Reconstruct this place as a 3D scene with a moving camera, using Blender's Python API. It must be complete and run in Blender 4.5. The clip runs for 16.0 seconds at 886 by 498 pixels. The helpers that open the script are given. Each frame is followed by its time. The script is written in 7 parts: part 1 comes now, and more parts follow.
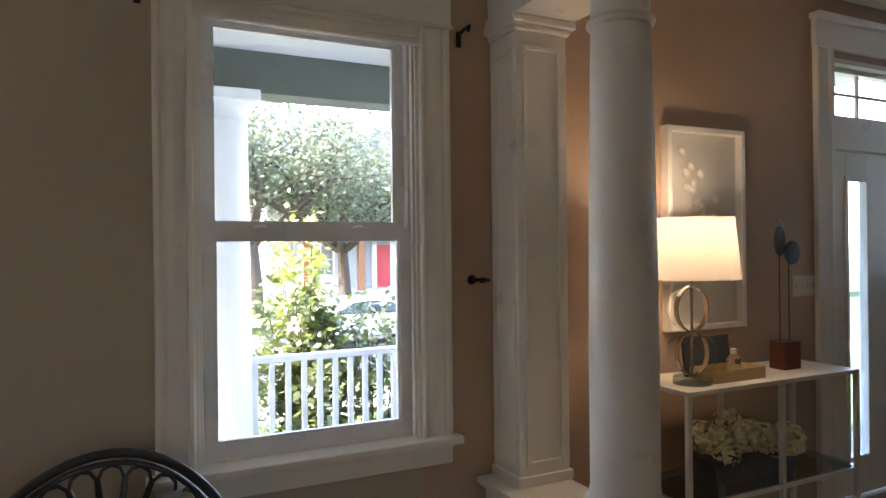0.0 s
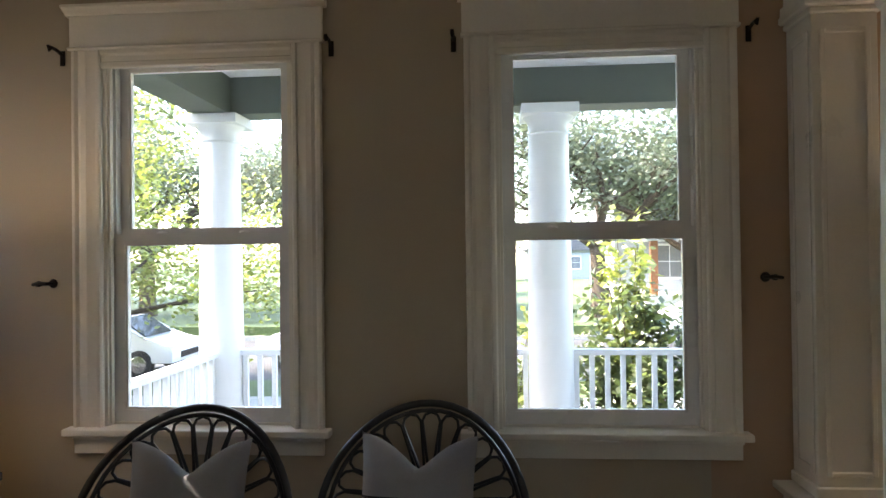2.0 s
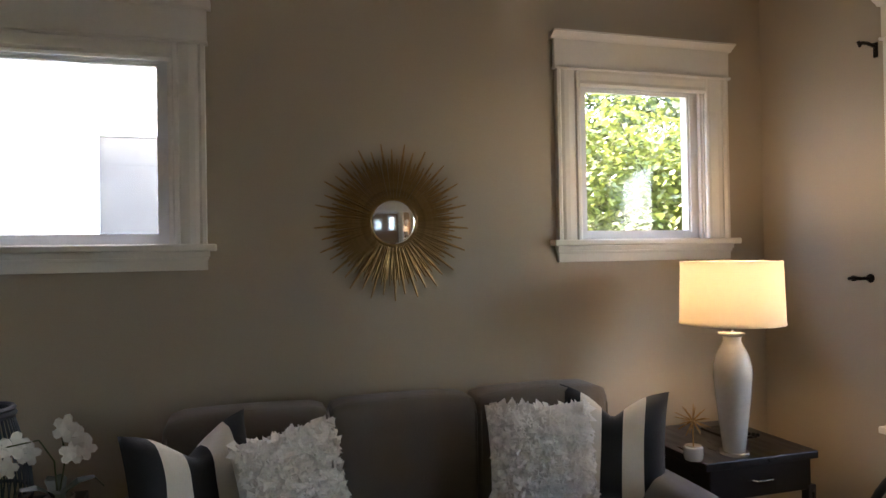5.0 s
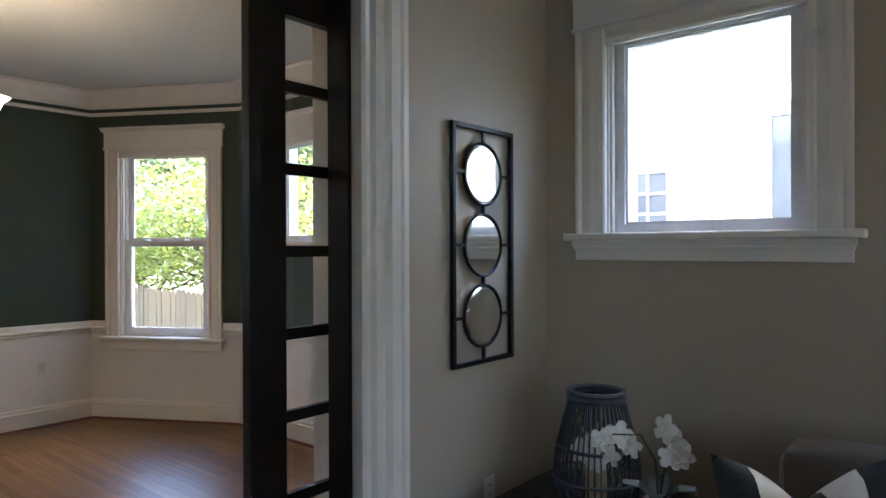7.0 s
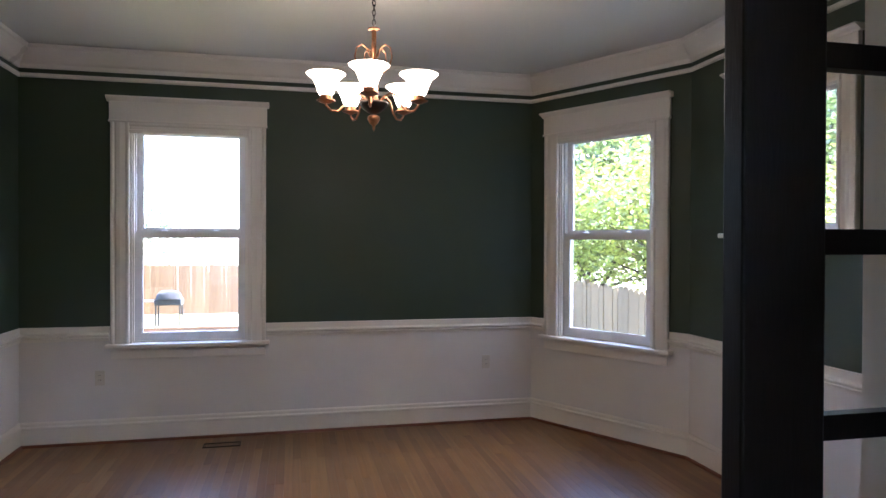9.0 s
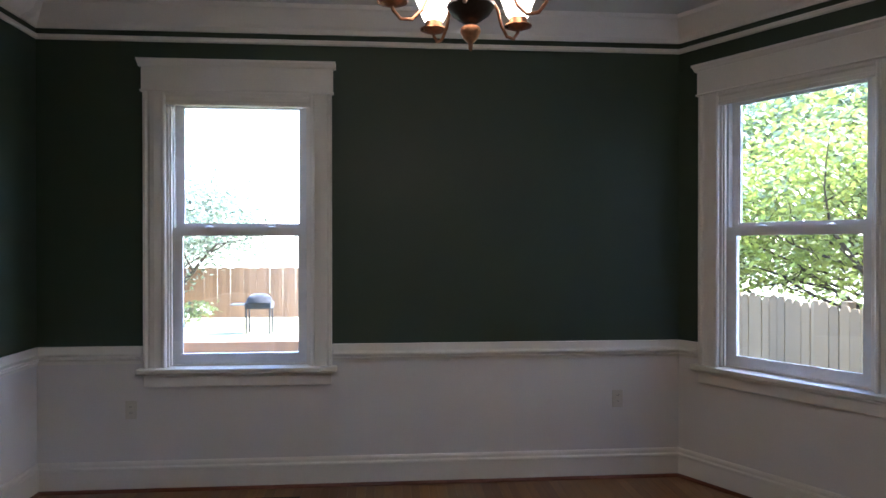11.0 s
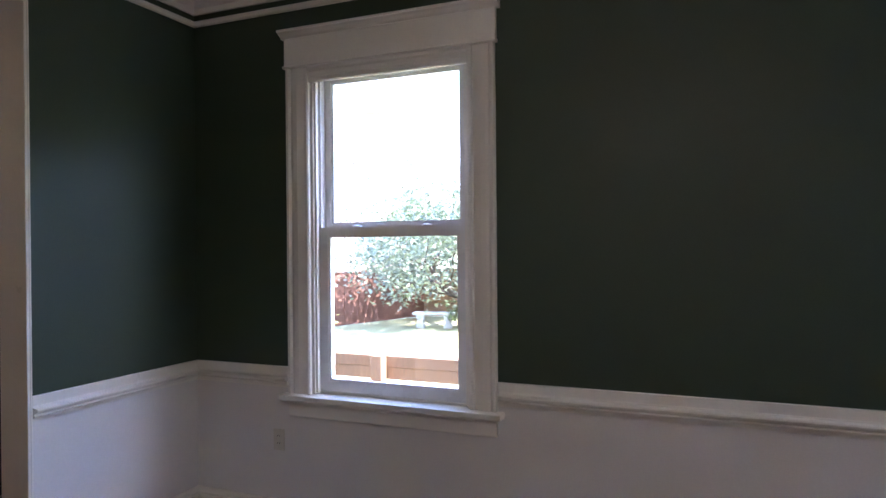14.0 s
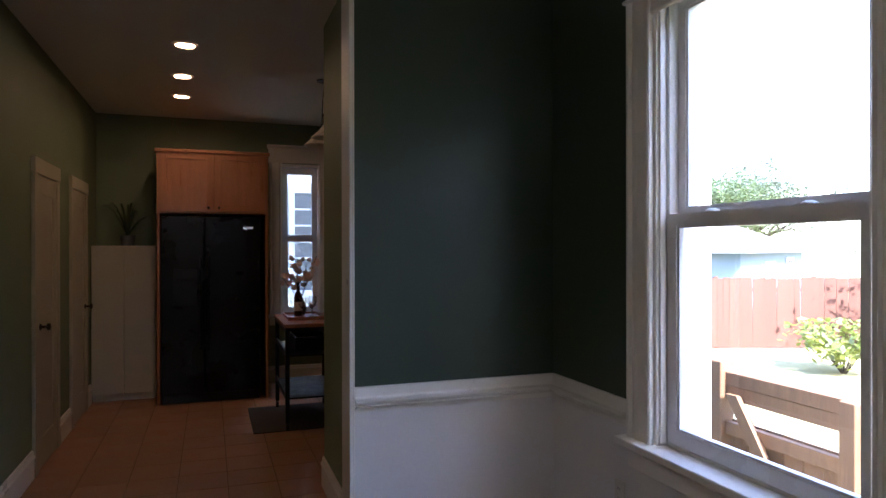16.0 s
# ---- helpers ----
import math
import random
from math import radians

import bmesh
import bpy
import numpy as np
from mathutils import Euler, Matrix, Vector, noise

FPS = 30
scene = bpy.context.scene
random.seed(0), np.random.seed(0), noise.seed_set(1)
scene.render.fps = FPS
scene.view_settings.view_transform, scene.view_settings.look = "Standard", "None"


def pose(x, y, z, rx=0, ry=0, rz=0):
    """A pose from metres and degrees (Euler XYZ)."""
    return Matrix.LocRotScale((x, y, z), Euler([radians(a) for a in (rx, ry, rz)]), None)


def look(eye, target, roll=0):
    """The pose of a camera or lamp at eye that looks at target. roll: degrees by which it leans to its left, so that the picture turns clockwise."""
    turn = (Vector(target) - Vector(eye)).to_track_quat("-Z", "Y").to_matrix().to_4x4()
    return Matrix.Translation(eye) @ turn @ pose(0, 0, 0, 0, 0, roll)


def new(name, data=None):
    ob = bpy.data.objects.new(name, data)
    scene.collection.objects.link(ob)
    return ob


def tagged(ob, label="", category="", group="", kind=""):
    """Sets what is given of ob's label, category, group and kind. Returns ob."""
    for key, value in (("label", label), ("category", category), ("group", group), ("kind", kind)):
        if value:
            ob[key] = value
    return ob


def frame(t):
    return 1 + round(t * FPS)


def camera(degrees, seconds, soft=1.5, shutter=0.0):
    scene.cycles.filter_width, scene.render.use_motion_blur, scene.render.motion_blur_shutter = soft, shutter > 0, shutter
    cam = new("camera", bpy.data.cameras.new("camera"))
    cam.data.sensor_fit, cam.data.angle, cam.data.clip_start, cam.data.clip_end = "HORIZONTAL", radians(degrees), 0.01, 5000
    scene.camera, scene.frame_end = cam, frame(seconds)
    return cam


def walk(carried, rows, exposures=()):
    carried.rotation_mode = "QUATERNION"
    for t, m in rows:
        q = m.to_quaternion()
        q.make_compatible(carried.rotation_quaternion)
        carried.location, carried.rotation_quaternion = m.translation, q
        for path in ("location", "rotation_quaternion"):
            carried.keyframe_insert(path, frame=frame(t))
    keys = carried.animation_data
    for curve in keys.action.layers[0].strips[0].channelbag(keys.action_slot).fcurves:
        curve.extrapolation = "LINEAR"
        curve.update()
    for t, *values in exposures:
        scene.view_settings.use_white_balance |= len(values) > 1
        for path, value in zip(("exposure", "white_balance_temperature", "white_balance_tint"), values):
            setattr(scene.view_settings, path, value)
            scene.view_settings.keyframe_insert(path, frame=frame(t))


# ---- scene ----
cam = camera(67.8, 16.0)
W_LAMP, W_HALL, W_SHADE, W_CAN = 0.16, 0.30, 1.0, 6.5
EXPOSURES = [(0.0, 4.45, 6700, 20), (0.6, 4.2, 6750, 21), (1.5, 4.15, 6850, 17), (3.0, 3.5, 7050, 10), (5.5, 4.7, 6700, 19), (7.0, 4.68, 5800, 14), (8.0, 4.85, 5600, 16), (8.5, 4.85, 5500, 19), (9.5, 4.33, 5300, 17),
             (10.5, 4.18, 5200, 16), (12.5, 4.48, 5200, 17), (13.5, 4.62, 5300, 19), (14.5, 3.8, 5500, 23), (16.0, 3.62, 5600, 20)]
PATH = [
    (0, (0.088, 1.044, 1.579), (0.952, 2.847, 1.581), -0.6),
    (0.5, (0.028, 0.816, 1.593), (0.797, 2.663, 1.595), -0.6),
    (1, (0.066, 0.698, 1.571), (0.618, 2.62, 1.585), -0.7),
    (1.5, (0.145, 0.614, 1.548), (0.389, 2.599, 1.567), -0.7),
    (2, (0.293, 0.677, 1.554), (0.141, 2.671, 1.574), -0.7),
    (2.5, (0.429, 0.772, 1.56), (-0.138, 2.69, 1.579), -0.6),
    (3, (0.557, 0.754, 1.599), (-0.397, 2.512, 1.597), -0.6),
    (5.5, (0.642, 0.886, 1.59), (-1.355, 0.993, 1.611), -0.6),
    (6, (0.491, 0.953, 1.603), (-1.471, 0.562, 1.614), -0.2),
    (6.5, (0.335, 1.02, 1.607), (-1.476, 0.172, 1.608), -0.3),
    (7, (0.167, 1.021, 1.595), (-1.365, -0.265, 1.592), -0.2),
    (7.5, (-0.022, 0.876, 1.592), (-1.197, -0.742, 1.587), 0.1),
    (8, (-0.189, 0.729, 1.593), (-1.05, -1.076, 1.585), -0.1),
    (8.5, (-0.278, 0.467, 1.585), (-0.891, -1.435, 1.571), -0.1),
    (9, (-0.381, 0.092, 1.582), (-0.821, -1.856, 1.565), 0.2),
    (9.5, (-0.494, -0.263, 1.578), (-0.775, -2.243, 1.563), 0.0),
    (10, (-0.519, -0.6, 1.575), (-0.716, -2.59, 1.557), 0.1),
    (12.5, (-0.605, -2.003, 1.514), (-0.721, -4.0, 1.523), -0.4),
    (13, (-0.72, -2.2, 1.506), (-0.585, -4.195, 1.52), -0.5),
    (13.5, (-0.891, -2.38, 1.534), (-0.467, -4.334, 1.535), -0.4),
    (14, (-1.126, -2.567, 1.562), (-0.353, -4.412, 1.556), -0.5),
    (14.5, (-1.264, -2.904, 1.559), (-0.102, -4.532, 1.545), -0.6),
    (15, (-1.336, -3.211, 1.535), (0.132, -4.569, 1.533), -0.4),
    (15.5, (-1.386, -3.623, 1.554), (0.342, -4.629, 1.552), -0.4),
    (16, (-1.245, -3.93, 1.544), (0.64, -4.597, 1.541), -0.1),
]
walk(cam, [(t, look(eye, target, roll)) for t, eye, target, roll in PATH], EXPOSURES)

# ---- daylight ----
world = bpy.data.worlds.new("sky")
scene.world = world
world.use_nodes = True
wn = world.node_tree.nodes
sky = wn.new("ShaderNodeTexSky")
sky.sky_type = "NISHITA"
sky.sun_disc = False
sky.sun_elevation = radians(43)
sky.sun_rotation = radians(268)
world.node_tree.links.new(sky.outputs[0], wn["Background"].inputs[0])
wn["Background"].inputs[1].default_value = 0.15
sun = new("sun", bpy.data.lights.new("sun", "SUN"))
sun.data.energy = 2.3
sun.data.angle = radians(0.5)
sun.data.color = (1.0, 0.93, 0.82)
SUN_FROM = Vector((-0.80, -0.03, 0.76))
sun.matrix_world = look(SUN_FROM * 20, (0, 0, 0))

# ---- materials ----
def node_mat(name):
    m = bpy.data.materials.new(name)
    m.use_nodes = True
    nt = m.node_tree
    return m, nt, nt.nodes["Principled BSDF"]


def surf(name, color, rough=0.5, metal=0.0, var=0.12, scale=6.0, fine=60.0, bump=0.1, stretch=(1, 1, 1), spec=0.5, per=0.0, sheen=0.0, coat=0.0):
    """A surface with broad mottling, fine grain, relief and uneven gloss; per: tint steps from object to object."""
    m, nt, b = node_mat(name)
    n, l = nt.nodes, nt.links
    geo = n.new("ShaderNodeTexCoord")
    mp = n.new("ShaderNodeMapping")
    mp.inputs["Scale"].default_value = stretch
    l.new(geo.outputs["Object"], mp.inputs[0])
    a = n.new("ShaderNodeTexNoise")
    a.inputs["Scale"].default_value = scale
    a.inputs["Detail"].default_value = 4
    c = n.new("ShaderNodeTexNoise")
    c.inputs["Scale"].default_value = fine
    c.inputs["Detail"].default_value = 3
    l.new(mp.outputs[0], a.inputs[0])
    l.new(mp.outputs[0], c.inputs[0])
    mix = n.new("ShaderNodeMath")
    mix.operation = "ADD"
    l.new(a.outputs[0], mix.inputs[0])
    l.new(c.outputs[0], mix.inputs[1])
    last = mix.outputs[0]
    if per:
        info = n.new("ShaderNodeObjectInfo")
        k = n.new("ShaderNodeMath")
        k.operation = "MULTIPLY_ADD"
        k.inputs[1].default_value = per
        l.new(info.outputs["Random"], k.inputs[0])
        l.new(last, k.inputs[2])
        last = k.outputs[0]
    ramp = n.new("ShaderNodeMapRange")
    ramp.inputs["From Min"].default_value = 0.6
    ramp.inputs["From Max"].default_value = 1.4 + per
    ramp.inputs["To Min"].default_value = 1 - var
    ramp.inputs["To Max"].default_value = 1 + var
    l.new(last, ramp.inputs[0])
    mul = n.new("ShaderNodeVectorMath")
    mul.operation = "SCALE"
    mul.inputs[0].default_value = color
    l.new(ramp.outputs[0], mul.inputs["Scale"])
    l.new(mul.outputs[0], b.inputs["Base Color"])
    rr = n.new("ShaderNodeMapRange")
    rr.inputs["From Min"].default_value = 0.3
    rr.inputs["From Max"].default_value = 0.7
    rr.inputs["To Min"].default_value = max(0.02, rough - 0.08)
    rr.inputs["To Max"].default_value = min(1, rough + 0.08)
    l.new(a.outputs[0], rr.inputs[0])
    l.new(rr.outputs[0], b.inputs["Roughness"])
    b.inputs["Metallic"].default_value = metal
    b.inputs["Specular IOR Level"].default_value = spec
    b.inputs["Coat Weight"].default_value = coat
    if sheen:
        b.inputs["Sheen Weight"].default_value = sheen
    if bump:
        bp = n.new("ShaderNodeBump")
        bp.inputs["Strength"].default_value = bump
        bp.inputs["Distance"].default_value = 0.004
        l.new(c.outputs[0], bp.inputs["Height"])
        l.new(bp.outputs[0], b.inputs["Normal"])
    return m


def glass_mat(name, tint=(1, 1, 1), gloss=0.06, rough=0.0):
    m = bpy.data.materials.new(name)
    m.use_nodes = True
    nt = m.node_tree
    n, l = nt.nodes, nt.links
    n.remove(n["Principled BSDF"])
    t = n.new("ShaderNodeBsdfTransparent")
    t.inputs[0].default_value = (*tint, 1)
    g = n.new("ShaderNodeBsdfGlossy")
    g.inputs["Roughness"].default_value = rough
    lw = n.new("ShaderNodeLayerWeight")
    lw.inputs[0].default_value = 0.5
    pw = n.new("ShaderNodeMath")
    pw.operation = "POWER"
    pw.inputs[1].default_value = 4.0
    l.new(lw.outputs["Facing"], pw.inputs[0])
    f = n.new("ShaderNodeMapRange")
    f.inputs["To Min"].default_value = gloss / 2
    f.inputs["To Max"].default_value = 0.6
    l.new(pw.outputs[0], f.inputs[0])
    mx = n.new("ShaderNodeMixShader")
    l.new(f.outputs[0], mx.inputs[0])
    l.new(t.outputs[0], mx.inputs[1])
    l.new(g.outputs[0], mx.inputs[2])
    l.new(mx.outputs[0], n["Material Output"].inputs[0])
    return m


def clear_glass(name, tint=(1, 1, 1)):
    m, nt, b = node_mat(name)
    b.inputs["Base Color"].default_value = (*tint, 1)
    b.inputs["Transmission Weight"].default_value = 1
    b.inputs["Roughness"].default_value = 0.02
    b.inputs["IOR"].default_value = 1.45
    return m


def pattern_glass(name, color):
    """Rolled privacy glass: scatters what comes through, glossy face with a pebbled relief."""
    m = bpy.data.materials.new(name)
    m.use_nodes = True
    nt = m.node_tree
    n, l = nt.nodes, nt.links
    n.remove(n["Principled BSDF"])
    t = n.new("ShaderNodeBsdfTranslucent")
    g = n.new("ShaderNodeBsdfGlossy")
    g.inputs["Roughness"].default_value = 0.15
    v = n.new("ShaderNodeTexVoronoi")
    v.inputs["Scale"].default_value = 70
    mr = n.new("ShaderNodeMapRange")
    mr.inputs["To Min"].default_value = 0.55
    mr.inputs["To Max"].default_value = 1.0
    l.new(v.outputs["Distance"], mr.inputs[0])
    sc = n.new("ShaderNodeVectorMath")
    sc.operation = "SCALE"
    sc.inputs[0].default_value = color
    l.new(mr.outputs[0], sc.inputs["Scale"])
    l.new(sc.outputs[0], t.inputs[0])
    bp = n.new("ShaderNodeBump")
    bp.inputs["Strength"].default_value = 0.5
    bp.inputs["Distance"].default_value = 0.003
    l.new(v.outputs["Distance"], bp.inputs["Height"])
    l.new(bp.outputs[0], g.inputs["Normal"])
    mx = n.new("ShaderNodeMixShader")
    mx.inputs[0].default_value = 0.06
    l.new(t.outputs[0], mx.inputs[1])
    l.new(g.outputs[0], mx.inputs[2])
    l.new(mx.outputs[0], n["Material Output"].inputs[0])
    return m


def glow(name, color, strength):
    m, nt, b = node_mat(name)
    b.inputs["Base Color"].default_value = (0.9, 0.87, 0.8, 1)
    b.inputs["Emission Color"].default_value = (*color, 1)
    b.inputs["Emission Strength"].default_value = strength
    return m


def shade_mat(name, color, strength=0.0, glowc=(1, 0.8, 0.5)):
    """Lamp shade cloth: lets the bulb's light through, with a fine weave."""
    m = bpy.data.materials.new(name)
    m.use_nodes = True
    nt = m.node_tree
    n, l = nt.nodes, nt.links
    n.remove(n["Principled BSDF"])
    d = n.new("ShaderNodeBsdfDiffuse")
    t = n.new("ShaderNodeBsdfTranslucent")
    d.inputs[0].default_value = (*color, 1)
    t.inputs[0].default_value = (*color, 1)
    mx = n.new("ShaderNodeMixShader")
    mx.inputs[0].default_value = 0.5
    l.new(d.outputs[0], mx.inputs[1])
    l.new(t.outputs[0], mx.inputs[2])
    out = mx.outputs[0]
    if strength:
        e = n.new("ShaderNodeEmission")
        e.inputs[0].default_value = (*glowc, 1)
        e.inputs[1].default_value = strength
        ad = n.new("ShaderNodeAddShader")
        l.new(out, ad.inputs[0])
        l.new(e.outputs[0], ad.inputs[1])
        out = ad.outputs[0]
    w = n.new("ShaderNodeTexNoise")
    w.inputs["Scale"].default_value = 180
    bp = n.new("ShaderNodeBump")
    bp.inputs["Strength"].default_value = 0.15
    l.new(w.outputs[0], bp.inputs["Height"])
    l.new(bp.outputs[0], d.inputs["Normal"])
    l.new(out, n["Material Output"].inputs[0])
    return m


def wood_floor(name, color, rough=0.3):
    """Oak strips: tone steps from strip to strip, long grain, uneven satin gloss."""
    m, nt, b = node_mat(name)
    n, l = nt.nodes, nt.links
    tc = n.new("ShaderNodeTexCoord")
    info = n.new("ShaderNodeObjectInfo")
    geo = n.new("ShaderNodeNewGeometry")
    add = n.new("ShaderNodeMath")
    add.operation = "ADD"
    l.new(info.outputs["Random"], add.inputs[0])
    l.new(geo.outputs["Random Per Island"], add.inputs[1])
    fr = n.new("ShaderNodeMath")
    fr.operation = "FRACT"
    l.new(add.outputs[0], fr.inputs[0])
    mp = n.new("ShaderNodeMapping")
    mp.inputs["Scale"].default_value = (22, 0.7, 1)
    l.new(tc.outputs["Object"], mp.inputs[0])
    shift = n.new("ShaderNodeVectorMath")
    shift.operation = "MULTIPLY_ADD"
    shift.inputs[1].default_value = (7.0, 31.0, 0.0)
    l.new(fr.outputs[0], shift.inputs[0])
    l.new(mp.outputs[0], shift.inputs[2])
    grain = n.new("ShaderNodeTexNoise")
    grain.inputs["Scale"].default_value = 2.2
    grain.inputs["Detail"].default_value = 6
    grain.inputs["Distortion"].default_value = 0.6
    l.new(shift.outputs[0], grain.inputs[0])
    worn = n.new("ShaderNodeTexNoise")
    worn.inputs["Scale"].default_value = 1.3
    worn.inputs["Detail"].default_value = 5
    l.new(tc.outputs["Object"], worn.inputs[0])
    tone = n.new("ShaderNodeMapRange")
    tone.inputs["To Min"].default_value = 0.72
    tone.inputs["To Max"].default_value = 1.3
    l.new(fr.outputs[0], tone.inputs[0])
    gr = n.new("ShaderNodeMapRange")
    gr.inputs["From Min"].default_value = 0.3
    gr.inputs["From Max"].default_value = 0.7
    gr.inputs["To Min"].default_value = 0.84
    gr.inputs["To Max"].default_value = 1.12
    l.new(grain.outputs[0], gr.inputs[0])
    k = n.new("ShaderNodeMath")
    k.operation = "MULTIPLY"
    l.new(tone.outputs[0], k.inputs[0])
    l.new(gr.outputs[0], k.inputs[1])
    hue = n.new("ShaderNodeMix")
    hue.data_type = "RGBA"
    hue.inputs[6].default_value = (*color, 1)
    hue.inputs[7].default_value = (color[0] * 0.93, color[1] * 1.06, color[2] * 1.0, 1)
    l.new(fr.outputs[0], hue.inputs[0])
    mul = n.new("ShaderNodeVectorMath")
    mul.operation = "SCALE"
    l.new(hue.outputs[2], mul.inputs[0])
    l.new(k.outputs[0], mul.inputs["Scale"])
    l.new(mul.outputs[0], b.inputs["Base Color"])
    ro = n.new("ShaderNodeMapRange")
    ro.inputs["From Min"].default_value = 0.3
    ro.inputs["From Max"].default_value = 0.7
    ro.inputs["To Min"].default_value = rough - 0.1
    ro.inputs["To Max"].default_value = rough + 0.1
    l.new(worn.outputs[0], ro.inputs[0])
    l.new(ro.outputs[0], b.inputs["Roughness"])
    bp = n.new("ShaderNodeBump")
    bp.inputs["Strength"].default_value = 0.05
    bp.inputs["Distance"].default_value = 0.003
    l.new(grain.outputs[0], bp.inputs["Height"])
    l.new(bp.outputs[0], b.inputs["Normal"])
    return m


M_TAN = surf("greige_wall_paint", (0.43, 0.36, 0.27), 0.55, var=0.05, scale=1.6, fine=140, bump=0.12)
M_HALL = surf("tan_hall_paint", (0.45, 0.31, 0.21), 0.6, var=0.05, scale=1.6, fine=140, bump=0.12)
M_GREEN = surf("dark_green_paint", (0.038, 0.056, 0.034), 0.5, var=0.10, scale=1.5, fine=120, bump=0.15)
M_KGREEN = surf("sage_kitchen_paint", (0.17, 0.21, 0.12), 0.6, var=0.06, scale=1.6, fine=130, bump=0.12)
M_WHITE = surf("white_trim_paint", (0.78, 0.74, 0.67), 0.35, var=0.04, scale=4, fine=90, bump=0.03)
M_WAINS = surf("white_wainscot_paint", (0.72, 0.69, 0.66), 0.45, var=0.05, scale=2.5, fine=110, bump=0.1)
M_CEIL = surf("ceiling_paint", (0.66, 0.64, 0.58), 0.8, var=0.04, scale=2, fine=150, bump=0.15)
# paler than M_CEIL, added to bounce more light onto the upper walls
M_CEILL = surf("living_ceiling_bounce_paint", (0.82, 0.80, 0.76), 0.8, var=0.04, scale=2, fine=150, bump=0.15)
M_VINYL = surf("window_vinyl", (0.76, 0.75, 0.74), 0.3, var=0.03, scale=5, fine=60, bump=0.03)
M_GLASS = glass_mat("window_glass")
M_DARKWOOD = surf("dark_stained_wood", (0.010, 0.006, 0.005), 0.4, var=0.4, scale=4, fine=40, bump=0.1, stretch=(6, 6, 0.6), spec=0.25)
M_BLACK = surf("black_metal", (0.012, 0.013, 0.017), 0.4, metal=0.6, var=0.2, scale=12, fine=80, bump=0.05)
M_BRONZE = surf("dark_bronze_iron", (0.03, 0.022, 0.018), 0.45, metal=0.8, var=0.3, scale=20, fine=90, bump=0.1)
M_COPPER = surf("aged_copper", (0.32, 0.15, 0.075), 0.35, metal=0.9, var=0.45, scale=14, fine=70, bump=0.12)
M_GOLD = surf("antique_gold", (0.36, 0.225, 0.095), 0.4, metal=0.85, var=0.3, scale=18, fine=70, bump=0.1)
M_CHROME = surf("polished_nickel", (0.72, 0.68, 0.62), 0.12, metal=1.0, var=0.08, scale=10, fine=60, bump=0.0)
M_MIRROR = surf("mirror_silver", (0.88, 0.88, 0.87), 0.02, metal=1.0, var=0.01, scale=4, fine=20, bump=0.0)
M_SOFA = surf("grey_brown_upholstery", (0.155, 0.125, 0.098), 0.9, var=0.18, scale=5, fine=260, bump=0.5, sheen=0.3)
M_SOFA_ARM = surf("grey_upholstery", (0.10, 0.10, 0.10), 0.9, var=0.15, scale=5, fine=260, bump=0.5, sheen=0.3)
M_LINEN = surf("pale_grey_linen", (0.29, 0.29, 0.31), 0.9, var=0.12, scale=9, fine=300, bump=0.5, sheen=0.3)
M_CREAM = surf("cream_cotton", (0.72, 0.66, 0.55), 0.9, var=0.1, scale=8, fine=250, bump=0.4, sheen=0.2)
M_INK = surf("black_cotton", (0.012, 0.012, 0.014), 0.9, var=0.2, scale=8, fine=250, bump=0.4, sheen=0.2)
M_FLUFF = surf("ivory_fabric_petals", (0.88, 0.83, 0.77), 0.85, var=0.15, scale=20, fine=120, bump=0.2)
M_RATTAN = surf("black_rattan", (0.014, 0.015, 0.020), 0.42, var=0.3, scale=25, fine=120, bump=0.25)
M_WICKER = surf("grey_blue_wicker", (0.045, 0.052, 0.066), 0.6, var=0.3, scale=25, fine=120, bump=0.3)
M_ESPRESSO = surf("espresso_wood", (0.018, 0.013, 0.012), 0.35, var=0.35, scale=4, fine=50, bump=0.1, stretch=(1, 6, 6))
M_CERAMIC = surf("glazed_white_ceramic", (0.50, 0.46, 0.42), 0.12, var=0.05, scale=7, fine=50, bump=0.04, coat=0.5)
M_PETAL = surf("white_petal", (0.80, 0.79, 0.74), 0.6, var=0.08, scale=20, fine=90, bump=0.1)
M_PINKPETAL = surf("pink_blossom_petal", (0.76, 0.55, 0.45), 0.6, var=0.2, scale=20, fine=90, bump=0.1)
M_CREAMPETAL = surf("cream_hydrangea_petal", (0.86, 0.78, 0.50), 0.7, var=0.2, scale=20, fine=90, bump=0.1)
M_STEM = surf("plant_stem", (0.05, 0.07, 0.02), 0.6, var=0.3, scale=15, fine=90, bump=0.1)
M_CANDLE = surf("cream_candle_wax", (0.62, 0.50, 0.32), 0.5, var=0.08, scale=8, fine=60, bump=0.05)
M_LACQUER = surf("white_metal_lacquer", (0.74, 0.71, 0.64), 0.35, var=0.04, scale=8, fine=80, bump=0.03)
M_TABLEGLASS = glass_mat("shelf_glass", (0.75, 0.8, 0.8))
M_CRYSTAL = clear_glass("crystal_glass")
M_CARDBOARD = surf("gold_paper_board", (0.42, 0.30, 0.13), 0.5, var=0.15, scale=12, fine=90, bump=0.1)
M_REDWOOD = surf("red_brown_wood_block", (0.10, 0.025, 0.015), 0.4, var=0.35, scale=8, fine=60, bump=0.1)
M_FEATHER = surf("dark_agate", (0.05, 0.05, 0.055), 0.25, var=0.6, scale=40, fine=120, bump=0.2)
M_ZINC = surf("galvanised_zinc", (0.20, 0.21, 0.23), 0.45, metal=0.8, var=0.25, scale=14, fine=60, bump=0.1)
M_PLATE = surf("ivory_switch_plastic", (0.62, 0.58, 0.50), 0.35, var=0.04, scale=10, fine=70, bump=0.02)
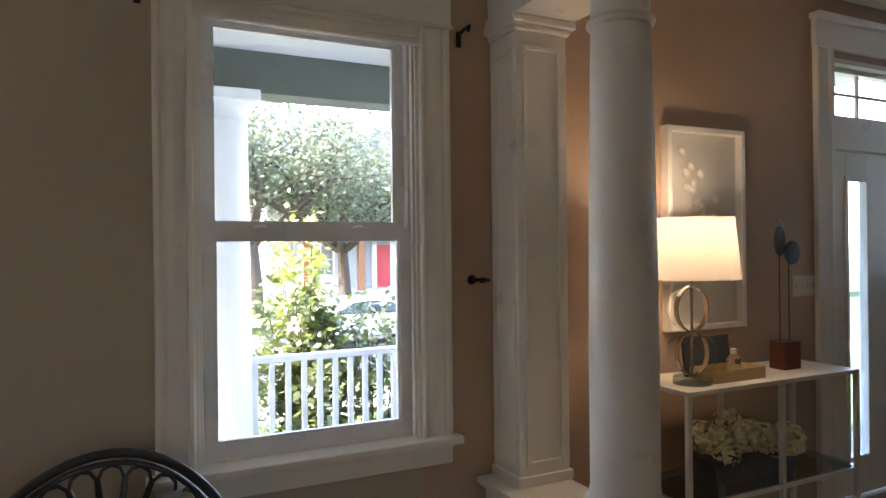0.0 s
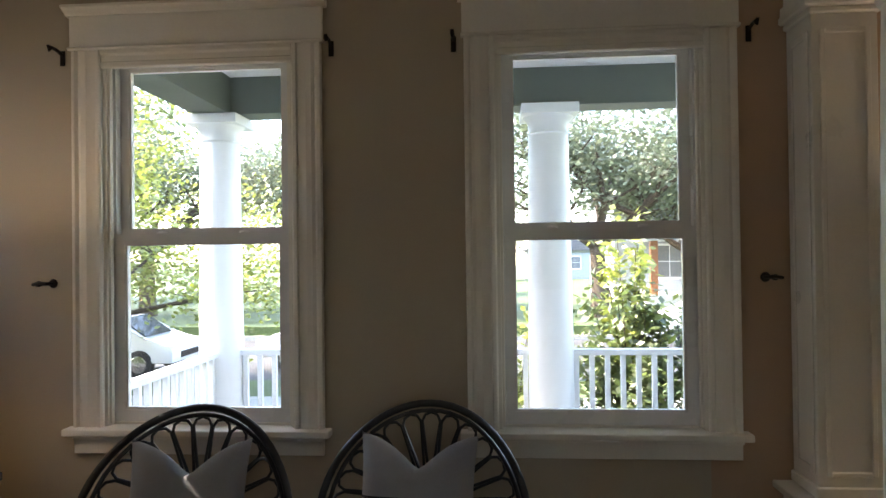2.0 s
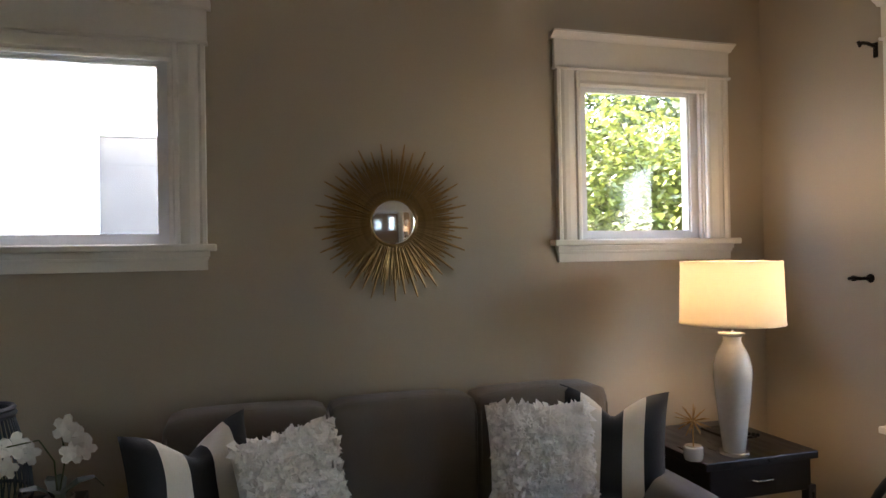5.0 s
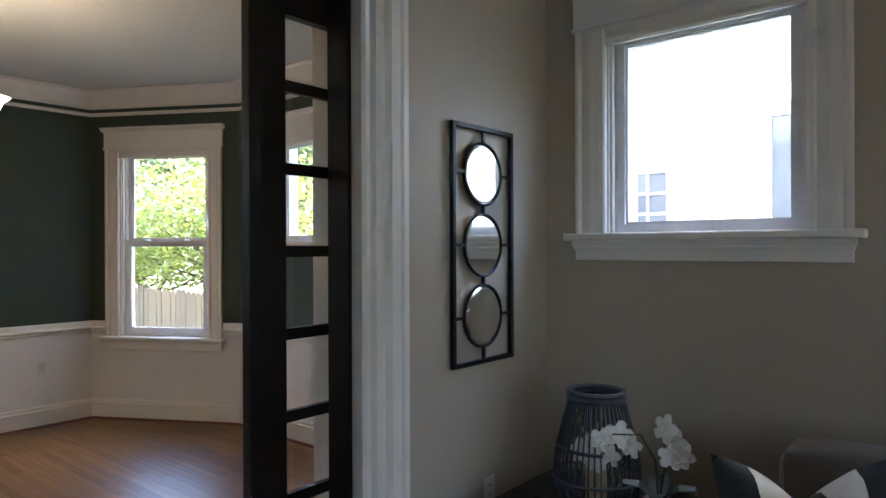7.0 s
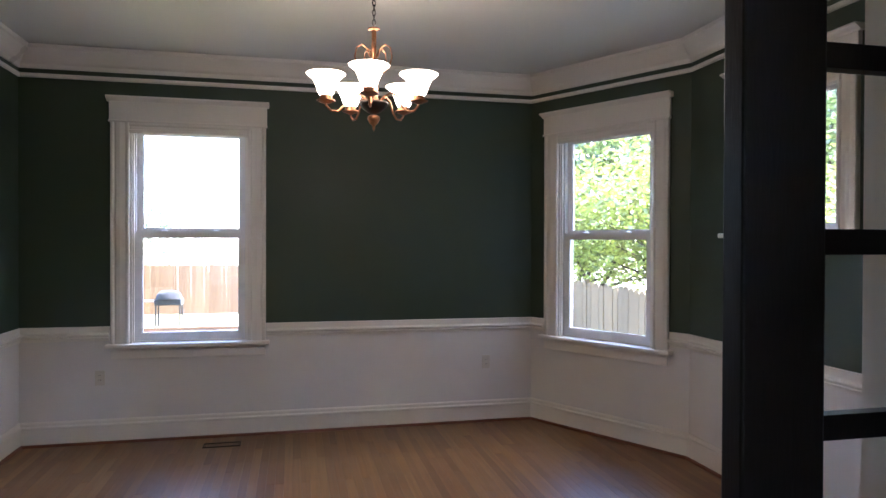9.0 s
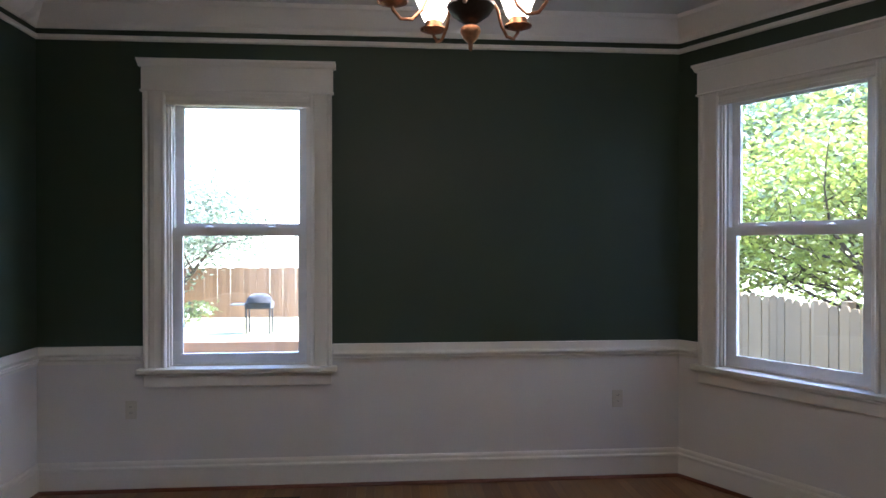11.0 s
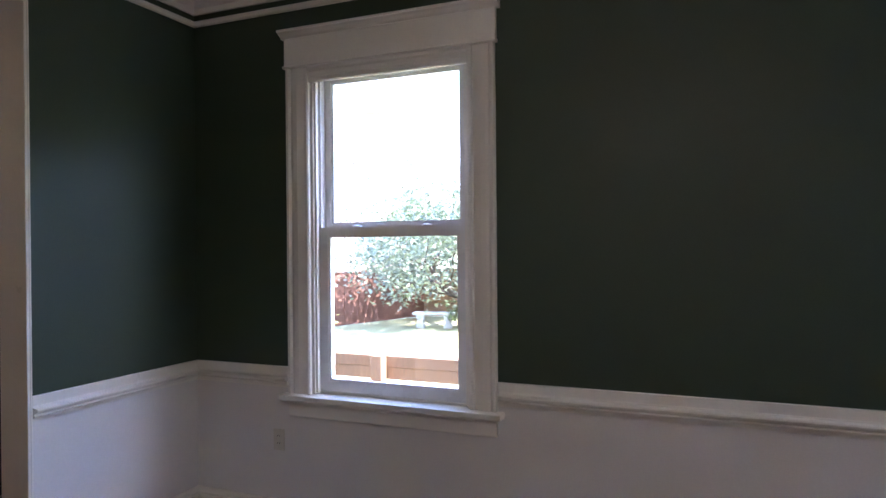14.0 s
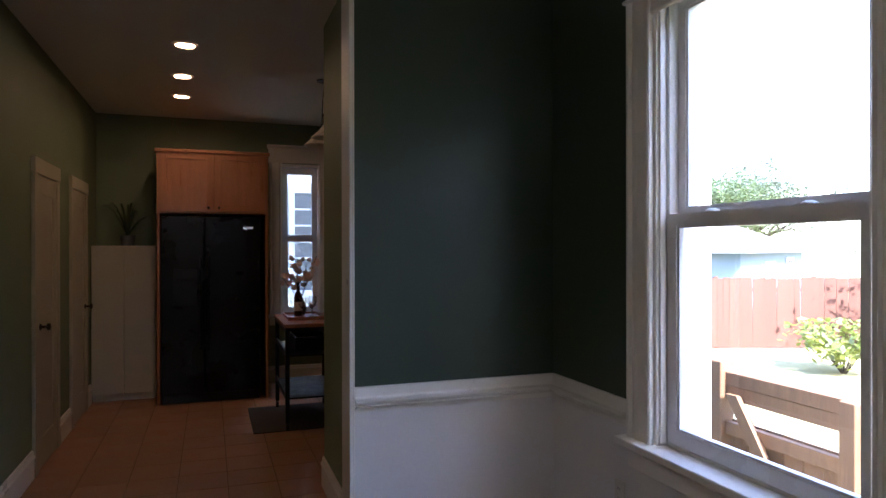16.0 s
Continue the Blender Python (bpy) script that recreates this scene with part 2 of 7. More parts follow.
M_SLOT = surf("dark_slot", (0.02, 0.02, 0.02), 0.6, var=0.1, scale=10, fine=60, bump=0)
M_MAPLE = surf("honey_maple", (0.36, 0.15, 0.06), 0.35, var=0.18, scale=4, fine=40, bump=0.06, stretch=(6, 6, 0.7))
M_CHERRY = surf("red_cherry_cabinet", (0.07, 0.018, 0.012), 0.3, var=0.2, scale=4, fine=40, bump=0.06, stretch=(6, 6, 0.7))
M_FRIDGE = surf("black_fridge_enamel", (0.004, 0.004, 0.005), 0.3, var=0.2, scale=4, fine=200, bump=0.05, spec=0.2)
M_ALMOND = surf("almond_and_dimmed_white_paint", (0.42, 0.38, 0.28), 0.4, var=0.05, scale=4, fine=80, bump=0.04)
M_TILE = surf("terracotta_floor_tile", (0.34, 0.17, 0.095), 0.38, var=0.2, scale=5, fine=50, bump=0.15, per=0.4)
M_GROUT = surf("tile_grout", (0.22, 0.125, 0.075), 0.85, var=0.2, scale=9, fine=90, bump=0.3)
M_OAKRED = surf("cart_butcher_block", (0.30, 0.11, 0.04), 0.35, var=0.3, scale=4, fine=40, bump=0.08, stretch=(1, 8, 1))
M_MAT = surf("grey_brown_mat", (0.055, 0.045, 0.045), 0.95, var=0.25, scale=10, fine=200, bump=0.5)
M_BOTTLE = surf("dark_red_bottle", (0.03, 0.006, 0.005), 0.08, var=0.1, scale=8, fine=40, bump=0)
M_OAK = wood_floor("honey_oak_boards", (0.195, 0.084, 0.026), rough=0.36)
M_GAP = surf("floor_gap", (0.07, 0.032, 0.014), 0.8, var=0.2, scale=9, fine=90, bump=0.1)
M_SHOE = surf("stained_shoe_mould", (0.14, 0.045, 0.02), 0.4, var=0.3, scale=6, fine=60, bump=0.08)
M_VENT = surf("dark_brown_register", (0.025, 0.014, 0.01), 0.5, metal=0.3, var=0.2, scale=9, fine=60, bump=0.05)
# outdoors
M_PORCHW = surf("white_porch_paint", (0.66, 0.68, 0.70), 0.5, var=0.05, scale=4, fine=60, bump=0.08)
M_PORCHG = surf("grey_green_beam_paint", (0.09, 0.105, 0.09), 0.6, var=0.08, scale=3, fine=60, bump=0.1)
M_PORCHF = surf("grey_porch_boards", (0.20, 0.20, 0.20), 0.6, var=0.15, scale=4, fine=40, bump=0.1)
# shade is put into the white shingles' colour, against overexposed daylight
M_SHINGLE = surf("dimmed_white_shingle", (0.22, 0.23, 0.24), 0.75, var=0.2, scale=6, fine=60, bump=0.25, stretch=(1, 8, 0.6), per=0.5)
M_SIDING = surf("white_clapboard", (0.74, 0.74, 0.72), 0.55, var=0.05, scale=3, fine=50, bump=0.08)
M_GRASS = surf("lawn_soil", (0.06, 0.088, 0.025), 0.9, var=0.4, scale=1.2, fine=30, bump=0.6)
M_DRY = surf("dry_lawn_soil", (0.34, 0.33, 0.17), 0.9, var=0.35, scale=0.8, fine=30, bump=0.5)
M_BLADE = surf("grass_blades", (0.09, 0.16, 0.03), 0.7, var=0.4, scale=2, fine=20, bump=0)
M_ASPHALT = surf("asphalt", (0.055, 0.056, 0.06), 0.85, var=0.25, scale=2, fine=120, bump=0.4)
M_CONC = surf("concrete", (0.34, 0.33, 0.31), 0.8, var=0.15, scale=3, fine=80, bump=0.3)
M_BARK = surf("bark", (0.065, 0.048, 0.035), 0.9, var=0.4, scale=6, fine=40, bump=0.9, stretch=(3, 3, 0.5))
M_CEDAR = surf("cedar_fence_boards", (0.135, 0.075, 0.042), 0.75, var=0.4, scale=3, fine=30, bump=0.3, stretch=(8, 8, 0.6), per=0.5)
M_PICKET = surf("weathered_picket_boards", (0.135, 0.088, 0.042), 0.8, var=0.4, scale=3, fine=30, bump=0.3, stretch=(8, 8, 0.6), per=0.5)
# lighter copy of the cedar: sunlight is put into the board colour
M_GATEWOOD = surf("sun_lightened_cedar_boards", (0.26, 0.15, 0.085), 0.75, var=0.4, scale=3, fine=30, bump=0.3, stretch=(8, 8, 0.6), per=0.5)
M_REDFENCE = surf("red_stained_fence", (0.135, 0.058, 0.038), 0.7, var=0.25, scale=3, fine=30, bump=0.2, stretch=(8, 8, 0.6), per=0.4)
M_ROOF = surf("pale_roof_shingle", (0.24, 0.24, 0.25), 0.8, var=0.25, scale=4, fine=40, bump=0.5)
M_DARKROOF = surf("dark_roof_shingle", (0.10, 0.10, 0.11), 0.8, var=0.25, scale=4, fine=40, bump=0.5)
M_BLUEWALL = surf("pale_blue_siding", (0.24, 0.30, 0.35), 0.6, var=0.06, scale=3, fine=50, bump=0.1)
M_GREYWALL = surf("grey_siding", (0.30, 0.33, 0.37), 0.6, var=0.08, scale=3, fine=50, bump=0.1)
M_BRICK = surf("pale_brick", (0.24, 0.15, 0.12), 0.8, var=0.3, scale=6, fine=40, bump=0.3)
# lighter copy of M_BRICK: glaring sun on the wall is put into its colour
M_PALEBRICK = surf("sun_paled_brick", (0.34, 0.26, 0.23), 0.8, var=0.2, scale=6, fine=40, bump=0.3)
M_CARW = surf("white_car_paint", (0.75, 0.75, 0.75), 0.18, var=0.03, scale=4, fine=60, bump=0, coat=0.6)
# opaque pane, the reflected sky painted in as a grey base colour
M_SKYPANE = surf("sky_toned_pane", (0.14, 0.15, 0.16), 0.2, var=0.15, scale=3, fine=20, bump=0)
M_OBSCURE = pattern_glass("pebbled_privacy_glass", (0.84, 0.86, 0.86))
M_CARGLASS = surf("car_window", (0.02, 0.025, 0.03), 0.05, var=0.1, scale=4, fine=30, bump=0)
M_TYRE = surf("tyre_rubber", (0.015, 0.015, 0.015), 0.8, var=0.2, scale=20, fine=90, bump=0.2)
M_REDDOOR = surf("red_door_paint", (0.45, 0.02, 0.04), 0.35, var=0.1, scale=4, fine=60, bump=0.05)
M_STONE = surf("pale_stone", (0.50, 0.49, 0.46), 0.8, var=0.2, scale=6, fine=60, bump=0.3)


def leaf_mat(name, color, var=0.45):
    m = bpy.data.materials.new(name)
    m.use_nodes = True
    nt = m.node_tree
    n, l = nt.nodes, nt.links
    n.remove(n["Principled BSDF"])
    geo = n.new("ShaderNodeNewGeometry")
    rng = n.new("ShaderNodeMapRange")
    rng.inputs["To Min"].default_value = 1 - var
    rng.inputs["To Max"].default_value = 1 + var
    l.new(geo.outputs["Random Per Island"], rng.inputs[0])
    mul = n.new("ShaderNodeVectorMath")
    mul.operation = "SCALE"
    mul.inputs[0].default_value = color
    l.new(rng.outputs[0], mul.inputs["Scale"])
    d = n.new("ShaderNodeBsdfDiffuse")
    t = n.new("ShaderNodeBsdfTranslucent")
    l.new(mul.outputs[0], d.inputs[0])
    l.new(mul.outputs[0], t.inputs[0])
    mx = n.new("ShaderNodeMixShader")
    mx.inputs[0].default_value = 0.45
    l.new(d.outputs[0], mx.inputs[1])
    l.new(t.outputs[0], mx.inputs[2])
    g = n.new("ShaderNodeBsdfGlossy")
    g.inputs["Roughness"].default_value = 0.45
    m2 = n.new("ShaderNodeMixShader")
    m2.inputs[0].default_value = 0.10
    l.new(mx.outputs[0], m2.inputs[1])
    l.new(g.outputs[0], m2.inputs[2])
    l.new(m2.outputs[0], n["Material Output"].inputs[0])
    return m


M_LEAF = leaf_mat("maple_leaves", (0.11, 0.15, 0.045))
# brighter, yellower copy of M_LEAF with the sun's glow put into its colour
M_LEAFY = leaf_mat("sun_lightened_leaves", (0.26, 0.30, 0.06))
M_LEAFD = leaf_mat("grey_green_leaves", (0.15, 0.18, 0.11), 0.4)
M_LEAFPOT = leaf_mat("house_plant_leaves", (0.03, 0.06, 0.02))

# ---- mesh helpers ----
def bm_box(bm, x0, x1, y0, y1, z0, z1, mi=0):
    vs = [bm.verts.new((x, y, z)) for z in (z0, z1) for y in (y0, y1) for x in (x0, x1)]
    for q in ((0, 2, 3, 1), (4, 5, 7, 6), (0, 1, 5, 4), (1, 3, 7, 5), (3, 2, 6, 7), (2, 0, 4, 6)):
        bm.faces.new([vs[i] for i in q]).material_index = mi
    return vs


def box(x0, x1, y0, y1, z0, z1, bevel=0.0, seg=2):
    bm = bmesh.new()
    bm_box(bm, x0, x1, y0, y1, z0, z1)
    if bevel:
        bmesh.ops.bevel(bm, geom=bm.edges[:], offset=bevel, segments=seg, profile=0.5, affect="EDGES")
    return bm


def boxes(some, bevel=0.0):
    bm = bmesh.new()
    for b in some:
        bm_box(bm, *b)
    if bevel:
        bmesh.ops.bevel(bm, geom=bm.edges[:], offset=bevel, segments=1, profile=0.5, affect="EDGES")
    return bm


def prism(poly, z0, z1, bm=None, m=None):
    """A closed outline of (x, y) drawn out from z0 to z1, then moved by m."""
    bm = bm or bmesh.new()
    m = m or Matrix()
    lo = [bm.verts.new(m @ Vector((x, y, z0))) for x, y in poly]
    hi = [bm.verts.new(m @ Vector((x, y, z1))) for x, y in poly]
    k = len(poly)
    for i in range(k):
        bm.faces.new((lo[i], lo[(i + 1) % k], hi[(i + 1) % k], hi[i]))
    bm.faces.new(lo[::-1])
    bm.faces.new(hi)
    return bm


def lathe(profile, seg=32, bm=None, centre=(0, 0, 0)):
    """(radius, z) pairs turned round the z axis."""
    bm = bm or bmesh.new()
    c = Vector(centre)
    rings = []
    for r, z in profile:
        if r < 1e-5:
            rings.append([bm.verts.new(c + Vector((0, 0, z)))])
        else:
            rings.append([bm.verts.new(c + Vector((r * math.cos(2 * math.pi * i / seg), r * math.sin(2 * math.pi * i / seg), z))) for i in range(seg)])
    for a, b in zip(rings, rings[1:]):
        for i in range(seg):
            j = (i + 1) % seg
            if len(a) == 1 and len(b) > 1:
                bm.faces.new((a[0], b[j], b[i]))
            elif len(b) == 1 and len(a) > 1:
                bm.faces.new((a[i], a[j], b[0]))
            elif len(a) > 1:
                bm.faces.new((a[i], a[j], b[j], b[i]))
    return bm


def tube(points, radius, seg=8, bm=None, closed=False):
    """A round rod along points; radius a number or one per point."""
    bm = bm or bmesh.new()
    pts = [Vector(p) for p in points]
    k = len(pts)
    rad = radius if isinstance(radius, (list, tuple)) else [radius] * k
    rings = []
    up = None
    for i, p in enumerate(pts):
        a = pts[(i - 1) % k] if closed or i else p
        b = pts[(i + 1) % k] if closed or i < k - 1 else p
        d = (b - a).normalized()
        if up is None:
            up = Vector((0, 0, 1)) if abs(d.z) < 0.9 else Vector((1, 0, 0))
        s = d.cross(up)
        s = s.normalized() if s.length > 1e-5 else Vector((1, 0, 0))
        up = s.cross(d).normalized()
        rings.append([bm.verts.new(p + rad[i] * (math.cos(2 * math.pi * j / seg) * s + math.sin(2 * math.pi * j / seg) * up)) for j in range(seg)])
    n = k if closed else k - 1
    for i in range(n):
        a, b = rings[i], rings[(i + 1) % k]
        for j in range(seg):
            bm.faces.new((a[j], a[(j + 1) % seg], b[(j + 1) % seg], b[j]))
    if not closed:
        bm.faces.new(rings[0][::-1])
        bm.faces.new(rings[-1])
    return bm


def arc(cx, cz, r, a0, a1, n, y=0.0):
    return [(cx + r * math.cos(radians(a0 + (a1 - a0) * i / n)), y, cz + r * math.sin(radians(a0 + (a1 - a0) * i / n))) for i in range(n + 1)]


def mesh_of(name, bm, mats, smooth=False):
    bmesh.ops.recalc_face_normals(bm, faces=bm.faces)
    me = bpy.data.meshes.new(name)
    bm.to_mesh(me)
    bm.free()
    for m in mats if isinstance(mats, (list, tuple)) else [mats]:
        me.materials.append(m)
    if smooth:
        me.polygons.foreach_set("use_smooth", [True] * len(me.polygons))
        me.set_sharp_from_angle(angle=radians(40))
    return me


def part(name, bm, material, parent, label="", smooth=False, at=None):
    ob = new(name, mesh_of(name, bm, material, smooth))
    if parent:
        ob.parent = parent
    if at is not None:
        ob.matrix_basis = at
    return tagged(ob, label) if label else ob


def thing(name, at, label, category, group="", kind=""):
    ob = new(name)
    ob.empty_display_size = 0.1
    ob.matrix_basis = at
    return tagged(ob, label, category, group, kind)


def solid(name, bm, material, label, category="", kind="", smooth=False, at=None, group=""):
    ob = new(name, mesh_of(name, bm, material, smooth))
    if at is not None:
        ob.matrix_basis = at
    return tagged(ob, label, category, group, kind)

# ---- the shell: living room, hall, dining room, kitchen ----
YN, XW, YP, YPS = 3.62, -2.43, -0.545, -0.86      # front wall, west wall, partition north and south faces
EO0, EO1 = -4.53, -2.72                            # kitchen opening in the east wall
YS, XE, XB, XBAY = -5.548, 1.677, -2.475, -3.225   # dining: south wall, east wall, bay corner, bay wall
YB0, YB1 = -4.24, -2.36                            # bay wall's ends
H, HK = 3.08, 2.98                                 # ceilings
RAIL = 0.92


def slab(name, at, length, height, depth, openings, pick, mats, label):
    """A wall from x = 0 to length, its room face at y = 0, with real openings (x0, x1, z0, z1). pick(centre, normal) gives the slot."""
    bm = bmesh.new()
    xs = sorted({0.0, length, *(v for o in openings for v in o[:2])})
    zs = sorted({0.0, height, min(RAIL, height), *(v for o in openings for v in o[2:])})
    for a, b in zip(xs, xs[1:]):
        for c, d in zip(zs, zs[1:]):
            mx, mz = (a + b) / 2, (c + d) / 2
            if not any(o[0] < mx < o[1] and o[2] < mz < o[3] for o in openings):
                bm_box(bm, a, b, 0, depth, c, d)
    bmesh.ops.remove_doubles(bm, verts=bm.verts, dist=0.0005)
    bm.verts.index_update()
    seen = {}
    for f in bm.faces:
        seen.setdefault(tuple(sorted(v.index for v in f.verts)), []).append(f)
    bmesh.ops.delete(bm, geom=[f for fs in seen.values() if len(fs) > 1 for f in fs], context="FACES")
    bmesh.ops.recalc_face_normals(bm, faces=bm.faces)
    for f in bm.faces:
        f.material_index = pick(at @ f.calc_center_median(), f.normal)
    return solid(name, bm, mats, label, kind="structure", at=at)


WIN_W, WIN_Z0, WIN_Z1 = 0.46, 0.755, 2.53          # half width and heights of a tall window's opening
SM_W, SM_Z0, SM_Z1 = 0.40, 1.63, 2.53


def tall(c):
    return (c - WIN_W, c + WIN_W, WIN_Z0, WIN_Z1)


def small(c):
    return (c - SM_W, c + SM_W, SM_Z0, SM_Z1)


FL_X, FR_X = -1.065, 0.762
WL_Y, WR_Y, BW_Y = 0.135, 2.858, -3.27
DB_X = 0.436
# front wall
slab("wall_north", pose(-2.63, YN, 0), 8.63, H, 0.2, [tall(FL_X + 2.63), tall(FR_X + 2.63), (3.925 + 2.63, 5.025 + 2.63, 0, 2.72)],
     lambda p, n: (0 if p.x < 1.64 else 1) if n.y < -0.5 else (3 if n.y > 0.5 else 2), [M_TAN, M_HALL, M_WHITE, M_SIDING],
     "plain greige painted front wall with two sash windows")
slab("wall_west", pose(XW, YP, 0, 0, 0, 90), YN - YP, H, 0.2, [small(WL_Y - YP), small(WR_Y - YP)],
     lambda p, n: 0 if n.y < -0.5 else (2 if n.y > 0.5 else 1), [M_TAN, M_WHITE, M_SIDING], "plain greige wall behind the sofa")


def part_pick(p, n):
    return 1 if n.y > 0.5 else (0 if n.y < -0.5 else 2)


def dining_pick(p, n):
    if n.y < -0.5:
        return 0 if p.z > RAIL else 1
    return 3 if n.y > 0.5 else 2


OPEN0, OPEN1, OPENH = -1.26, 1.10, 2.50
OPEN0S = -1.375                                    # west jamb on the dining side
# partition: two leaves with the pocket between them on the west, solid on the east
for nm, y0, dep, mats, lab in (("wall_partition_1", YP, 0.115, None, "greige wall beside the wide cased opening"), ("wall_partition_2", -0.745, 0.115, None, "green and white wall beside the wide cased opening")):
    bm = bmesh.new()
    xe = (OPEN0 if nm.endswith('1') else OPEN0S)
    for z0, z1 in ((0, RAIL), (RAIL, H)):
        bm_box(bm, -3.43, xe, y0 - dep, y0, z0, z1)
    bm_box(bm, xe, OPEN1, y0 - dep, y0, OPENH, H)
    bmesh.ops.recalc_face_normals(bm, faces=bm.faces)
    for f in bm.faces:
        c = f.calc_center_median()
        f.material_index = (0 if nm.endswith("1") else 2) if f.normal.y > 0.5 else ((2 if c.z < RAIL else 1) if f.normal.y < -0.5 else 2)
    solid(nm, bm, [M_TAN, M_GREEN, M_WAINS], lab, kind="structure")
bm = bmesh.new()
for z0, z1 in ((0, RAIL), (RAIL, H)):
    bm_box(bm, OPEN1, 6.0, YPS, YP, z0, z1)
bmesh.ops.recalc_face_normals(bm, faces=bm.faces)
for f in bm.faces:
    c = f.calc_center_median()
    f.material_index = 0 if f.normal.y > 0.5 else (2 if c.z < RAIL else 1)
solid("wall_partition_3", bm, [M_TAN, M_GREEN, M_WAINS], "plain painted wall east of the wide opening", kind="structure")

DIN = [M_GREEN, M_WAINS, M_WHITE, M_SIDING]
slab("wall_south", pose(2.2, YS, 0, 0, 0, 180), 2.2 - XB, H, 0.22, [tall(2.2 - DB_X)], dining_pick, DIN, "dark green dining wall over white wainscot")
CH = math.hypot(XB - XBAY, YB0 - YS)
slab("wall_bay_1", pose(XB, YS, 0, 0, 0, 120), CH, H, 0.22, [tall(CH / 2)], dining_pick, DIN, "angled dark green bay wall over white wainscot")
slab("wall_bay_2", pose(XBAY, YB0, 0, 0, 0, 90), YB1 - YB0, H, 0.22, [small(BW_Y - YB0)], dining_pick, DIN, "dark green bay wall with a small high window")
slab("wall_bay_3", pose(XBAY, YB1, 0, 0, 0, 60), CH, H, 0.22, [], dining_pick, DIN, "angled dark green bay wall over white wainscot")
slab("wall_bay_4", pose(XB, -1.06, 0, 0, 0, 90), 0.2, H, 0.22, [], dining_pick, DIN, "short dark green wall over white wainscot")
bm = bmesh.new()
for y0, y1 in ((YS - 0.2, EO0 - 0.0), (EO1, YPS)):
    for z0, z1 in ((0, RAIL), (RAIL, H)):
        bm_box(bm, XE, XE + 0.14, y0, y1, z0, z1)
bmesh.ops.recalc_face_normals(bm, faces=bm.faces)
for f in bm.faces:
    c = f.calc_center_median()
    f.material_index = (0 if c.z > RAIL else 1) if f.normal.x < -0.5 else 2
solid("wall_east", bm, [M_GREEN, M_WAINS, M_KGREEN], "dark green wall over white wainscot beside the kitchen", kind="structure")
# kitchen shell
KX = 6.55
bm = boxes([(XE + 0.14, KX + 0.2, -2.80, -2.68, 0, H)])
solid("wall_kitchen_north", bm, M_KGREEN, "sage green kitchen wall with white doors", kind="structure")
slab("wall_kitchen_east", pose(KX, -2.68, 0, 0, 0, -90), 3.2, H, 0.2, [(4.93 - 2.68 - 0.23, 4.93 - 2.68 + 0.23, 0.75, 2.52)],
     lambda p, n: 0 if n.y < -0.5 else (2 if n.y > 0.5 else 1), [M_KGREEN, M_WHITE, M_SIDING], "sage green kitchen wall with a narrow window")
solid("wall_kitchen_south", boxes([(XE + 0.14, KX + 0.2, -5.65, -5.45, 0, H)]), M_KGREEN, "sage green kitchen wall with a white door", kind="structure")
solid("wall_stub", boxes([(2.42, 3.05, -4.76, -4.63, 0, HK)]), M_KGREEN, "short sage green wall end by the cabinets", kind="structure")
# hall shell
slab("wall_hall_east", pose(5.8, YN, 0, 0, 0, -90), YN - YP, H, 0.2, [(0.25, 0.95, 1.35, 2.75), (1.75, 2.45, 1.35, 2.45)],
     lambda p, n: 0 if n.y < -0.5 else (2 if n.y > 0.5 else 1), [M_HALL, M_WHITE, M_SIDING], "tan hall wall with two bright windows")

# ceilings and floors
solid("ceiling_living", boxes([(-2.7, 6.0, YP - 0.1, YN + 0.2, H, H + 0.15)]), M_CEILL, "plain off-white ceiling", kind="structure")
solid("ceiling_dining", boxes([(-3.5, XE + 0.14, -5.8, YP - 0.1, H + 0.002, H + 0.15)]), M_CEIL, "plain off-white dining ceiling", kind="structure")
solid("ceiling_kitchen", boxes([(XE + 0.14, 6.8, -5.7, -2.75, HK, H + 0.12)]), M_CEIL, "plain cream kitchen ceiling", kind="structure")
floor = solid("floor", boxes([(XBAY - 0.1, XE + 0.02, -5.8, -0.25, -0.12, -0.012), (XW - 0.1, XE + 0.02, -0.25, 3.8, -0.12, -0.012), (XE + 0.02, 6.0, YP, 3.8, -0.12, -0.012)]), M_GAP, "honey oak strip floor", kind="structure")
kfloor = solid("floor_kitchen", boxes([(XE + 0.02, 6.75, -5.65, -2.7, -0.12, -0.006)]), M_GROUT, "terracotta tiled kitchen floor", kind="structure")


def sweep(path, profile, closed=False):
    """A moulding along path (room on its left); profile: outline of (distance from wall, z)."""
    bm = bmesh.new()
    pts = [Vector(p) for p in path]
    k = len(pts)
    rings = []
    for i, p in enumerate(pts):
        a = pts[i - 1] if (i or closed) else None
        b = pts[(i + 1) % k] if (i < k - 1 or closed) else None
        ds = [d.normalized() for d in ([p - a] if a is not None else []) + ([b - p] if b is not None else [])]
        ns = [Vector((-d.y, d.x)) for d in ds]
        m = sum(ns, Vector((0, 0))).normalized()
        m = m / max(0.3, m.dot(ns[0]))
        rings.append([bm.verts.new((p.x + m.x * d, p.y + m.y * d, z)) for d, z in profile])
    q = len(profile)
    for i in range(k if closed else k - 1):
        a, b = rings[i], rings[(i + 1) % k]
        for j in range(q):
            bm.faces.new((a[j], b[j], b[(j + 1) % q], a[(j + 1) % q]))
    if not closed:
        bm.faces.new(rings[0])
        bm.faces.new(rings[-1][::-1])
    return bm


def trim(name, path, profile, mat, label, closed=False):
    return solid(name, sweep(path, profile, closed), mat, label, kind="structure")


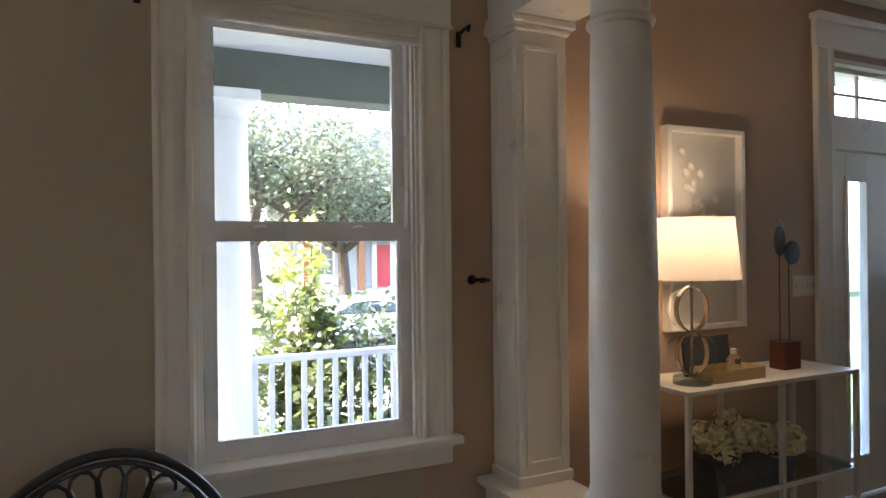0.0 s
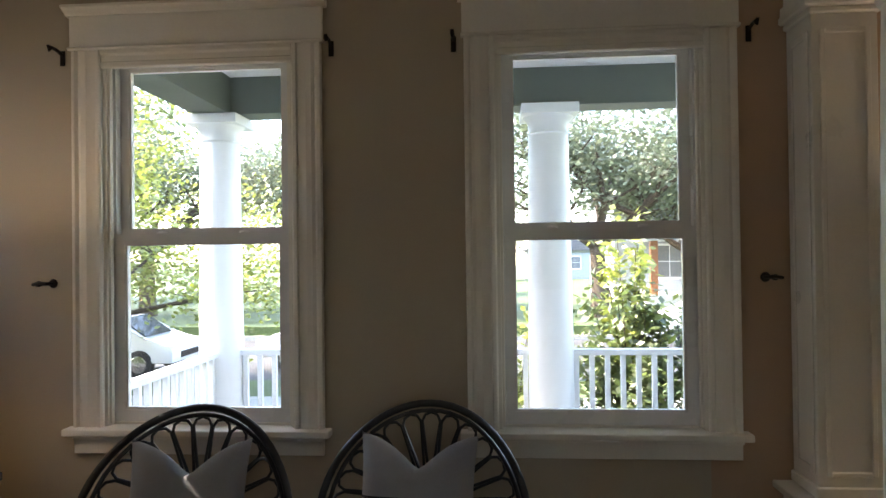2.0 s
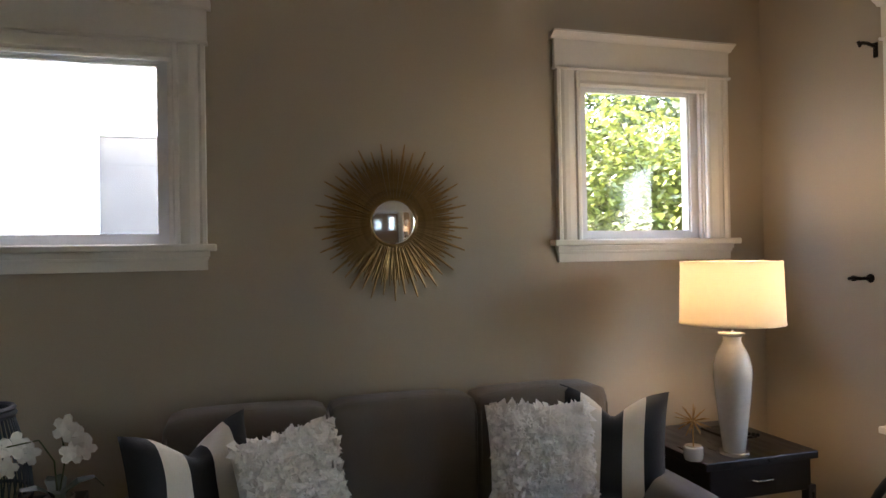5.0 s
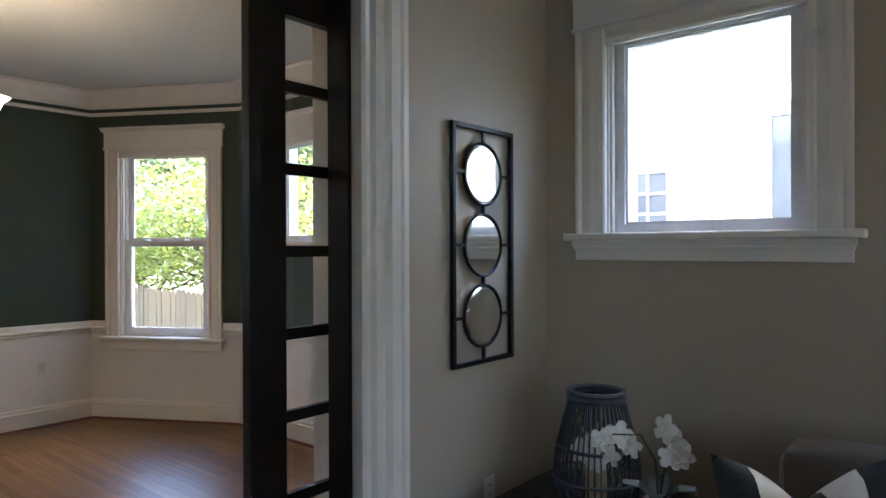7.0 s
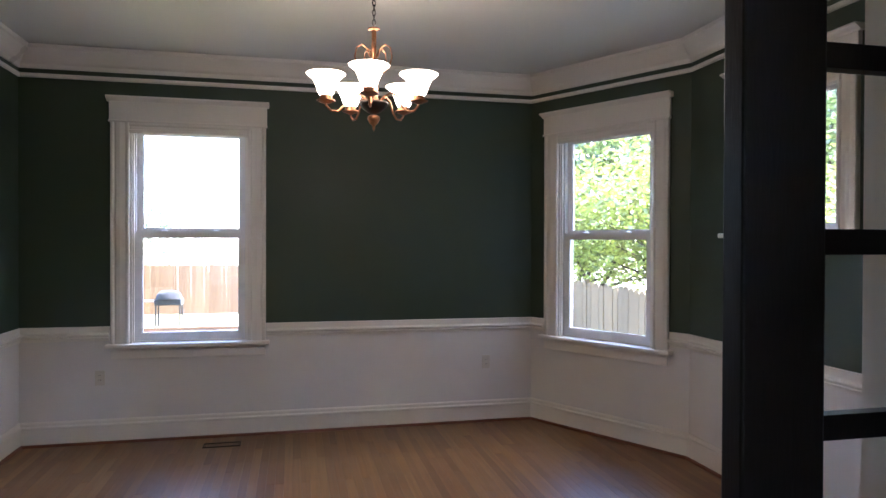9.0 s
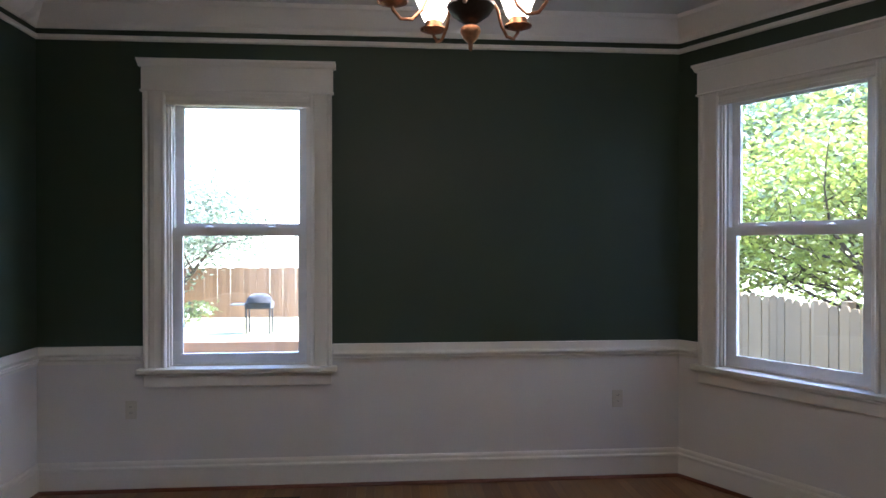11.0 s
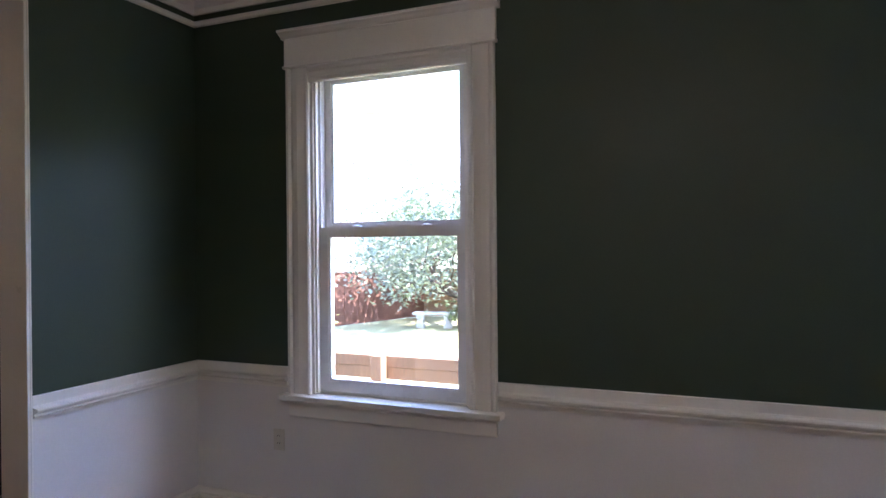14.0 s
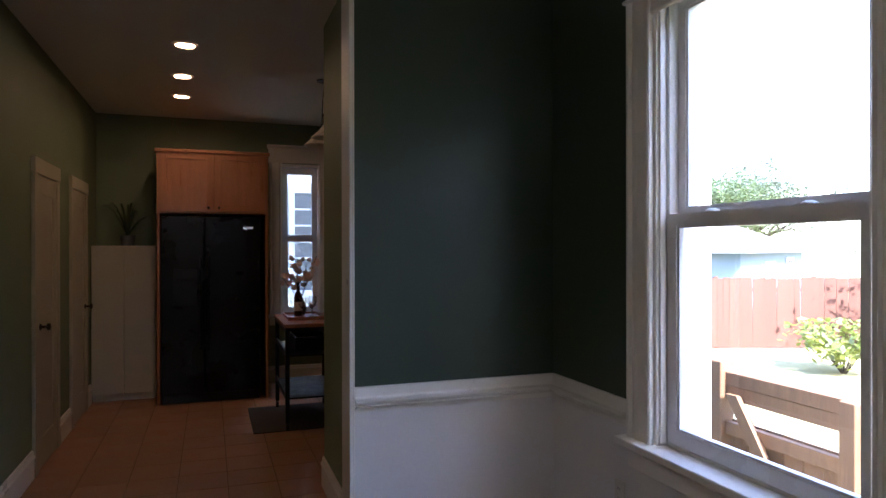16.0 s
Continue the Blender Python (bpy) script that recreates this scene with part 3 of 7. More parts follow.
C_NW, C_B3, C_B2, C_B1, C_SW, C_SE = (XB, YPS), (XB, -1.05), (XBAY, YB1), (XBAY, YB0), (XB, YS), (XE, YS)
BASE = [(0, 0), (0.018, 0), (0.018, 0.135), (0.024, 0.14), (0.024, 0.152), (0.014, 0.16), (0.014, 0.178), (0.008, 0.19), (0, 0.19)]
SHOE = [(0.0185, 0), (0.036, 0), (0.034, 0.010), (0.028, 0.017), (0.0185, 0.02)]
CHAIR = [(0, 0.806), (0.008, 0.806), (0.010, 0.820), (0.022, 0.823), (0.026, 0.832), (0.020, 0.838), (0.024, 0.844), (0.042, 0.850), (0.045, 0.858), (0.040, 0.864), (0.016, 0.868), (0.012, 0.876), (0.012, 0.916), (0.008, RAIL), (0, RAIL)]
PICT = [(0, 2.845), (0.012, 2.845), (0.020, 2.853), (0.020, 2.869), (0.012, 2.878), (0, 2.878)]
CROWN = [(0, 2.914), (0.014, 2.914), (0.016, 2.945), (0.034, 2.962), (0.060, 3.005), (0.090, 3.045), (0.104, 3.052), (0.106, 3.079), (0, 3.079)]
ALL = [C_NW, C_B3, C_B2, C_B1, C_SW, C_SE, (XE, YPS)]
trim("crown_moulding", ALL, CROWN, M_WHITE, "white crown moulding round the dining ceiling", True)
trim("picture_rail", ALL, PICT, M_WHITE, "thin white picture rail on dark green wall", True)
CAS = 0.12
west_run = [(OPEN0S - 0.28, YPS), C_NW, C_B3, C_B2, C_B1, C_SW, C_SE, (XE, EO0 - 0.011)]
north_run = [(XE, EO1 + 0.1), (XE, YPS), (OPEN1 + 0.14, YPS)]
for run in (west_run, north_run):
    trim("baseboard", run, BASE, M_WHITE, "tall white baseboard with a moulded cap")
    trim("shoe_moulding", run, SHOE, M_SHOE, "thin dark-stained shoe moulding at the floor")
dv = Vector((-0.5, 0.866))
chm = (Vector(C_SW) + Vector(C_B1)) / 2
wa, wb = chm + dv * 0.60, chm - dv * 0.60
for run in ([(OPEN0S - 0.28, YPS), C_NW, C_B3, C_B2, C_B1, tuple(wa)], [tuple(wb), C_SW, (DB_X - 0.60, YS)], [(DB_X + 0.60, YS), C_SE, (XE, EO0 - 0.011)], north_run):
    trim("chair_rail", run, CHAIR, M_WHITE, "white moulded chair rail over the wainscot")

# kitchen-side trims
trim("baseboard", [(2.41, -4.63), (3.06, -4.63)], BASE, M_WHITE, "white baseboard at the wall end")
trim("baseboard", [(KX, -5.45), (KX, -2.8)], BASE, M_WHITE, "white kitchen baseboard")
for a, b in ((6.13, 5.90), (5.10, 4.64), (3.84, 1.9)):
    trim("baseboard", [(a, -2.80), (b, -2.80)], BASE, M_WHITE, "white kitchen baseboard")

# casing of the kitchen opening
bm = boxes([(XE - 0.014, XE + 0.165, EO0, EO0 + 0.014, 0, 2.92), (XE - 0.014, XE - 0.001, EO0 - 0.010, EO0, 0, 2.92)], 0.002)
solid("casing_kitchen", bm, M_WHITE, "off-white casing at the kitchen opening", kind="structure")

# casing of the wide opening, stepped and fluted
CASE = [(0, 0), (0, 0.034), (0.012, 0.044), (0.032, 0.044), (0.040, 0.020), (0.060, 0.016), (0.068, 0.040), (0.088, 0.044), (0.096, 0.018), (0.142, 0.014), (0.152, 0.040), (0.178, 0.044), (0.186, 0.020), (0.228, 0.016), (0.236, 0.026), (0.262, 0.026), (0.270, 0)]
for sx, x0 in ((-1, OPEN0), (1, OPEN1)):
    for sy, y0 in ((1, YP), (-1, YPS)):
        x0 = OPEN0S if (sx < 0 and sy < 0) else x0
        bm = bmesh.new()
        k = 0.87 if (sx < 0 and sy > 0) else 1.0
        prism([(x0 + sx * a * k, y0 + sy * b) for a, b in CASE], 0, OPENH + 0.02, bm)
        solid("casing", bm, M_WHITE, "white fluted casing of the wide opening", kind="structure")
for sy, y0 in ((1, YP), (-1, YPS)):
    ya, yb = sorted((y0, y0 + sy * 0.03))
    solid("casing", boxes([(OPEN0 - 0.28, OPEN1 + 0.28, ya, yb, OPENH + 0.02, OPENH + 0.2)]), M_WHITE, "white head casing of the wide opening", kind="structure")
for x0, y0, y1, mt, lab in ((OPEN0, YP - 0.012, -0.655, M_DARKWOOD, "dark-stained pocket door jamb"), (OPEN0S, -0.745, YPS, M_WHITE, "white pocket door jamb")):
    solid("jamb", boxes([(x0, x0 + 0.016, y1, y0 - 0.001, 0, OPENH)]), mt, lab, kind="structure")


# ---- windows ----
CASING = [(0.452, 0.0), (0.452, -0.018), (0.460, -0.024), (0.474, -0.024), (0.480, -0.014), (0.498, -0.018), (0.520, -0.024), (0.545, -0.024), (0.560, -0.018), (0.572, -0.030), (0.586, -0.030), (0.590, -0.022), (0.590, 0.0)]


def head_parts(w, half, z0, frieze, top):
    part("frieze", box(-half - 0.008, half + 0.008, -0.026, 0, z0, frieze, 0.002, 1), M_WHITE, w)
    part("head_bead", prism([(0, 0), (0, -0.034), (0.008, -0.038), (0.014, -0.034), (0.014, 0)], -half - 0.012, half + 0.012, None, Matrix(((0, 0, 1, 0), (0, 1, 0, 0), (1, 0, 0, z0 - 0.008), (0, 0, 0, 1)))), M_WHITE, w)
    h = top - frieze
    crown = [(0, 0), (0, -0.028), (h * 0.25, -0.034), (h * 0.5, -0.052), (h * 0.7, -0.060), (h * 0.72, -0.068), (h, -0.068), (h, 0)]
    part("crown", prism(crown, -half - 0.026, half + 0.026, None, Matrix(((0, 0, 1, 0), (0, 1, 0, 0), (1, 0, 0, frieze), (0, 0, 0, 1)))), M_WHITE, w)


def pane(w, x0, x1, z0, z1, y, name="pane", mat=None):
    p = part(name, box(x0, x1, y - 0.002, y + 0.002, z0, z1), mat or M_GLASS, w)
    p.visible_shadow = mat is not None
    return p


def sash(w, name, half, z0, z1, y0, y1, gx, g0, g1):
    """A sash frame round the glass, with a bevelled inner edge."""
    bm = boxes([(-half, -gx, y0, y1, z0, z1), (gx, half, y0, y1, z0, z1), (-gx, gx, y0, y1, z0, g0), (-gx, gx, y0, y1, g1, z1)])
    bm2 = bm
    e = 0.010
    for a, b, c, d in ((-gx - 0.0, -gx + e, g0, g1), (gx - e, gx, g0, g1)):
        bm_box(bm2, a, b, (y0 + y1) / 2 - 0.012, (y0 + y1) / 2 + 0.012, c, d)
    for c, d in ((g0, g0 + e), (g1 - e, g1)):
        bm_box(bm2, -gx + e, gx - e, (y0 + y1) / 2 - 0.012, (y0 + y1) / 2 + 0.012, c, d)
    s = part(name, bm2, M_VINYL, w)
    pane(s, -gx + e / 2, gx - e / 2, g0 + e / 2, g1 - e / 2, (y0 + y1) / 2)
    return s


def tall_window(name, at, label, scale=1.0):
    w = thing(name, at, label, "window", kind="structure")
    for s in (-1, 1):
        part("side_casing", prism([(s * x, y) for x, y in CASING], 0.78, 2.535), M_WHITE, w)
    part("head_casing", prism([(2.445, 0.0), (2.445, -0.010), (2.452, -0.016), (2.47, -0.016), (2.476, -0.010), (2.50, -0.012), (2.51, -0.022), (2.535, -0.022), (2.535, 0)], -0.452, 0.452, None, Matrix(((0, 0, 1, 0), (0, 1, 0, 0), (1, 0, 0, 0.03), (0, 0, 0, 1))) @ Matrix.Translation((-0.03, 0, 0))), M_WHITE, w)
    head_parts(w, 0.59, 2.535, 2.688, 2.728)
    part("stool", box(-0.622, 0.622, -0.068, 0.05, 0.748, 0.780, 0.006, 2), M_WHITE, w)
    part("apron", boxes([(-0.588, 0.588, -0.022, 0, 0.66, 0.748), (-0.592, 0.592, -0.030, 0, 0.728, 0.748)], 0.002), M_WHITE, w)
    part("jamb_liner", boxes([(-0.46, -0.436, 0.001, 0.2, 0.78, 2.53), (0.436, 0.46, 0.001, 0.2, 0.78, 2.53), (-0.436, 0.436, 0.001, 0.2, 2.505, 2.53), (-0.46, 0.46, 0.05, 0.2, 0.756, 0.79),
                              (-0.436, -0.424, 0.012, 0.036, 0.79, 2.49), (0.424, 0.436, 0.012, 0.036, 0.79, 2.49), (-0.436, 0.436, 0.012, 0.036, 2.490, 2.505)], 0.0015), M_WHITE, w)
    part("track", boxes([(-0.436, -0.418, 0.05, 0.14, 0.79, 2.505), (0.418, 0.436, 0.05, 0.14, 0.79, 2.505), (-0.418, 0.418, 0.05, 0.14, 2.488, 2.505)]), M_VINYL, w)
    sash(w, "lower_sash", 0.417, 0.792, 1.672, 0.048, 0.082, 0.3775, 0.848, 1.628)
    sash(w, "upper_sash", 0.417, 1.640, 2.487, 0.090, 0.124, 0.3775, 1.690, 2.458)
    for x in (-0.2, 0.2):
        part("sash_lock", lathe([(0, 0.012), (0.010, 0.012), (0.024, 0.006), (0.026, 0), (0, 0)], 12), M_VINYL, w, at=pose(x, 0.060, 1.672))
    return w


def small_window(name, at, label):
    w = thing(name, at, label, "window", kind="structure")
    for s in (-1, 1):
        part("side_casing", prism([(s * (x - 0.07), y) for x, y in CASING], 1.655, 2.535), M_WHITE, w)
    part("head_casing", prism([(2.45, 0.0), (2.45, -0.012), (2.462, -0.020), (2.48, -0.014), (2.51, -0.022), (2.535, -0.022), (2.535, 0)], -0.382, 0.382, None, Matrix(((0, 0, 1, 0), (0, 1, 0, 0), (1, 0, 0, 0.0), (0, 0, 0, 1)))), M_WHITE, w)
    head_parts(w, 0.52, 2.535, 2.682, 2.718)
    part("stool", box(-0.558, 0.558, -0.068, 0.05, 1.624, 1.655, 0.006, 2), M_WHITE, w)
    part("apron", boxes([(-0.52, 0.52, -0.024, 0, 1.541, 1.624), (-0.53, 0.53, -0.040, 0, 1.600, 1.624), (-0.525, 0.525, -0.032, 0, 1.585, 1.600)], 0.002), M_WHITE, w)
    part("jamb_liner", boxes([(-0.40, -0.375, 0.001, 0.2, 1.655, 2.53), (0.375, 0.40, 0.001, 0.2, 1.655, 2.53), (-0.375, 0.375, 0.001, 0.2, 2.50, 2.53), (-0.40, 0.40, 0.05, 0.2, 1.631, 1.66),
                              (-0.375, -0.362, 0.012, 0.036, 1.655, 2.48), (0.362, 0.375, 0.012, 0.036, 1.655, 2.48), (-0.362, 0.362, 0.012, 0.036, 2.48, 2.50)], 0.0015), M_WHITE, w)
    sash(w, "sash", 0.374, 1.660, 2.499, 0.046, 0.092, 0.323, 1.693, 2.450)
    return w


tall_window("window_1", pose(FL_X, YN, 0), "white double-hung sash window with wide moulded casing")
tall_window("window_2", pose(FR_X, YN, 0), "white double-hung sash window with wide moulded casing")
small_window("window_3", pose(XW, WL_Y, 0, 0, 0, 90), "small high white picture window with moulded casing")
small_window("window_4", pose(XW, WR_Y, 0, 0, 0, 90), "small high white picture window with moulded casing")
tall_window("window_5", pose(DB_X, YS, 0, 0, 0, 180), "white double-hung sash window in a dark green wall")
tall_window("window_6", pose(chm.x, chm.y, 0, 0, 0, 120), "white double-hung sash window in the angled bay")
small_window("window_7", pose(XBAY, BW_Y, 0, 0, 0, 90), "small high white picture window in the bay")

# hall windows: casings and panes
for i, (y, z0, z1, lab) in enumerate(((YN - 0.6, 1.35, 2.75, "bright hall window with a white frame"), (YN - 2.1, 1.35, 2.45, "hall window with a white frame"))):
    w = thing("window_%d" % (8 + i), pose(5.8, y, 0, 0, 0, -90), lab, "window", kind="structure")
    part("casing", boxes([(-0.47, -0.35, -0.025, 0, z0 - 0.1, z1 + 0.14), (0.35, 0.47, -0.025, 0, z0 - 0.1, z1 + 0.14), (-0.35, 0.35, -0.025, 0, z1, z1 + 0.14), (-0.5, 0.5, -0.06, 0, z0 - 0.04, z0)]), M_WHITE, w)
    part("frame", boxes([(-0.35, -0.30, 0.05, 0.1, z0, z1), (0.30, 0.35, 0.05, 0.1, z0, z1), (-0.30, 0.30, 0.05, 0.1, z0, z0 + 0.05), (-0.30, 0.30, 0.05, 0.1, z1 - 0.05, z1), (-0.30, 0.30, 0.05, 0.1, (z0 + z1) / 2 - 0.02, (z0 + z1) / 2 + 0.02)]), M_VINYL, w)
    pane(w, -0.3, 0.3, z0 + 0.05, z1 - 0.05, 0.075, mat=M_OBSCURE)

# kitchen window, narrow
w = thing("window_10", pose(KX, -4.93, 0, 0, 0, -90), "narrow white sash window in the kitchen", "window", kind="structure")
for s in (-1, 1):
    part("side_casing", prism([(s * (x - 0.235), y) for x, y in CASING], 0.78, 2.535), M_WHITE, w)
head_parts(w, 0.355, 2.535, 2.688, 2.728)
part("stool", box(-0.385, 0.385, -0.068, 0.05, 0.748, 0.780, 0.006, 2), M_WHITE, w)
part("apron", boxes([(-0.355, 0.355, -0.022, 0, 0.66, 0.748)]), M_WHITE, w)
part("jamb_liner", boxes([(-0.23, -0.205, 0.001, 0.2, 0.78, 2.52), (0.205, 0.23, 0.001, 0.2, 0.78, 2.52), (-0.205, 0.205, 0.001, 0.2, 2.49, 2.52)]), M_WHITE, w)
sash(w, "lower_sash", 0.204, 0.79, 1.672, 0.048, 0.082, 0.150, 0.85, 1.628)
sash(w, "upper_sash", 0.204, 1.640, 2.487, 0.090, 0.124, 0.150, 1.690, 2.42)

# ---- colonnade between living room and hall ----
CX0, CX1, CXC = 1.565, 1.82, 1.615
solid("beam", boxes([(1.555, 1.835, YP, YN, 2.58, H - 0.001), (1.54, 1.85, YP, YN, 2.56, 2.60)], 0.002), M_WHITE, "white panelled beam over the colonnade", kind="structure")
knee = thing("knee_wall", pose(0, 0, 0), "low white panelled wall under the columns", "knee wall", kind="structure")
part("body", box(1.52, 1.78, 2.56, YN - 0.001, 0.001, 0.53, 0.003, 1), M_WHITE, knee)
part("cap", boxes([(1.475, 1.825, 2.51, YN - 0.001, 0.545, 0.575), (1.495, 1.805, 2.53, YN - 0.001, 0.528, 0.545)], 0.004), M_WHITE, knee)
part("panel_frame", boxes([(1.510, 1.52, 2.64, YN - 0.08, 0.40, 0.46), (1.510, 1.52, 2.64, YN - 0.08, 0.10, 0.16), (1.510, 1.52, 2.58, 2.64, 0.10, 0.46), (1.510, 1.52, YN - 0.08, YN - 0.02, 0.10, 0.46)]), M_WHITE, knee)
pil = thing("pilaster", pose(0, 0, 0), "white square pilaster with raised panel mouldings", "pilaster", kind="structure")
PY = 3.40
part("shaft", box(CX0, CX1, PY, YN - 0.001, 0.576, 2.50, 0.003, 1), M_WHITE, pil)
for x0, x1 in ((CX0 - 0.008, CX0),):
    part("panel_moulding", boxes([(x0, x1, PY + 0.02, PY + 0.05, 0.66, 2.44), (x0, x1, YN - 0.06, YN - 0.03, 0.66, 2.44), (x0, x1, PY + 0.05, YN - 0.06, 0.66, 0.69), (x0, x1, PY + 0.05, YN - 0.06, 2.41, 2.44)], 0.003), M_WHITE, pil)
part("panel_moulding", boxes([(CX0 + 0.03, CX0 + 0.05, PY - 0.008, PY, 0.66, 2.44), (CX1 - 0.05, CX1 - 0.03, PY - 0.008, PY, 0.66, 2.44), (CX0 + 0.05, CX1 - 0.05, PY - 0.008, PY, 0.66, 0.68), (CX0 + 0.05, CX1 - 0.05, PY - 0.008, PY, 2.42, 2.44)], 0.003), M_WHITE, pil)
part("capital", boxes([(CX0 - 0.015, CX1 + 0.015, PY - 0.015, YN - 0.001, 2.50, 2.525), (CX0 - 0.035, CX1 + 0.035, PY - 0.035, YN - 0.001, 2.525, 2.559)], 0.006), M_WHITE, pil)
part("foot", boxes([(CX0 - 0.012, CX1 + 0.012, PY - 0.012, YN - 0.001, 0.576, 0.62)], 0.004), M_WHITE, pil)
col = thing("column", pose(CXC, 2.81, 0.575), "smooth round white column on a low wall", "column", kind="structure")
part("plinth", box(-0.155, 0.155, -0.155, 0.155, 0.0005, 0.055, 0.004, 1), M_WHITE, col)
part("base", lathe([(0, 0.055), (0.150, 0.055), (0.156, 0.075), (0.150, 0.100), (0.132, 0.108), (0.126, 0.120), (0.134, 0.130), (0.136, 0.145), (0.124, 0.158), (0.119, 0.185), (0, 0.185)], 48), M_WHITE, col, smooth=True)
part("shaft", lathe([(0, 0.18), (0.118, 0.18)] + [(0.117 - 0.017 * (max(0, t - 0.25) / 0.75) ** 1.6, 0.18 + 1.60 * t) for t in [i / 12 for i in range(13)]] + [(0, 1.78)], 56), M_WHITE, col, smooth=True)
part("capital", lathe([(0, 1.75), (0.101, 1.75), (0.113, 1.758), (0.117, 1.768), (0.113, 1.778), (0.100, 1.785), (0.099, 1.885), (0.112, 1.90), (0.138, 1.93), (0.145, 1.945), (0, 1.945)], 48), M_WHITE, col, smooth=True)
part("abacus", box(-0.15, 0.15, -0.15, 0.15, 1.945, 1.9845, 0.004, 1), M_WHITE, col)

# front door with transom
d = thing("door_1", pose(3.925, YN, 0), "off-white front door with a narrow frosted glass light", "door", kind="structure")
part("side_casing", prism([(-0.16, 0), (-0.16, -0.03), (-0.145, -0.034), (-0.13, -0.024), (-0.05, -0.024), (-0.035, -0.034), (-0.0, -0.030), (0, 0)], 0, 2.76), M_WHITE, d)
part("head_casing", boxes([(-0.17, 1.27, -0.032, 0, 2.76, 2.92), (-0.19, 1.29, -0.07, 0, 2.92, 2.955)], 0.003), M_WHITE, d)
part("side_casing", box(1.10, 1.26, -0.03, 0, 0, 2.76, 0.003, 1), M_WHITE, d)
part("jamb", boxes([(0.001, 0.035, 0.001, 0.2, 0, 2.72), (1.065, 1.099, 0.001, 0.2, 0, 2.72), (0.035, 1.065, 0.001, 0.2, 2.69, 2.72), (0.035, 1.065, 0.02, 0.16, 2.17, 2.36)], 0.002), M_WHITE, d)
tr = part("transom_frame", boxes([(0.035, 0.07, 0.06, 0.1, 2.36, 2.69), (1.03, 1.065, 0.06, 0.1, 2.36, 2.69), (0.07, 1.03, 0.06, 0.1, 2.36, 2.39), (0.07, 1.03, 0.06, 0.1, 2.66, 2.69), (0.07, 1.03, 0.07, 0.09, 2.518, 2.535), (0.37, 0.39, 0.07, 0.09, 2.39, 2.66), (0.70, 0.72, 0.07, 0.09, 2.39, 2.66)]), M_WHITE, d)
pane(tr, 0.07, 1.03, 2.39, 2.66, 0.08)
leaf = part("door_leaf", boxes([(0.04, 0.23, 0.055, 0.1, 0.006, 2.165), (0.42, 1.06, 0.055, 0.1, 0.006, 2.165), (0.23, 0.42, 0.055, 0.1, 0.006, 0.25), (0.23, 0.42, 0.055, 0.1, 1.985, 2.165), (0.205, 0.235, 0.042, 0.055, 0.23, 2.01), (0.415, 0.445, 0.042, 0.055, 0.23, 2.01), (0.235, 0.415, 0.042, 0.055, 1.98, 2.01), (0.235, 0.415, 0.042, 0.055, 0.23, 0.255)], 0.003), M_WHITE, d)
M_FROST = glass_mat("frosted_door_glass", (0.85, 0.92, 1.0), rough=0.3)
fp = part("door_pane", box(0.23, 0.42, 0.076, 0.08, 0.25, 1.985), M_FROST, leaf)
fp.visible_shadow = False

# pocket door, nearly all in the wall
pd = thing("door_2", pose(-0.965, -0.722, 0), "dark-stained glazed pocket door slid mostly into the wall", "door", kind="structure")
PW, PH = 1.12, 2.46
part("stile", box(-0.132, 0, 0, 0.044, 0.02, PH, 0.004, 2), M_DARKWOOD, pd)
part("stile", box(-PW, -PW + 0.155, 0, 0.044, 0.02, PH, 0.004, 2), M_DARKWOOD, pd)
part("bottom_rail", box(-PW + 0.155, -0.132, 0.001, 0.043, 0.02, 0.34, 0.004, 1), M_DARKWOOD, pd)
part("top_rail", box(-PW + 0.155, -0.132, 0.001, 0.043, PH - 0.13, PH, 0.004, 1), M_DARKWOOD, pd)
for x in (-0.333, -0.56, -0.78):
    part("muntin", box(x - 0.045, x, 0.006, 0.038, 0.34, PH - 0.13, 0.006, 1), M_DARKWOOD, pd)
zs = [0.542 + 0.261 * i for i in range(7)]
for z in zs:
    part("muntin", prism([(z - 0.018, 0.012), (z - 0.010, 0.006), (z + 0.010, 0.006), (z + 0.018, 0.012), (z + 0.018, 0.034), (z - 0.018, 0.034)], -PW + 0.15, -0.13, None, Matrix(((0, 0, 1, 0), (0, 1, 0, 0), (1, 0, 0, 0), (0, 0, 0, 1)))), M_DARKWOOD, pd)
edges = [0.34] + zs + [PH - 0.13]
for a, b in zip(edges, edges[1:]):
    p = part("pane", box(-0.335, -0.13, 0.020, 0.024, a + 0.01, b - 0.01), M_GLASS, pd)
    p.visible_shadow = False
part("pull", boxes([(-0.10, -0.05, 0.0445, 0.048, 0.86, 1.00), (-0.088, -0.062, 0.048, 0.050, 0.89, 0.97)], 0.001), M_BRONZE, pd, "dark bronze recessed pull")

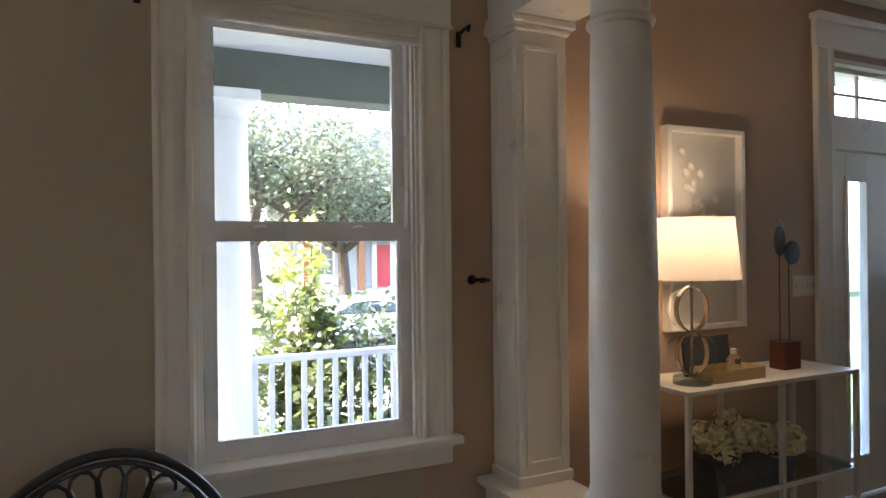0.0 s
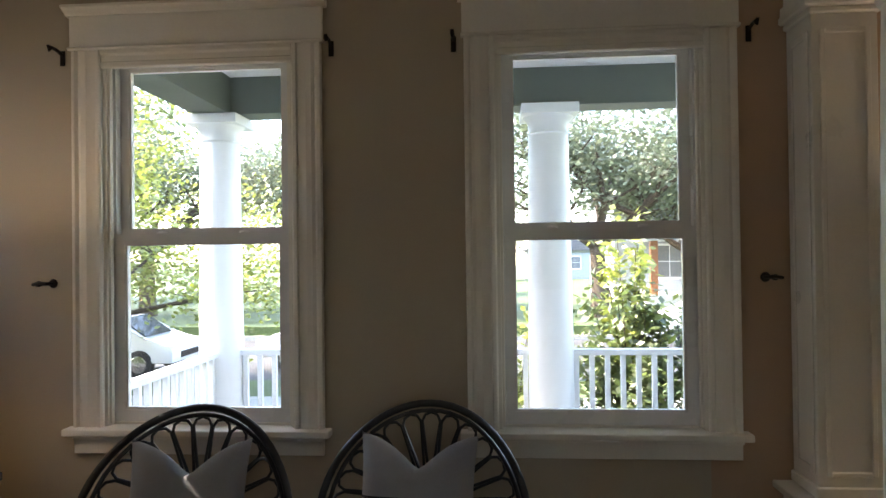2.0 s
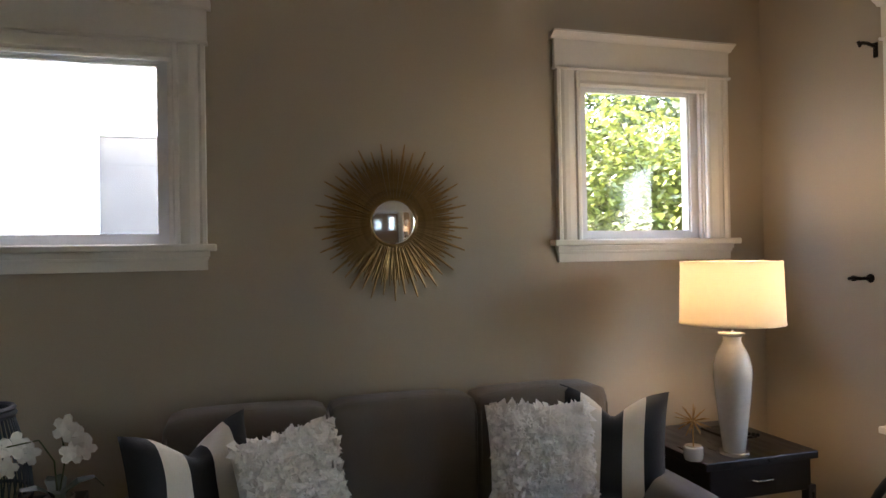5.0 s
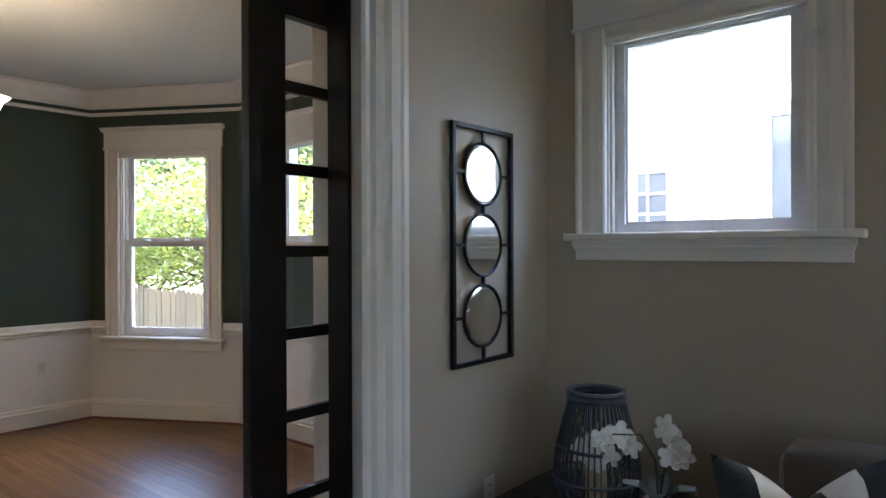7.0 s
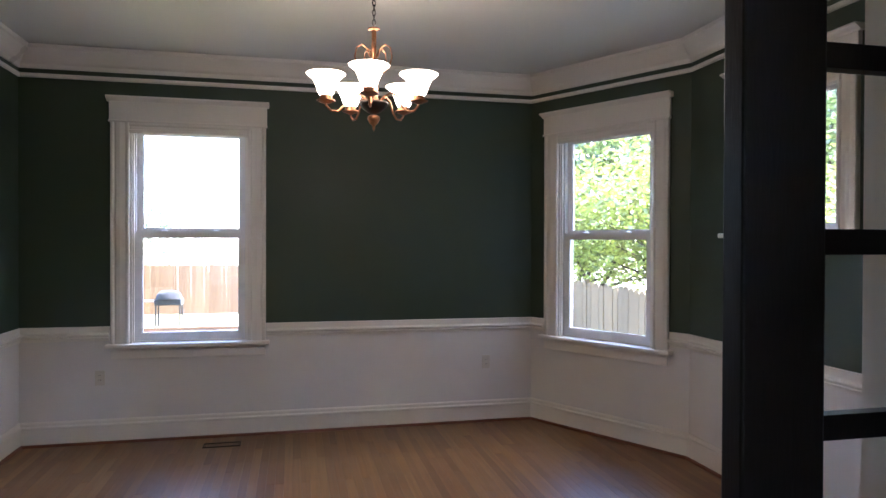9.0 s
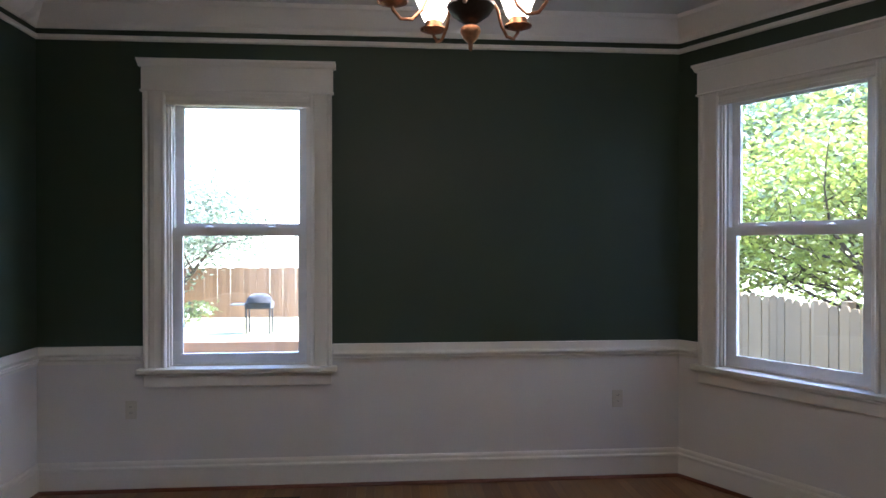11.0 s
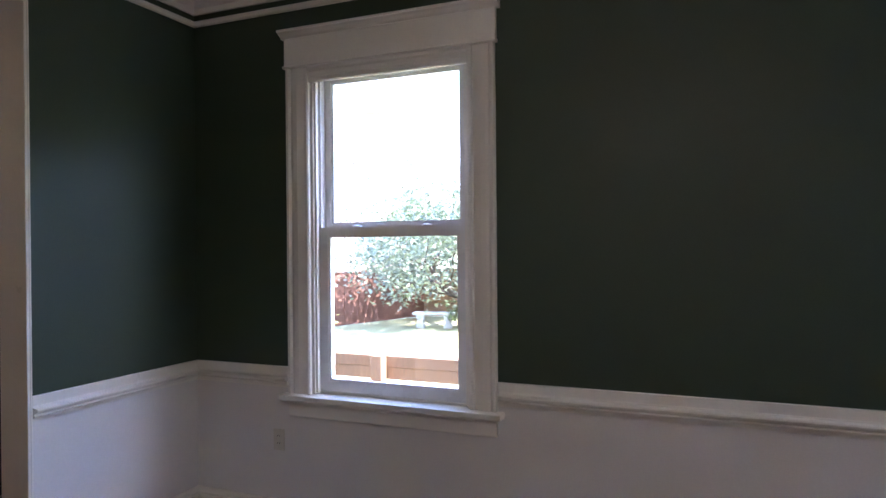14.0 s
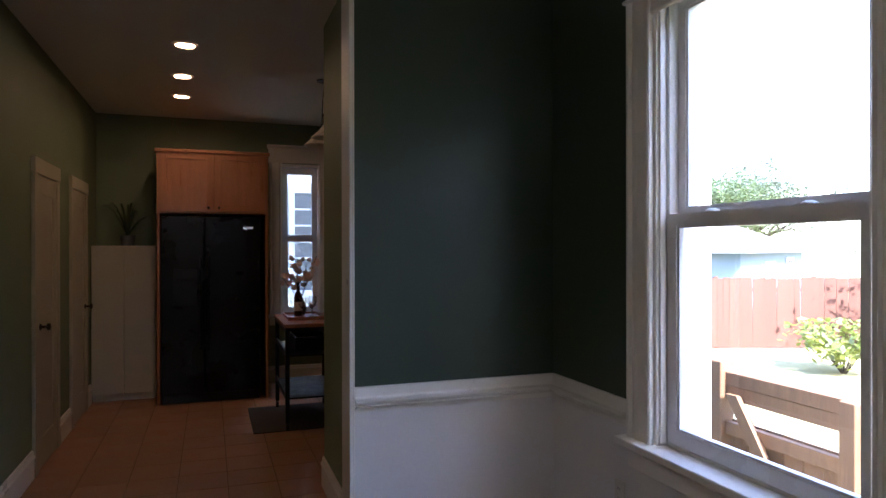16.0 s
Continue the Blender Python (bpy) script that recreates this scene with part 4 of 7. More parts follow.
# ---- living room ----
def pillow_bm(w, h, t, chop=0.0, n=16, m=16, slot=None):
    """A stuffed cushion: x across, z up, y through; chop: dent in the top edge; slot(u, v) picks the material."""
    bm = bmesh.new()
    sides = []
    for s in (-1, 1):
        g = []
        for j in range(m + 1):
            v = -1 + 2 * j / m
            row = []
            for i in range(n + 1):
                u = -1 + 2 * i / n
                px = u * (1 - 0.07 * (1 - v * v))
                pz = v * (1 - 0.07 * (1 - u * u))
                if chop and v > 0:
                    pz -= chop * v * v * math.exp(-(abs(u) / 0.42) ** 1.4)
                th = max(0.0, (1 - u ** 4) * (1 - v ** 4)) ** 0.55
                wr = 0.04 * noise.noise(Vector((u * 2.3, v * 2.3, s * 3.0 + w)))
                if chop:
                    th *= 1 - 0.35 * max(0, v) * math.exp(-(u / 0.35) ** 2)
                row.append(bm.verts.new((px * w / 2, s * t / 2 * th * (1 + wr * 3), pz * h / 2)))
            g.append(row)
        sides.append(g)
    for s, g in zip((-1, 1), sides):
        for j in range(m):
            for i in range(n):
                f = bm.faces.new((g[j][i], g[j][i + 1], g[j + 1][i + 1], g[j + 1][i]))
                if slot:
                    f.material_index = slot(-1 + 2 * (i + 0.5) / n, -1 + 2 * (j + 0.5) / m)
    bmesh.ops.remove_doubles(bm, verts=bm.verts, dist=0.0004)
    return bm


def soft_box(x0, x1, y0, y1, z0, z1, r=0.05, puff=0.02, cuts=9):
    """An upholstered block with rounded edges and a slight swell."""
    bm = box(x0, x1, y0, y1, z0, z1)
    bmesh.ops.subdivide_edges(bm, edges=bm.edges[:], cuts=cuts, use_grid_fill=True)
    c = Vector(((x0 + x1) / 2, (y0 + y1) / 2, (z0 + z1) / 2))
    hs = Vector(((x1 - x0) / 2, (y1 - y0) / 2, (z1 - z0) / 2))
    for v in bm.verts:
        d = v.co - c
        n3 = Vector((d.x / hs.x, d.y / hs.y, d.z / hs.z))
        q = Vector([max(-1, min(1, a)) for a in n3])
        inner_box = Vector([max(-(hs[i] - r), min(hs[i] - r, d[i])) for i in range(3)])
        out = d - inner_box
        if out.length > 1e-6:
            d = inner_box + out.normalized() * r * min(1.0, out.length / r if out.length < r else 1.0)
        big = max(range(3), key=lambda i: abs(q[i]))
        k = 1.0
        for i in range(3):
            if i != big:
                k *= 1 - q[i] ** 2
        d[big] += puff * k * (1 if q[big] > 0 else -1)
        v.co = c + d
    return bm


sofa = thing("sofa", pose(-2.40, 1.452, 0), "three-seat grey-brown fabric sofa against the wall", "sofa")
part("frame", soft_box(0.02, 0.92, -0.95, 0.95, 0.10, 0.36, 0.03, 0.0), M_SOFA, sofa)
part("back_frame", soft_box(0.0, 0.20, -0.95, 0.95, 0.30, 0.90, 0.05, 0.0), M_SOFA, sofa, smooth=True)
for s in (-1, 1):
    arm = part("arm", soft_box(0.0, 0.95, s * 1.05 - 0.10, s * 1.05 + 0.10, 0.10, 0.64, 0.07, 0.01), M_SOFA_ARM, sofa, smooth=True)
for i in (-1, 0, 1):
    part("seat_cushion", soft_box(0.18, 0.96, i * 0.632 - 0.314, i * 0.632 + 0.314, 0.345, 0.50, 0.05, 0.02), M_SOFA, sofa, smooth=True)
    b = part("back_cushion", soft_box(0.13, 0.36, i * 0.632 - 0.314, i * 0.632 + 0.314, 0.49, 0.98, 0.045, 0.014), M_SOFA, sofa, smooth=True)
    part("welt", tube([(0.345, i * 0.632 - 0.305, 0.60), (0.345, i * 0.632 - 0.305, 0.90), (0.335, i * 0.632 - 0.292, 0.945), (0.315, i * 0.632 - 0.26, 0.966), (0.315, i * 0.632, 0.985), (0.315, i * 0.632 + 0.26, 0.966), (0.335, i * 0.632 + 0.292, 0.945), (0.345, i * 0.632 + 0.305, 0.90), (0.345, i * 0.632 + 0.305, 0.60)], 0.006, 6), M_SOFA, sofa)
for x in (0.08, 0.86):
    for y in (-1.0, 1.0):
        part("leg", lathe([(0, 0), (0.02, 0), (0.028, 0.105), (0, 0.105)], 12), M_ESPRESSO, sofa, at=pose(x, y, 0))

stripe = lambda u, v: int((u + 1.0001) / 2 * 5) % 2
me_src = pillow_bm(0.47, 0.49, 0.17, 0.46, 25, 18, stripe)
for at in (pose(-1.80, 0.635, 0.785, -12, 0, 124), pose(-1.93, 2.34, 0.75, -12, 2, 58)):
    p = solid("throw_pillow", me_src.copy(), [M_INK, M_CREAM], "black and cream wide-striped throw pillow with a dented top", "pillow", group="striped pillows", at=at, smooth=True)
me_src.free()


def petal_field(w, h, t, count, seed):
    rng = random.Random(seed)
    bm = bmesh.new()
    for _ in range(count):
        u, v = rng.uniform(-0.96, 0.96), rng.uniform(-0.96, 0.96)
        th = max(0.0, (1 - u ** 4) * (1 - v ** 4)) ** 0.55
        c = Vector((u * (1 - 0.07 * (1 - v * v)) * w / 2, -t / 2 * th, v * (1 - 0.07 * (1 - u * u)) * h / 2))
        n = Vector((u * 0.9 * (abs(u) ** 2), -0.8, v * 0.9 * (abs(v) ** 2))).normalized()
        a = n.cross(Vector((rng.uniform(-1, 1), rng.uniform(-1, 1), rng.uniform(-1, 1)))).normalized()
        b = n.cross(a)
        s = rng.uniform(0.014, 0.030)
        lift = n * s * rng.uniform(0.3, 1.1)
        vs = [bm.verts.new(c + q) for q in (-a * s * 0.5, -b * s * 0.8 + lift * 0.7, a * s + lift * 1.4, b * s * 0.8 + lift * 0.7)]
        bm.faces.new((vs[0], vs[1], vs[2]))
        bm.faces.new((vs[0], vs[2], vs[3]))
    return bm


for k, (y, at) in enumerate(((0.95, pose(-1.80, 0.965, 0.735, -12, -3, 124)), (1.97, pose(-1.86, 1.965, 0.735, -12, 3, 93)))):
    fp = thing("fluffy_pillow", at, "ivory throw pillow covered in ruffled fabric petals", "pillow", "fluffy pillows")
    wd = 0.43 if k == 0 else 0.47
    part("cover", pillow_bm(wd, 0.47, 0.16), M_FLUFF, fp, smooth=True)
    tagged(part("petals", petal_field(wd, 0.47, 0.17, 2600, 5 + k), M_FLUFF, fp), kind="stuff")


def rattan_chair(at):
    c = thing("rattan_chair", at, "black rattan chair with a round looped back", "chair", "rattan chairs")
    R, cz, by = 0.395, 0.57, 0.30
    tilt = lambda p: (p[0], by + (p[2] - 0.45) * 0.16 - 0.18 * (abs(p[0]) / R) ** 2 * 0.9, p[2])
    part("back_hoop", tube([tilt(p) for p in arc(0, cz, R, -28, 208, 40)], 0.015, 10), M_RATTAN, c, smooth=True)
    part("back_hoop", tube([tilt(p) for p in arc(0, cz, R - 0.028, -20, 200, 36)], 0.009, 8), M_RATTAN, c, smooth=True)
    part("inner_hoop", tube([tilt(p) for p in arc(0, cz - 0.01, 0.135, -10, 190, 20)], 0.011, 8), M_RATTAN, c, smooth=True)
    k = 15
    for i in range(k):
        a = radians(-6 + 192 * i / (k - 1))
        ro, ri, wd = R - 0.035, 0.14, 0.036
        ca, sa = math.cos(a), math.sin(a)
        pts = []
        for q in range(13):
            t = q / 12
            if t < 0.33:
                s = t / 0.33
                r, o = ri + (ro - wd - ri) * s, -wd * (0.25 + 0.75 * s)
            elif t > 0.67:
                s = (1 - t) / 0.33
                r, o = ri + (ro - wd - ri) * s, wd * (0.25 + 0.75 * s)
            else:
                b = math.pi * (t - 0.33) / 0.34
                r, o = ro - wd + wd * math.sin(b), -wd * math.cos(b)
            pts.append(tilt((r * ca - o * sa, 0, cz + r * sa + o * ca)))
        part("loop", tube(pts, 0.0062, 6), M_RATTAN, c, smooth=True)
    part("seat_ring", tube([(0.31 * math.cos(t * math.pi / 16), 0.0 + 0.30 * math.sin(t * math.pi / 16), 0.42) for t in range(32)], 0.016, 8, closed=True), M_RATTAN, c, smooth=True)
    part("seat", lathe([(0, 0.422), (0.15, 0.418), (0.305, 0.425), (0.305, 0.412), (0, 0.405)], 32), M_RATTAN, c)
    for s in (-1, 1):
        part("arm", tube([(s * 0.375, 0.20, 0.62), (s * 0.40, 0.05, 0.655), (s * 0.41, -0.12, 0.66), (s * 0.40, -0.24, 0.645), (s * 0.385, -0.30, 0.59), (s * 0.36, -0.315, 0.45), (s * 0.34, -0.32, 0.2), (s * 0.33, -0.33, 0.012)], 0.014, 8), M_RATTAN, c, smooth=True)
        part("arm_strut", tube([(s * 0.40, -0.05, 0.65), (s * 0.36, -0.03, 0.52), (s * 0.31, 0, 0.43)], 0.008, 6), M_RATTAN, c, smooth=True)
        part("leg", tube([(s * 0.30, 0.20, 0.42), (s * 0.32, 0.24, 0.2), (s * 0.33, 0.27, 0.012)], 0.014, 8), M_RATTAN, c, smooth=True)
    return c


rattan_chair(pose(-0.83, 2.83, 0, 0, 0, 4))
rattan_chair(pose(0.0, 2.93, 0, 0, 0, -6))


def chair_pillow_slot(u, v):
    if v > 0.02 or v < -0.95:
        return 0
    return 1 if int((v + 1) * 22) % 2 else 2


me_src = pillow_bm(0.45, 0.46, 0.15, 0.52, 16, 44, chair_pillow_slot)
for x, y, rz in ((-0.83, 3.00, 4), (0.0, 3.10, -6)):
    solid("chair_pillow", me_src.copy(), [M_LINEN, M_INK, M_CREAM], "grey linen pillow with a thin black-striped band", "pillow", group="chair pillows", at=pose(x, y, 0.665, -16, 0, rz), smooth=True)
me_src.free()


def side_table(at):
    t = thing("side_table", at, "espresso-brown square wooden side table", "side table", "side tables")
    part("tabletop", box(-0.30, 0.30, -0.30, 0.30, 0.64, 0.675, 0.004, 2), M_ESPRESSO, t)
    part("drawer", box(-0.27, 0.285, -0.27, 0.27, 0.50, 0.639, 0.003, 1), M_ESPRESSO, t)
    part("drawer_pull", tube([(0.287, -0.05, 0.575), (0.305, -0.04, 0.575), (0.305, 0.04, 0.575), (0.287, 0.05, 0.575)], 0.004, 6), M_CHROME, t)
    for x in (-0.27, 0.27):
        for y in (-0.27, 0.27):
            part("leg", box(x - 0.022, x + 0.022, y - 0.022, y + 0.022, 0, 0.52, 0.003, 1), M_ESPRESSO, t)
    part("shelf", box(-0.26, 0.26, -0.26, 0.26, 0.16, 0.18, 0.003, 1), M_ESPRESSO, t)
    return t


side_table(pose(-2.06, 2.99, 0))
side_table(pose(-2.00, -0.10, 0))

# table lamp beside the sofa
M_SHADE = shade_mat("linen_lamp_shade", (0.80, 0.74, 0.62))
LX, LY, LZ = -1.845, 2.905, 0.6765
lamp = thing("table_lamp", pose(LX, LY, LZ), "tall white ceramic table lamp with a drum shade, lit", "lamp")
part("body", lathe([(0, 0.012), (0.047, 0.012), (0.050, 0.03), (0.060, 0.12), (0.073, 0.24), (0.082, 0.34), (0.082, 0.395), (0.070, 0.445), (0.047, 0.485), (0.038, 0.508), (0.042, 0.527), (0.057, 0.536), (0.057, 0.543), (0.03, 0.546), (0, 0.546)], 40), M_CERAMIC, lamp, smooth=True)
part("base", lathe([(0, 0), (0.062, 0), (0.062, 0.012), (0, 0.012)], 32), M_CERAMIC, lamp)
part("neck", lathe([(0, 0.545), (0.010, 0.545), (0.010, 0.70), (0, 0.70)], 12), M_CHROME, lamp)
sh = part("shade", lathe([(0.222, 0.585), (0.214, 0.860), (0.211, 0.860), (0.219, 0.585), (0.222, 0.585)], 56), M_SHADE, lamp, "cream linen drum shade", smooth=True)
part("rim", lathe([(0.2235, 0.583), (0.2235, 0.590), (0.2185, 0.590), (0.2185, 0.583), (0.2235, 0.583)], 56), M_SHADE, sh)
part("rim", lathe([(0.2155, 0.856), (0.2155, 0.862), (0.2105, 0.862), (0.2105, 0.856), (0.2155, 0.856)], 56), M_SHADE, sh)
M_SHADEW = shade_mat("white_lamp_shade", (0.80, 0.77, 0.72))
M_BULB = glow("warm_bulb", (1.0, 0.72, 0.42), 6.0)
part("bulb", lathe([(0, 0.70), (0.014, 0.70), (0.030, 0.745), (0.026, 0.775), (0, 0.79)], 16), M_BULB, lamp, smooth=True)


def bulb_light(name, x, y, z, watts, color=(1.0, 0.72, 0.42), r=0.04):
    li = new(name, bpy.data.lights.new(name, "POINT"))
    li.data.energy, li.data.color, li.data.shadow_soft_size = watts, color, r
    li.location = (x, y, z)
    return li


bulb_light("lamp_light", LX, LY, LZ + 0.80, W_LAMP, (1.0, 0.76, 0.48))
# gold burst ornament on a white block, tray
orn = thing("burst_ornament", pose(-1.83, 2.68, LZ), "gold spiky burst ornament on a white ceramic pot", "ornament")
part("pot", lathe([(0, 0), (0.036, 0), (0.042, 0.015), (0.042, 0.055), (0.036, 0.062), (0.030, 0.058), (0, 0.056)], 28), M_CERAMIC, orn, smooth=True)
part("stem", lathe([(0, 0.056), (0.003, 0.056), (0.003, 0.16), (0, 0.16)], 6), M_GOLD, orn)
rng = random.Random(3)
for i in range(26):
    z = 1 - 2 * (i + 0.5) / 26
    a = i * 2.399
    d = Vector((math.sqrt(1 - z * z) * math.cos(a), math.sqrt(1 - z * z) * math.sin(a), z))
    c = Vector((0, 0, 0.17))
    part("spike", tube([c, c + d * rng.uniform(0.06, 0.085)], [0.0035, 0.0018], 5), M_GOLD, orn)
tray = thing("tray", pose(-2.12, 3.10, LZ), "small dark tray with a bead chain on the side table", "tray")
part("plate", box(-0.11, 0.11, -0.08, 0.08, 0, 0.012, 0.003, 1), M_DARKWOOD, tray)
for i in range(10):
    part("bead", lathe([(0, -0.011), (0.008, -0.007), (0.011, 0), (0.008, 0.007), (0, 0.011)], 10), M_BLACK, tray, at=pose(0.12 + 0.02 * math.sin(i * 0.8), -0.06 + 0.013 * i, 0.024), smooth=True)

# lantern, candle, orchid on the other side table
TZ = 0.6765
lan = thing("lantern", pose(-1.93, -0.045, TZ), "grey-blue open wicker lantern with a tapered top", "lantern")
prof = [(0.105, 0.012), (0.135, 0.06), (0.150, 0.12), (0.142, 0.20), (0.122, 0.29), (0.100, 0.37), (0.092, 0.405)]
for r, z, th in ((0.107, 0.008, 0.010), (0.150, 0.13, 0.006), (0.136, 0.235, 0.006), (0.094, 0.40, 0.013), (0.094, 0.418, 0.010)):
    part("hoop", tube([(r * math.cos(i * math.pi / 18), r * math.sin(i * math.pi / 18), z) for i in range(36)], th, 6, closed=True), M_WICKER, lan, smooth=True)
for i in range(44):
    a = 2 * math.pi * i / 44
    part("rib", tube([(r * math.cos(a), r * math.sin(a), z) for r, z in prof], 0.0034, 5), M_WICKER, lan)
part("base", lathe([(0, 0), (0.11, 0), (0.11, 0.010), (0, 0.010)], 28), M_WICKER, lan)
part("handle", tube([(0.10 * math.cos(t), -0.02, 0.37 + 0.0 * t - 0.10 * math.sin(t)) for t in [math.pi * k / 12 for k in range(13)]], 0.006, 6), M_GOLD, lan, "rope-wrapped carry handle")
can = solid("candle", lathe([(0, 0), (0.038, 0), (0.04, 0.005), (0.04, 0.145), (0.034, 0.150), (0, 0.146)], 28), M_CANDLE, "cream pillar candle inside the lantern", "candle", at=pose(-1.93, -0.045, TZ + 0.0105), smooth=True)


def flower(parent, c, n, s, rng, mat, petals=5):
    a = n.cross(Vector((0.3, 0.5, 0.9))).normalized()
    b = n.cross(a)
    bm = bmesh.new()
    for k in range(petals):
        t = 2 * math.pi * (k + rng.uniform(-0.1, 0.1)) / petals
        d = a * math.cos(t) + b * math.sin(t)
        e = n.cross(d)
        q = [c, c + d * s * 0.45 + e * s * 0.36 + n * s * 0.10, c + d * s * 0.85 + e * s * 0.30 + n * s * 0.16, c + d * s + n * s * 0.06, c + d * s * 0.85 - e * s * 0.30 + n * s * 0.16, c + d * s * 0.45 - e * s * 0.36 + n * s * 0.10]
        bm.faces.new([bm.verts.new(p) for p in q])
    part("blossom", bm, mat, parent)


orch = thing("orchid", pose(-1.87, 0.20, TZ), "white orchid in a ribbed white ceramic pot", "potted plant")
part("pot", lathe([(0, 0), (0.040, 0), (0.046, 0.01)] + [(0.050 + 0.004 * (i % 2), 0.015 + 0.011 * i) for i in range(9)] + [(0.052, 0.118), (0.046, 0.120), (0.044, 0.10), (0, 0.098)], 32), M_CERAMIC, orch, smooth=True)
rng = random.Random(11)
for st in ([(0.0, 0, 0.1), (0.0, -0.01, 0.24), (0.02, -0.05, 0.32), (0.04, -0.14, 0.31), (0.05, -0.22, 0.26)], [(0, 0, 0.1), (-0.01, 0.02, 0.24), (-0.01, 0.01, 0.34), (0.0, 0.06, 0.36), (0.01, 0.08, 0.31)]):
    part("stem", tube(st, 0.003, 5), M_STEM, orch)
for c in ((0.05, -0.22, 0.25), (0.05, -0.17, 0.29), (0.03, -0.12, 0.31), (0.06, -0.13, 0.25), (0.05, -0.19, 0.22), (0.02, -0.08, 0.28), (0.04, -0.25, 0.23), (0.01, 0.03, 0.35), (0.02, 0.07, 0.32), (0.02, 0.09, 0.28), (0.02, 0.05, 0.27)):
    flower(orch, Vector(c), Vector((1, rng.uniform(-0.4, 0.4), rng.uniform(-0.2, 0.4))).normalized(), rng.uniform(0.040, 0.052), rng, M_PETAL)
for k in range(4):
    a = k * 1.6 + 0.3
    bm = bmesh.new()
    pts = [(0.0, 0.02), (0.06, 0.035), (0.11, 0.02), (0.14, 0.0)]
    rows = []
    for j, (r, wdt) in enumerate(pts):
        z = 0.115 + 0.05 * math.sin(j * 1.0)
        d = Vector((math.cos(a), math.sin(a), 0))
        e = Vector((-d.y, d.x, 0))
        rows.append([bm.verts.new(d * r + e * wdt + Vector((0, 0, z + 0.006))), bm.verts.new(d * r + Vector((0, 0, z))), bm.verts.new(d * r - e * wdt + Vector((0, 0, z + 0.006)))])
    for p, q in zip(rows, rows[1:]):
        bm.faces.new((p[0], p[1], q[1], q[0]))
        bm.faces.new((p[1], p[2], q[2], q[1]))
    part("leaf", bm, M_LEAFPOT, orch)

# sunburst mirror
sb = thing("sunburst_mirror", pose(XW + 0.004, 1.485, 1.747, 0, 90, 0), "round sunburst wall mirror with antique gold rays", "mirror")
part("backing", lathe([(0, 0), (0.125, 0), (0.125, 0.012), (0, 0.012)], 48), M_GOLD, sb)
part("glass", lathe([(0, 0.013), (0.105, 0.013), (0.103, 0.0165), (0.096, 0.018), (0, 0.018)], 56), M_MIRROR, sb, "round mirror glass", smooth=True)
part("ring", tube([(0.110 * math.cos(i * math.pi / 28), 0.110 * math.sin(i * math.pi / 28), 0.016) for i in range(56)], 0.0075, 8, closed=True), M_GOLD, sb, smooth=True)
rng = random.Random(8)
ray_meshes = {}
NR = 168
for i in range(NR):
    lead = (i % 4 == 0)
    ln = 0.372 if i % 8 == 0 else (0.345 if lead else (0.300 if i % 4 == 2 else 0.275))
    if ln not in ray_meshes:
        ray_meshes[ln] = mesh_of("ray", tube([(0.112, 0, 0), (ln * 0.72, 0, 0), (ln, 0, 0)], [0.0030, 0.0085 if ln > 0.31 else 0.0050, 0.0030], 5), M_GOLD)
    r = new("ray", ray_meshes[ln])
    r.parent = sb
    r.matrix_basis = pose(0, 0, 0.008 + 0.004 * (i % 3), 0, rng.uniform(-2.5, 1.0), 360 * i / NR + rng.uniform(-0.5, 0.5))

# three-circle mirror in a black frame
mf = thing("wall_mirror", pose(-1.925, YP + 0.004, 1.606), "black metal frame with three round mirrors", "mirror")
W2, H2 = 0.199, 0.464
part("frame", boxes([(-W2, -W2 + 0.018, 0.004, 0.024, -H2, H2), (W2 - 0.018, W2, 0.004, 0.024, -H2, H2), (-W2 + 0.018, W2 - 0.018, 0.004, 0.024, H2 - 0.018, H2), (-W2 + 0.018, W2 - 0.018, 0.004, 0.024, -H2, -H2 + 0.018)], 0.0015), M_BLACK, mf)
for z in (0.278, 0.0, -0.278):
    part("mirror_rim", tube([(0.121 * math.cos(i * math.pi / 24), 0.013, z + 0.121 * math.sin(i * math.pi / 24)) for i in range(48)], 0.006, 8, closed=True), M_BLACK, mf, smooth=True)
    part("mirror_glass", lathe([(0, 0), (0.118, 0), (0.118, 0.006), (0.106, 0.010), (0, 0.010)], 48), M_MIRROR, mf, "bevelled round mirror", at=pose(0, 0.006, z, -90, 0, 0))
    for s in (-1, 1):
        part("strut", box(min(s * 0.121, s * 0.183), max(s * 0.121, s * 0.183), 0.008, 0.018, z - 0.006, z + 0.006), M_BLACK, mf)
for a, b in ((0.40, 0.447), (0.122, 0.156), (-0.156, -0.122), (-0.447, -0.40)):
    part("strut", box(-0.007, 0.007, 0.008, 0.018, a, b), M_BLACK, mf)

# curtain brackets and holdbacks on the front wall
def bracket(x, z, s):
    b = thing("curtain_bracket", pose(x, YN, z), "small black iron curtain rod bracket on the wall", "bracket", "curtain brackets")
    part("plate", box(-0.012, 0.012, -0.006, 0, -0.05, 0.02, 0.002, 1), M_BRONZE, b)
    part("arm", tube([(0, -0.005, 0.0), (0, -0.05, 0.012), (0, -0.085, 0.012), (0, -0.095, -0.004), (0, -0.105, 0.018)], 0.008, 6), M_BRONZE, b, smooth=True)


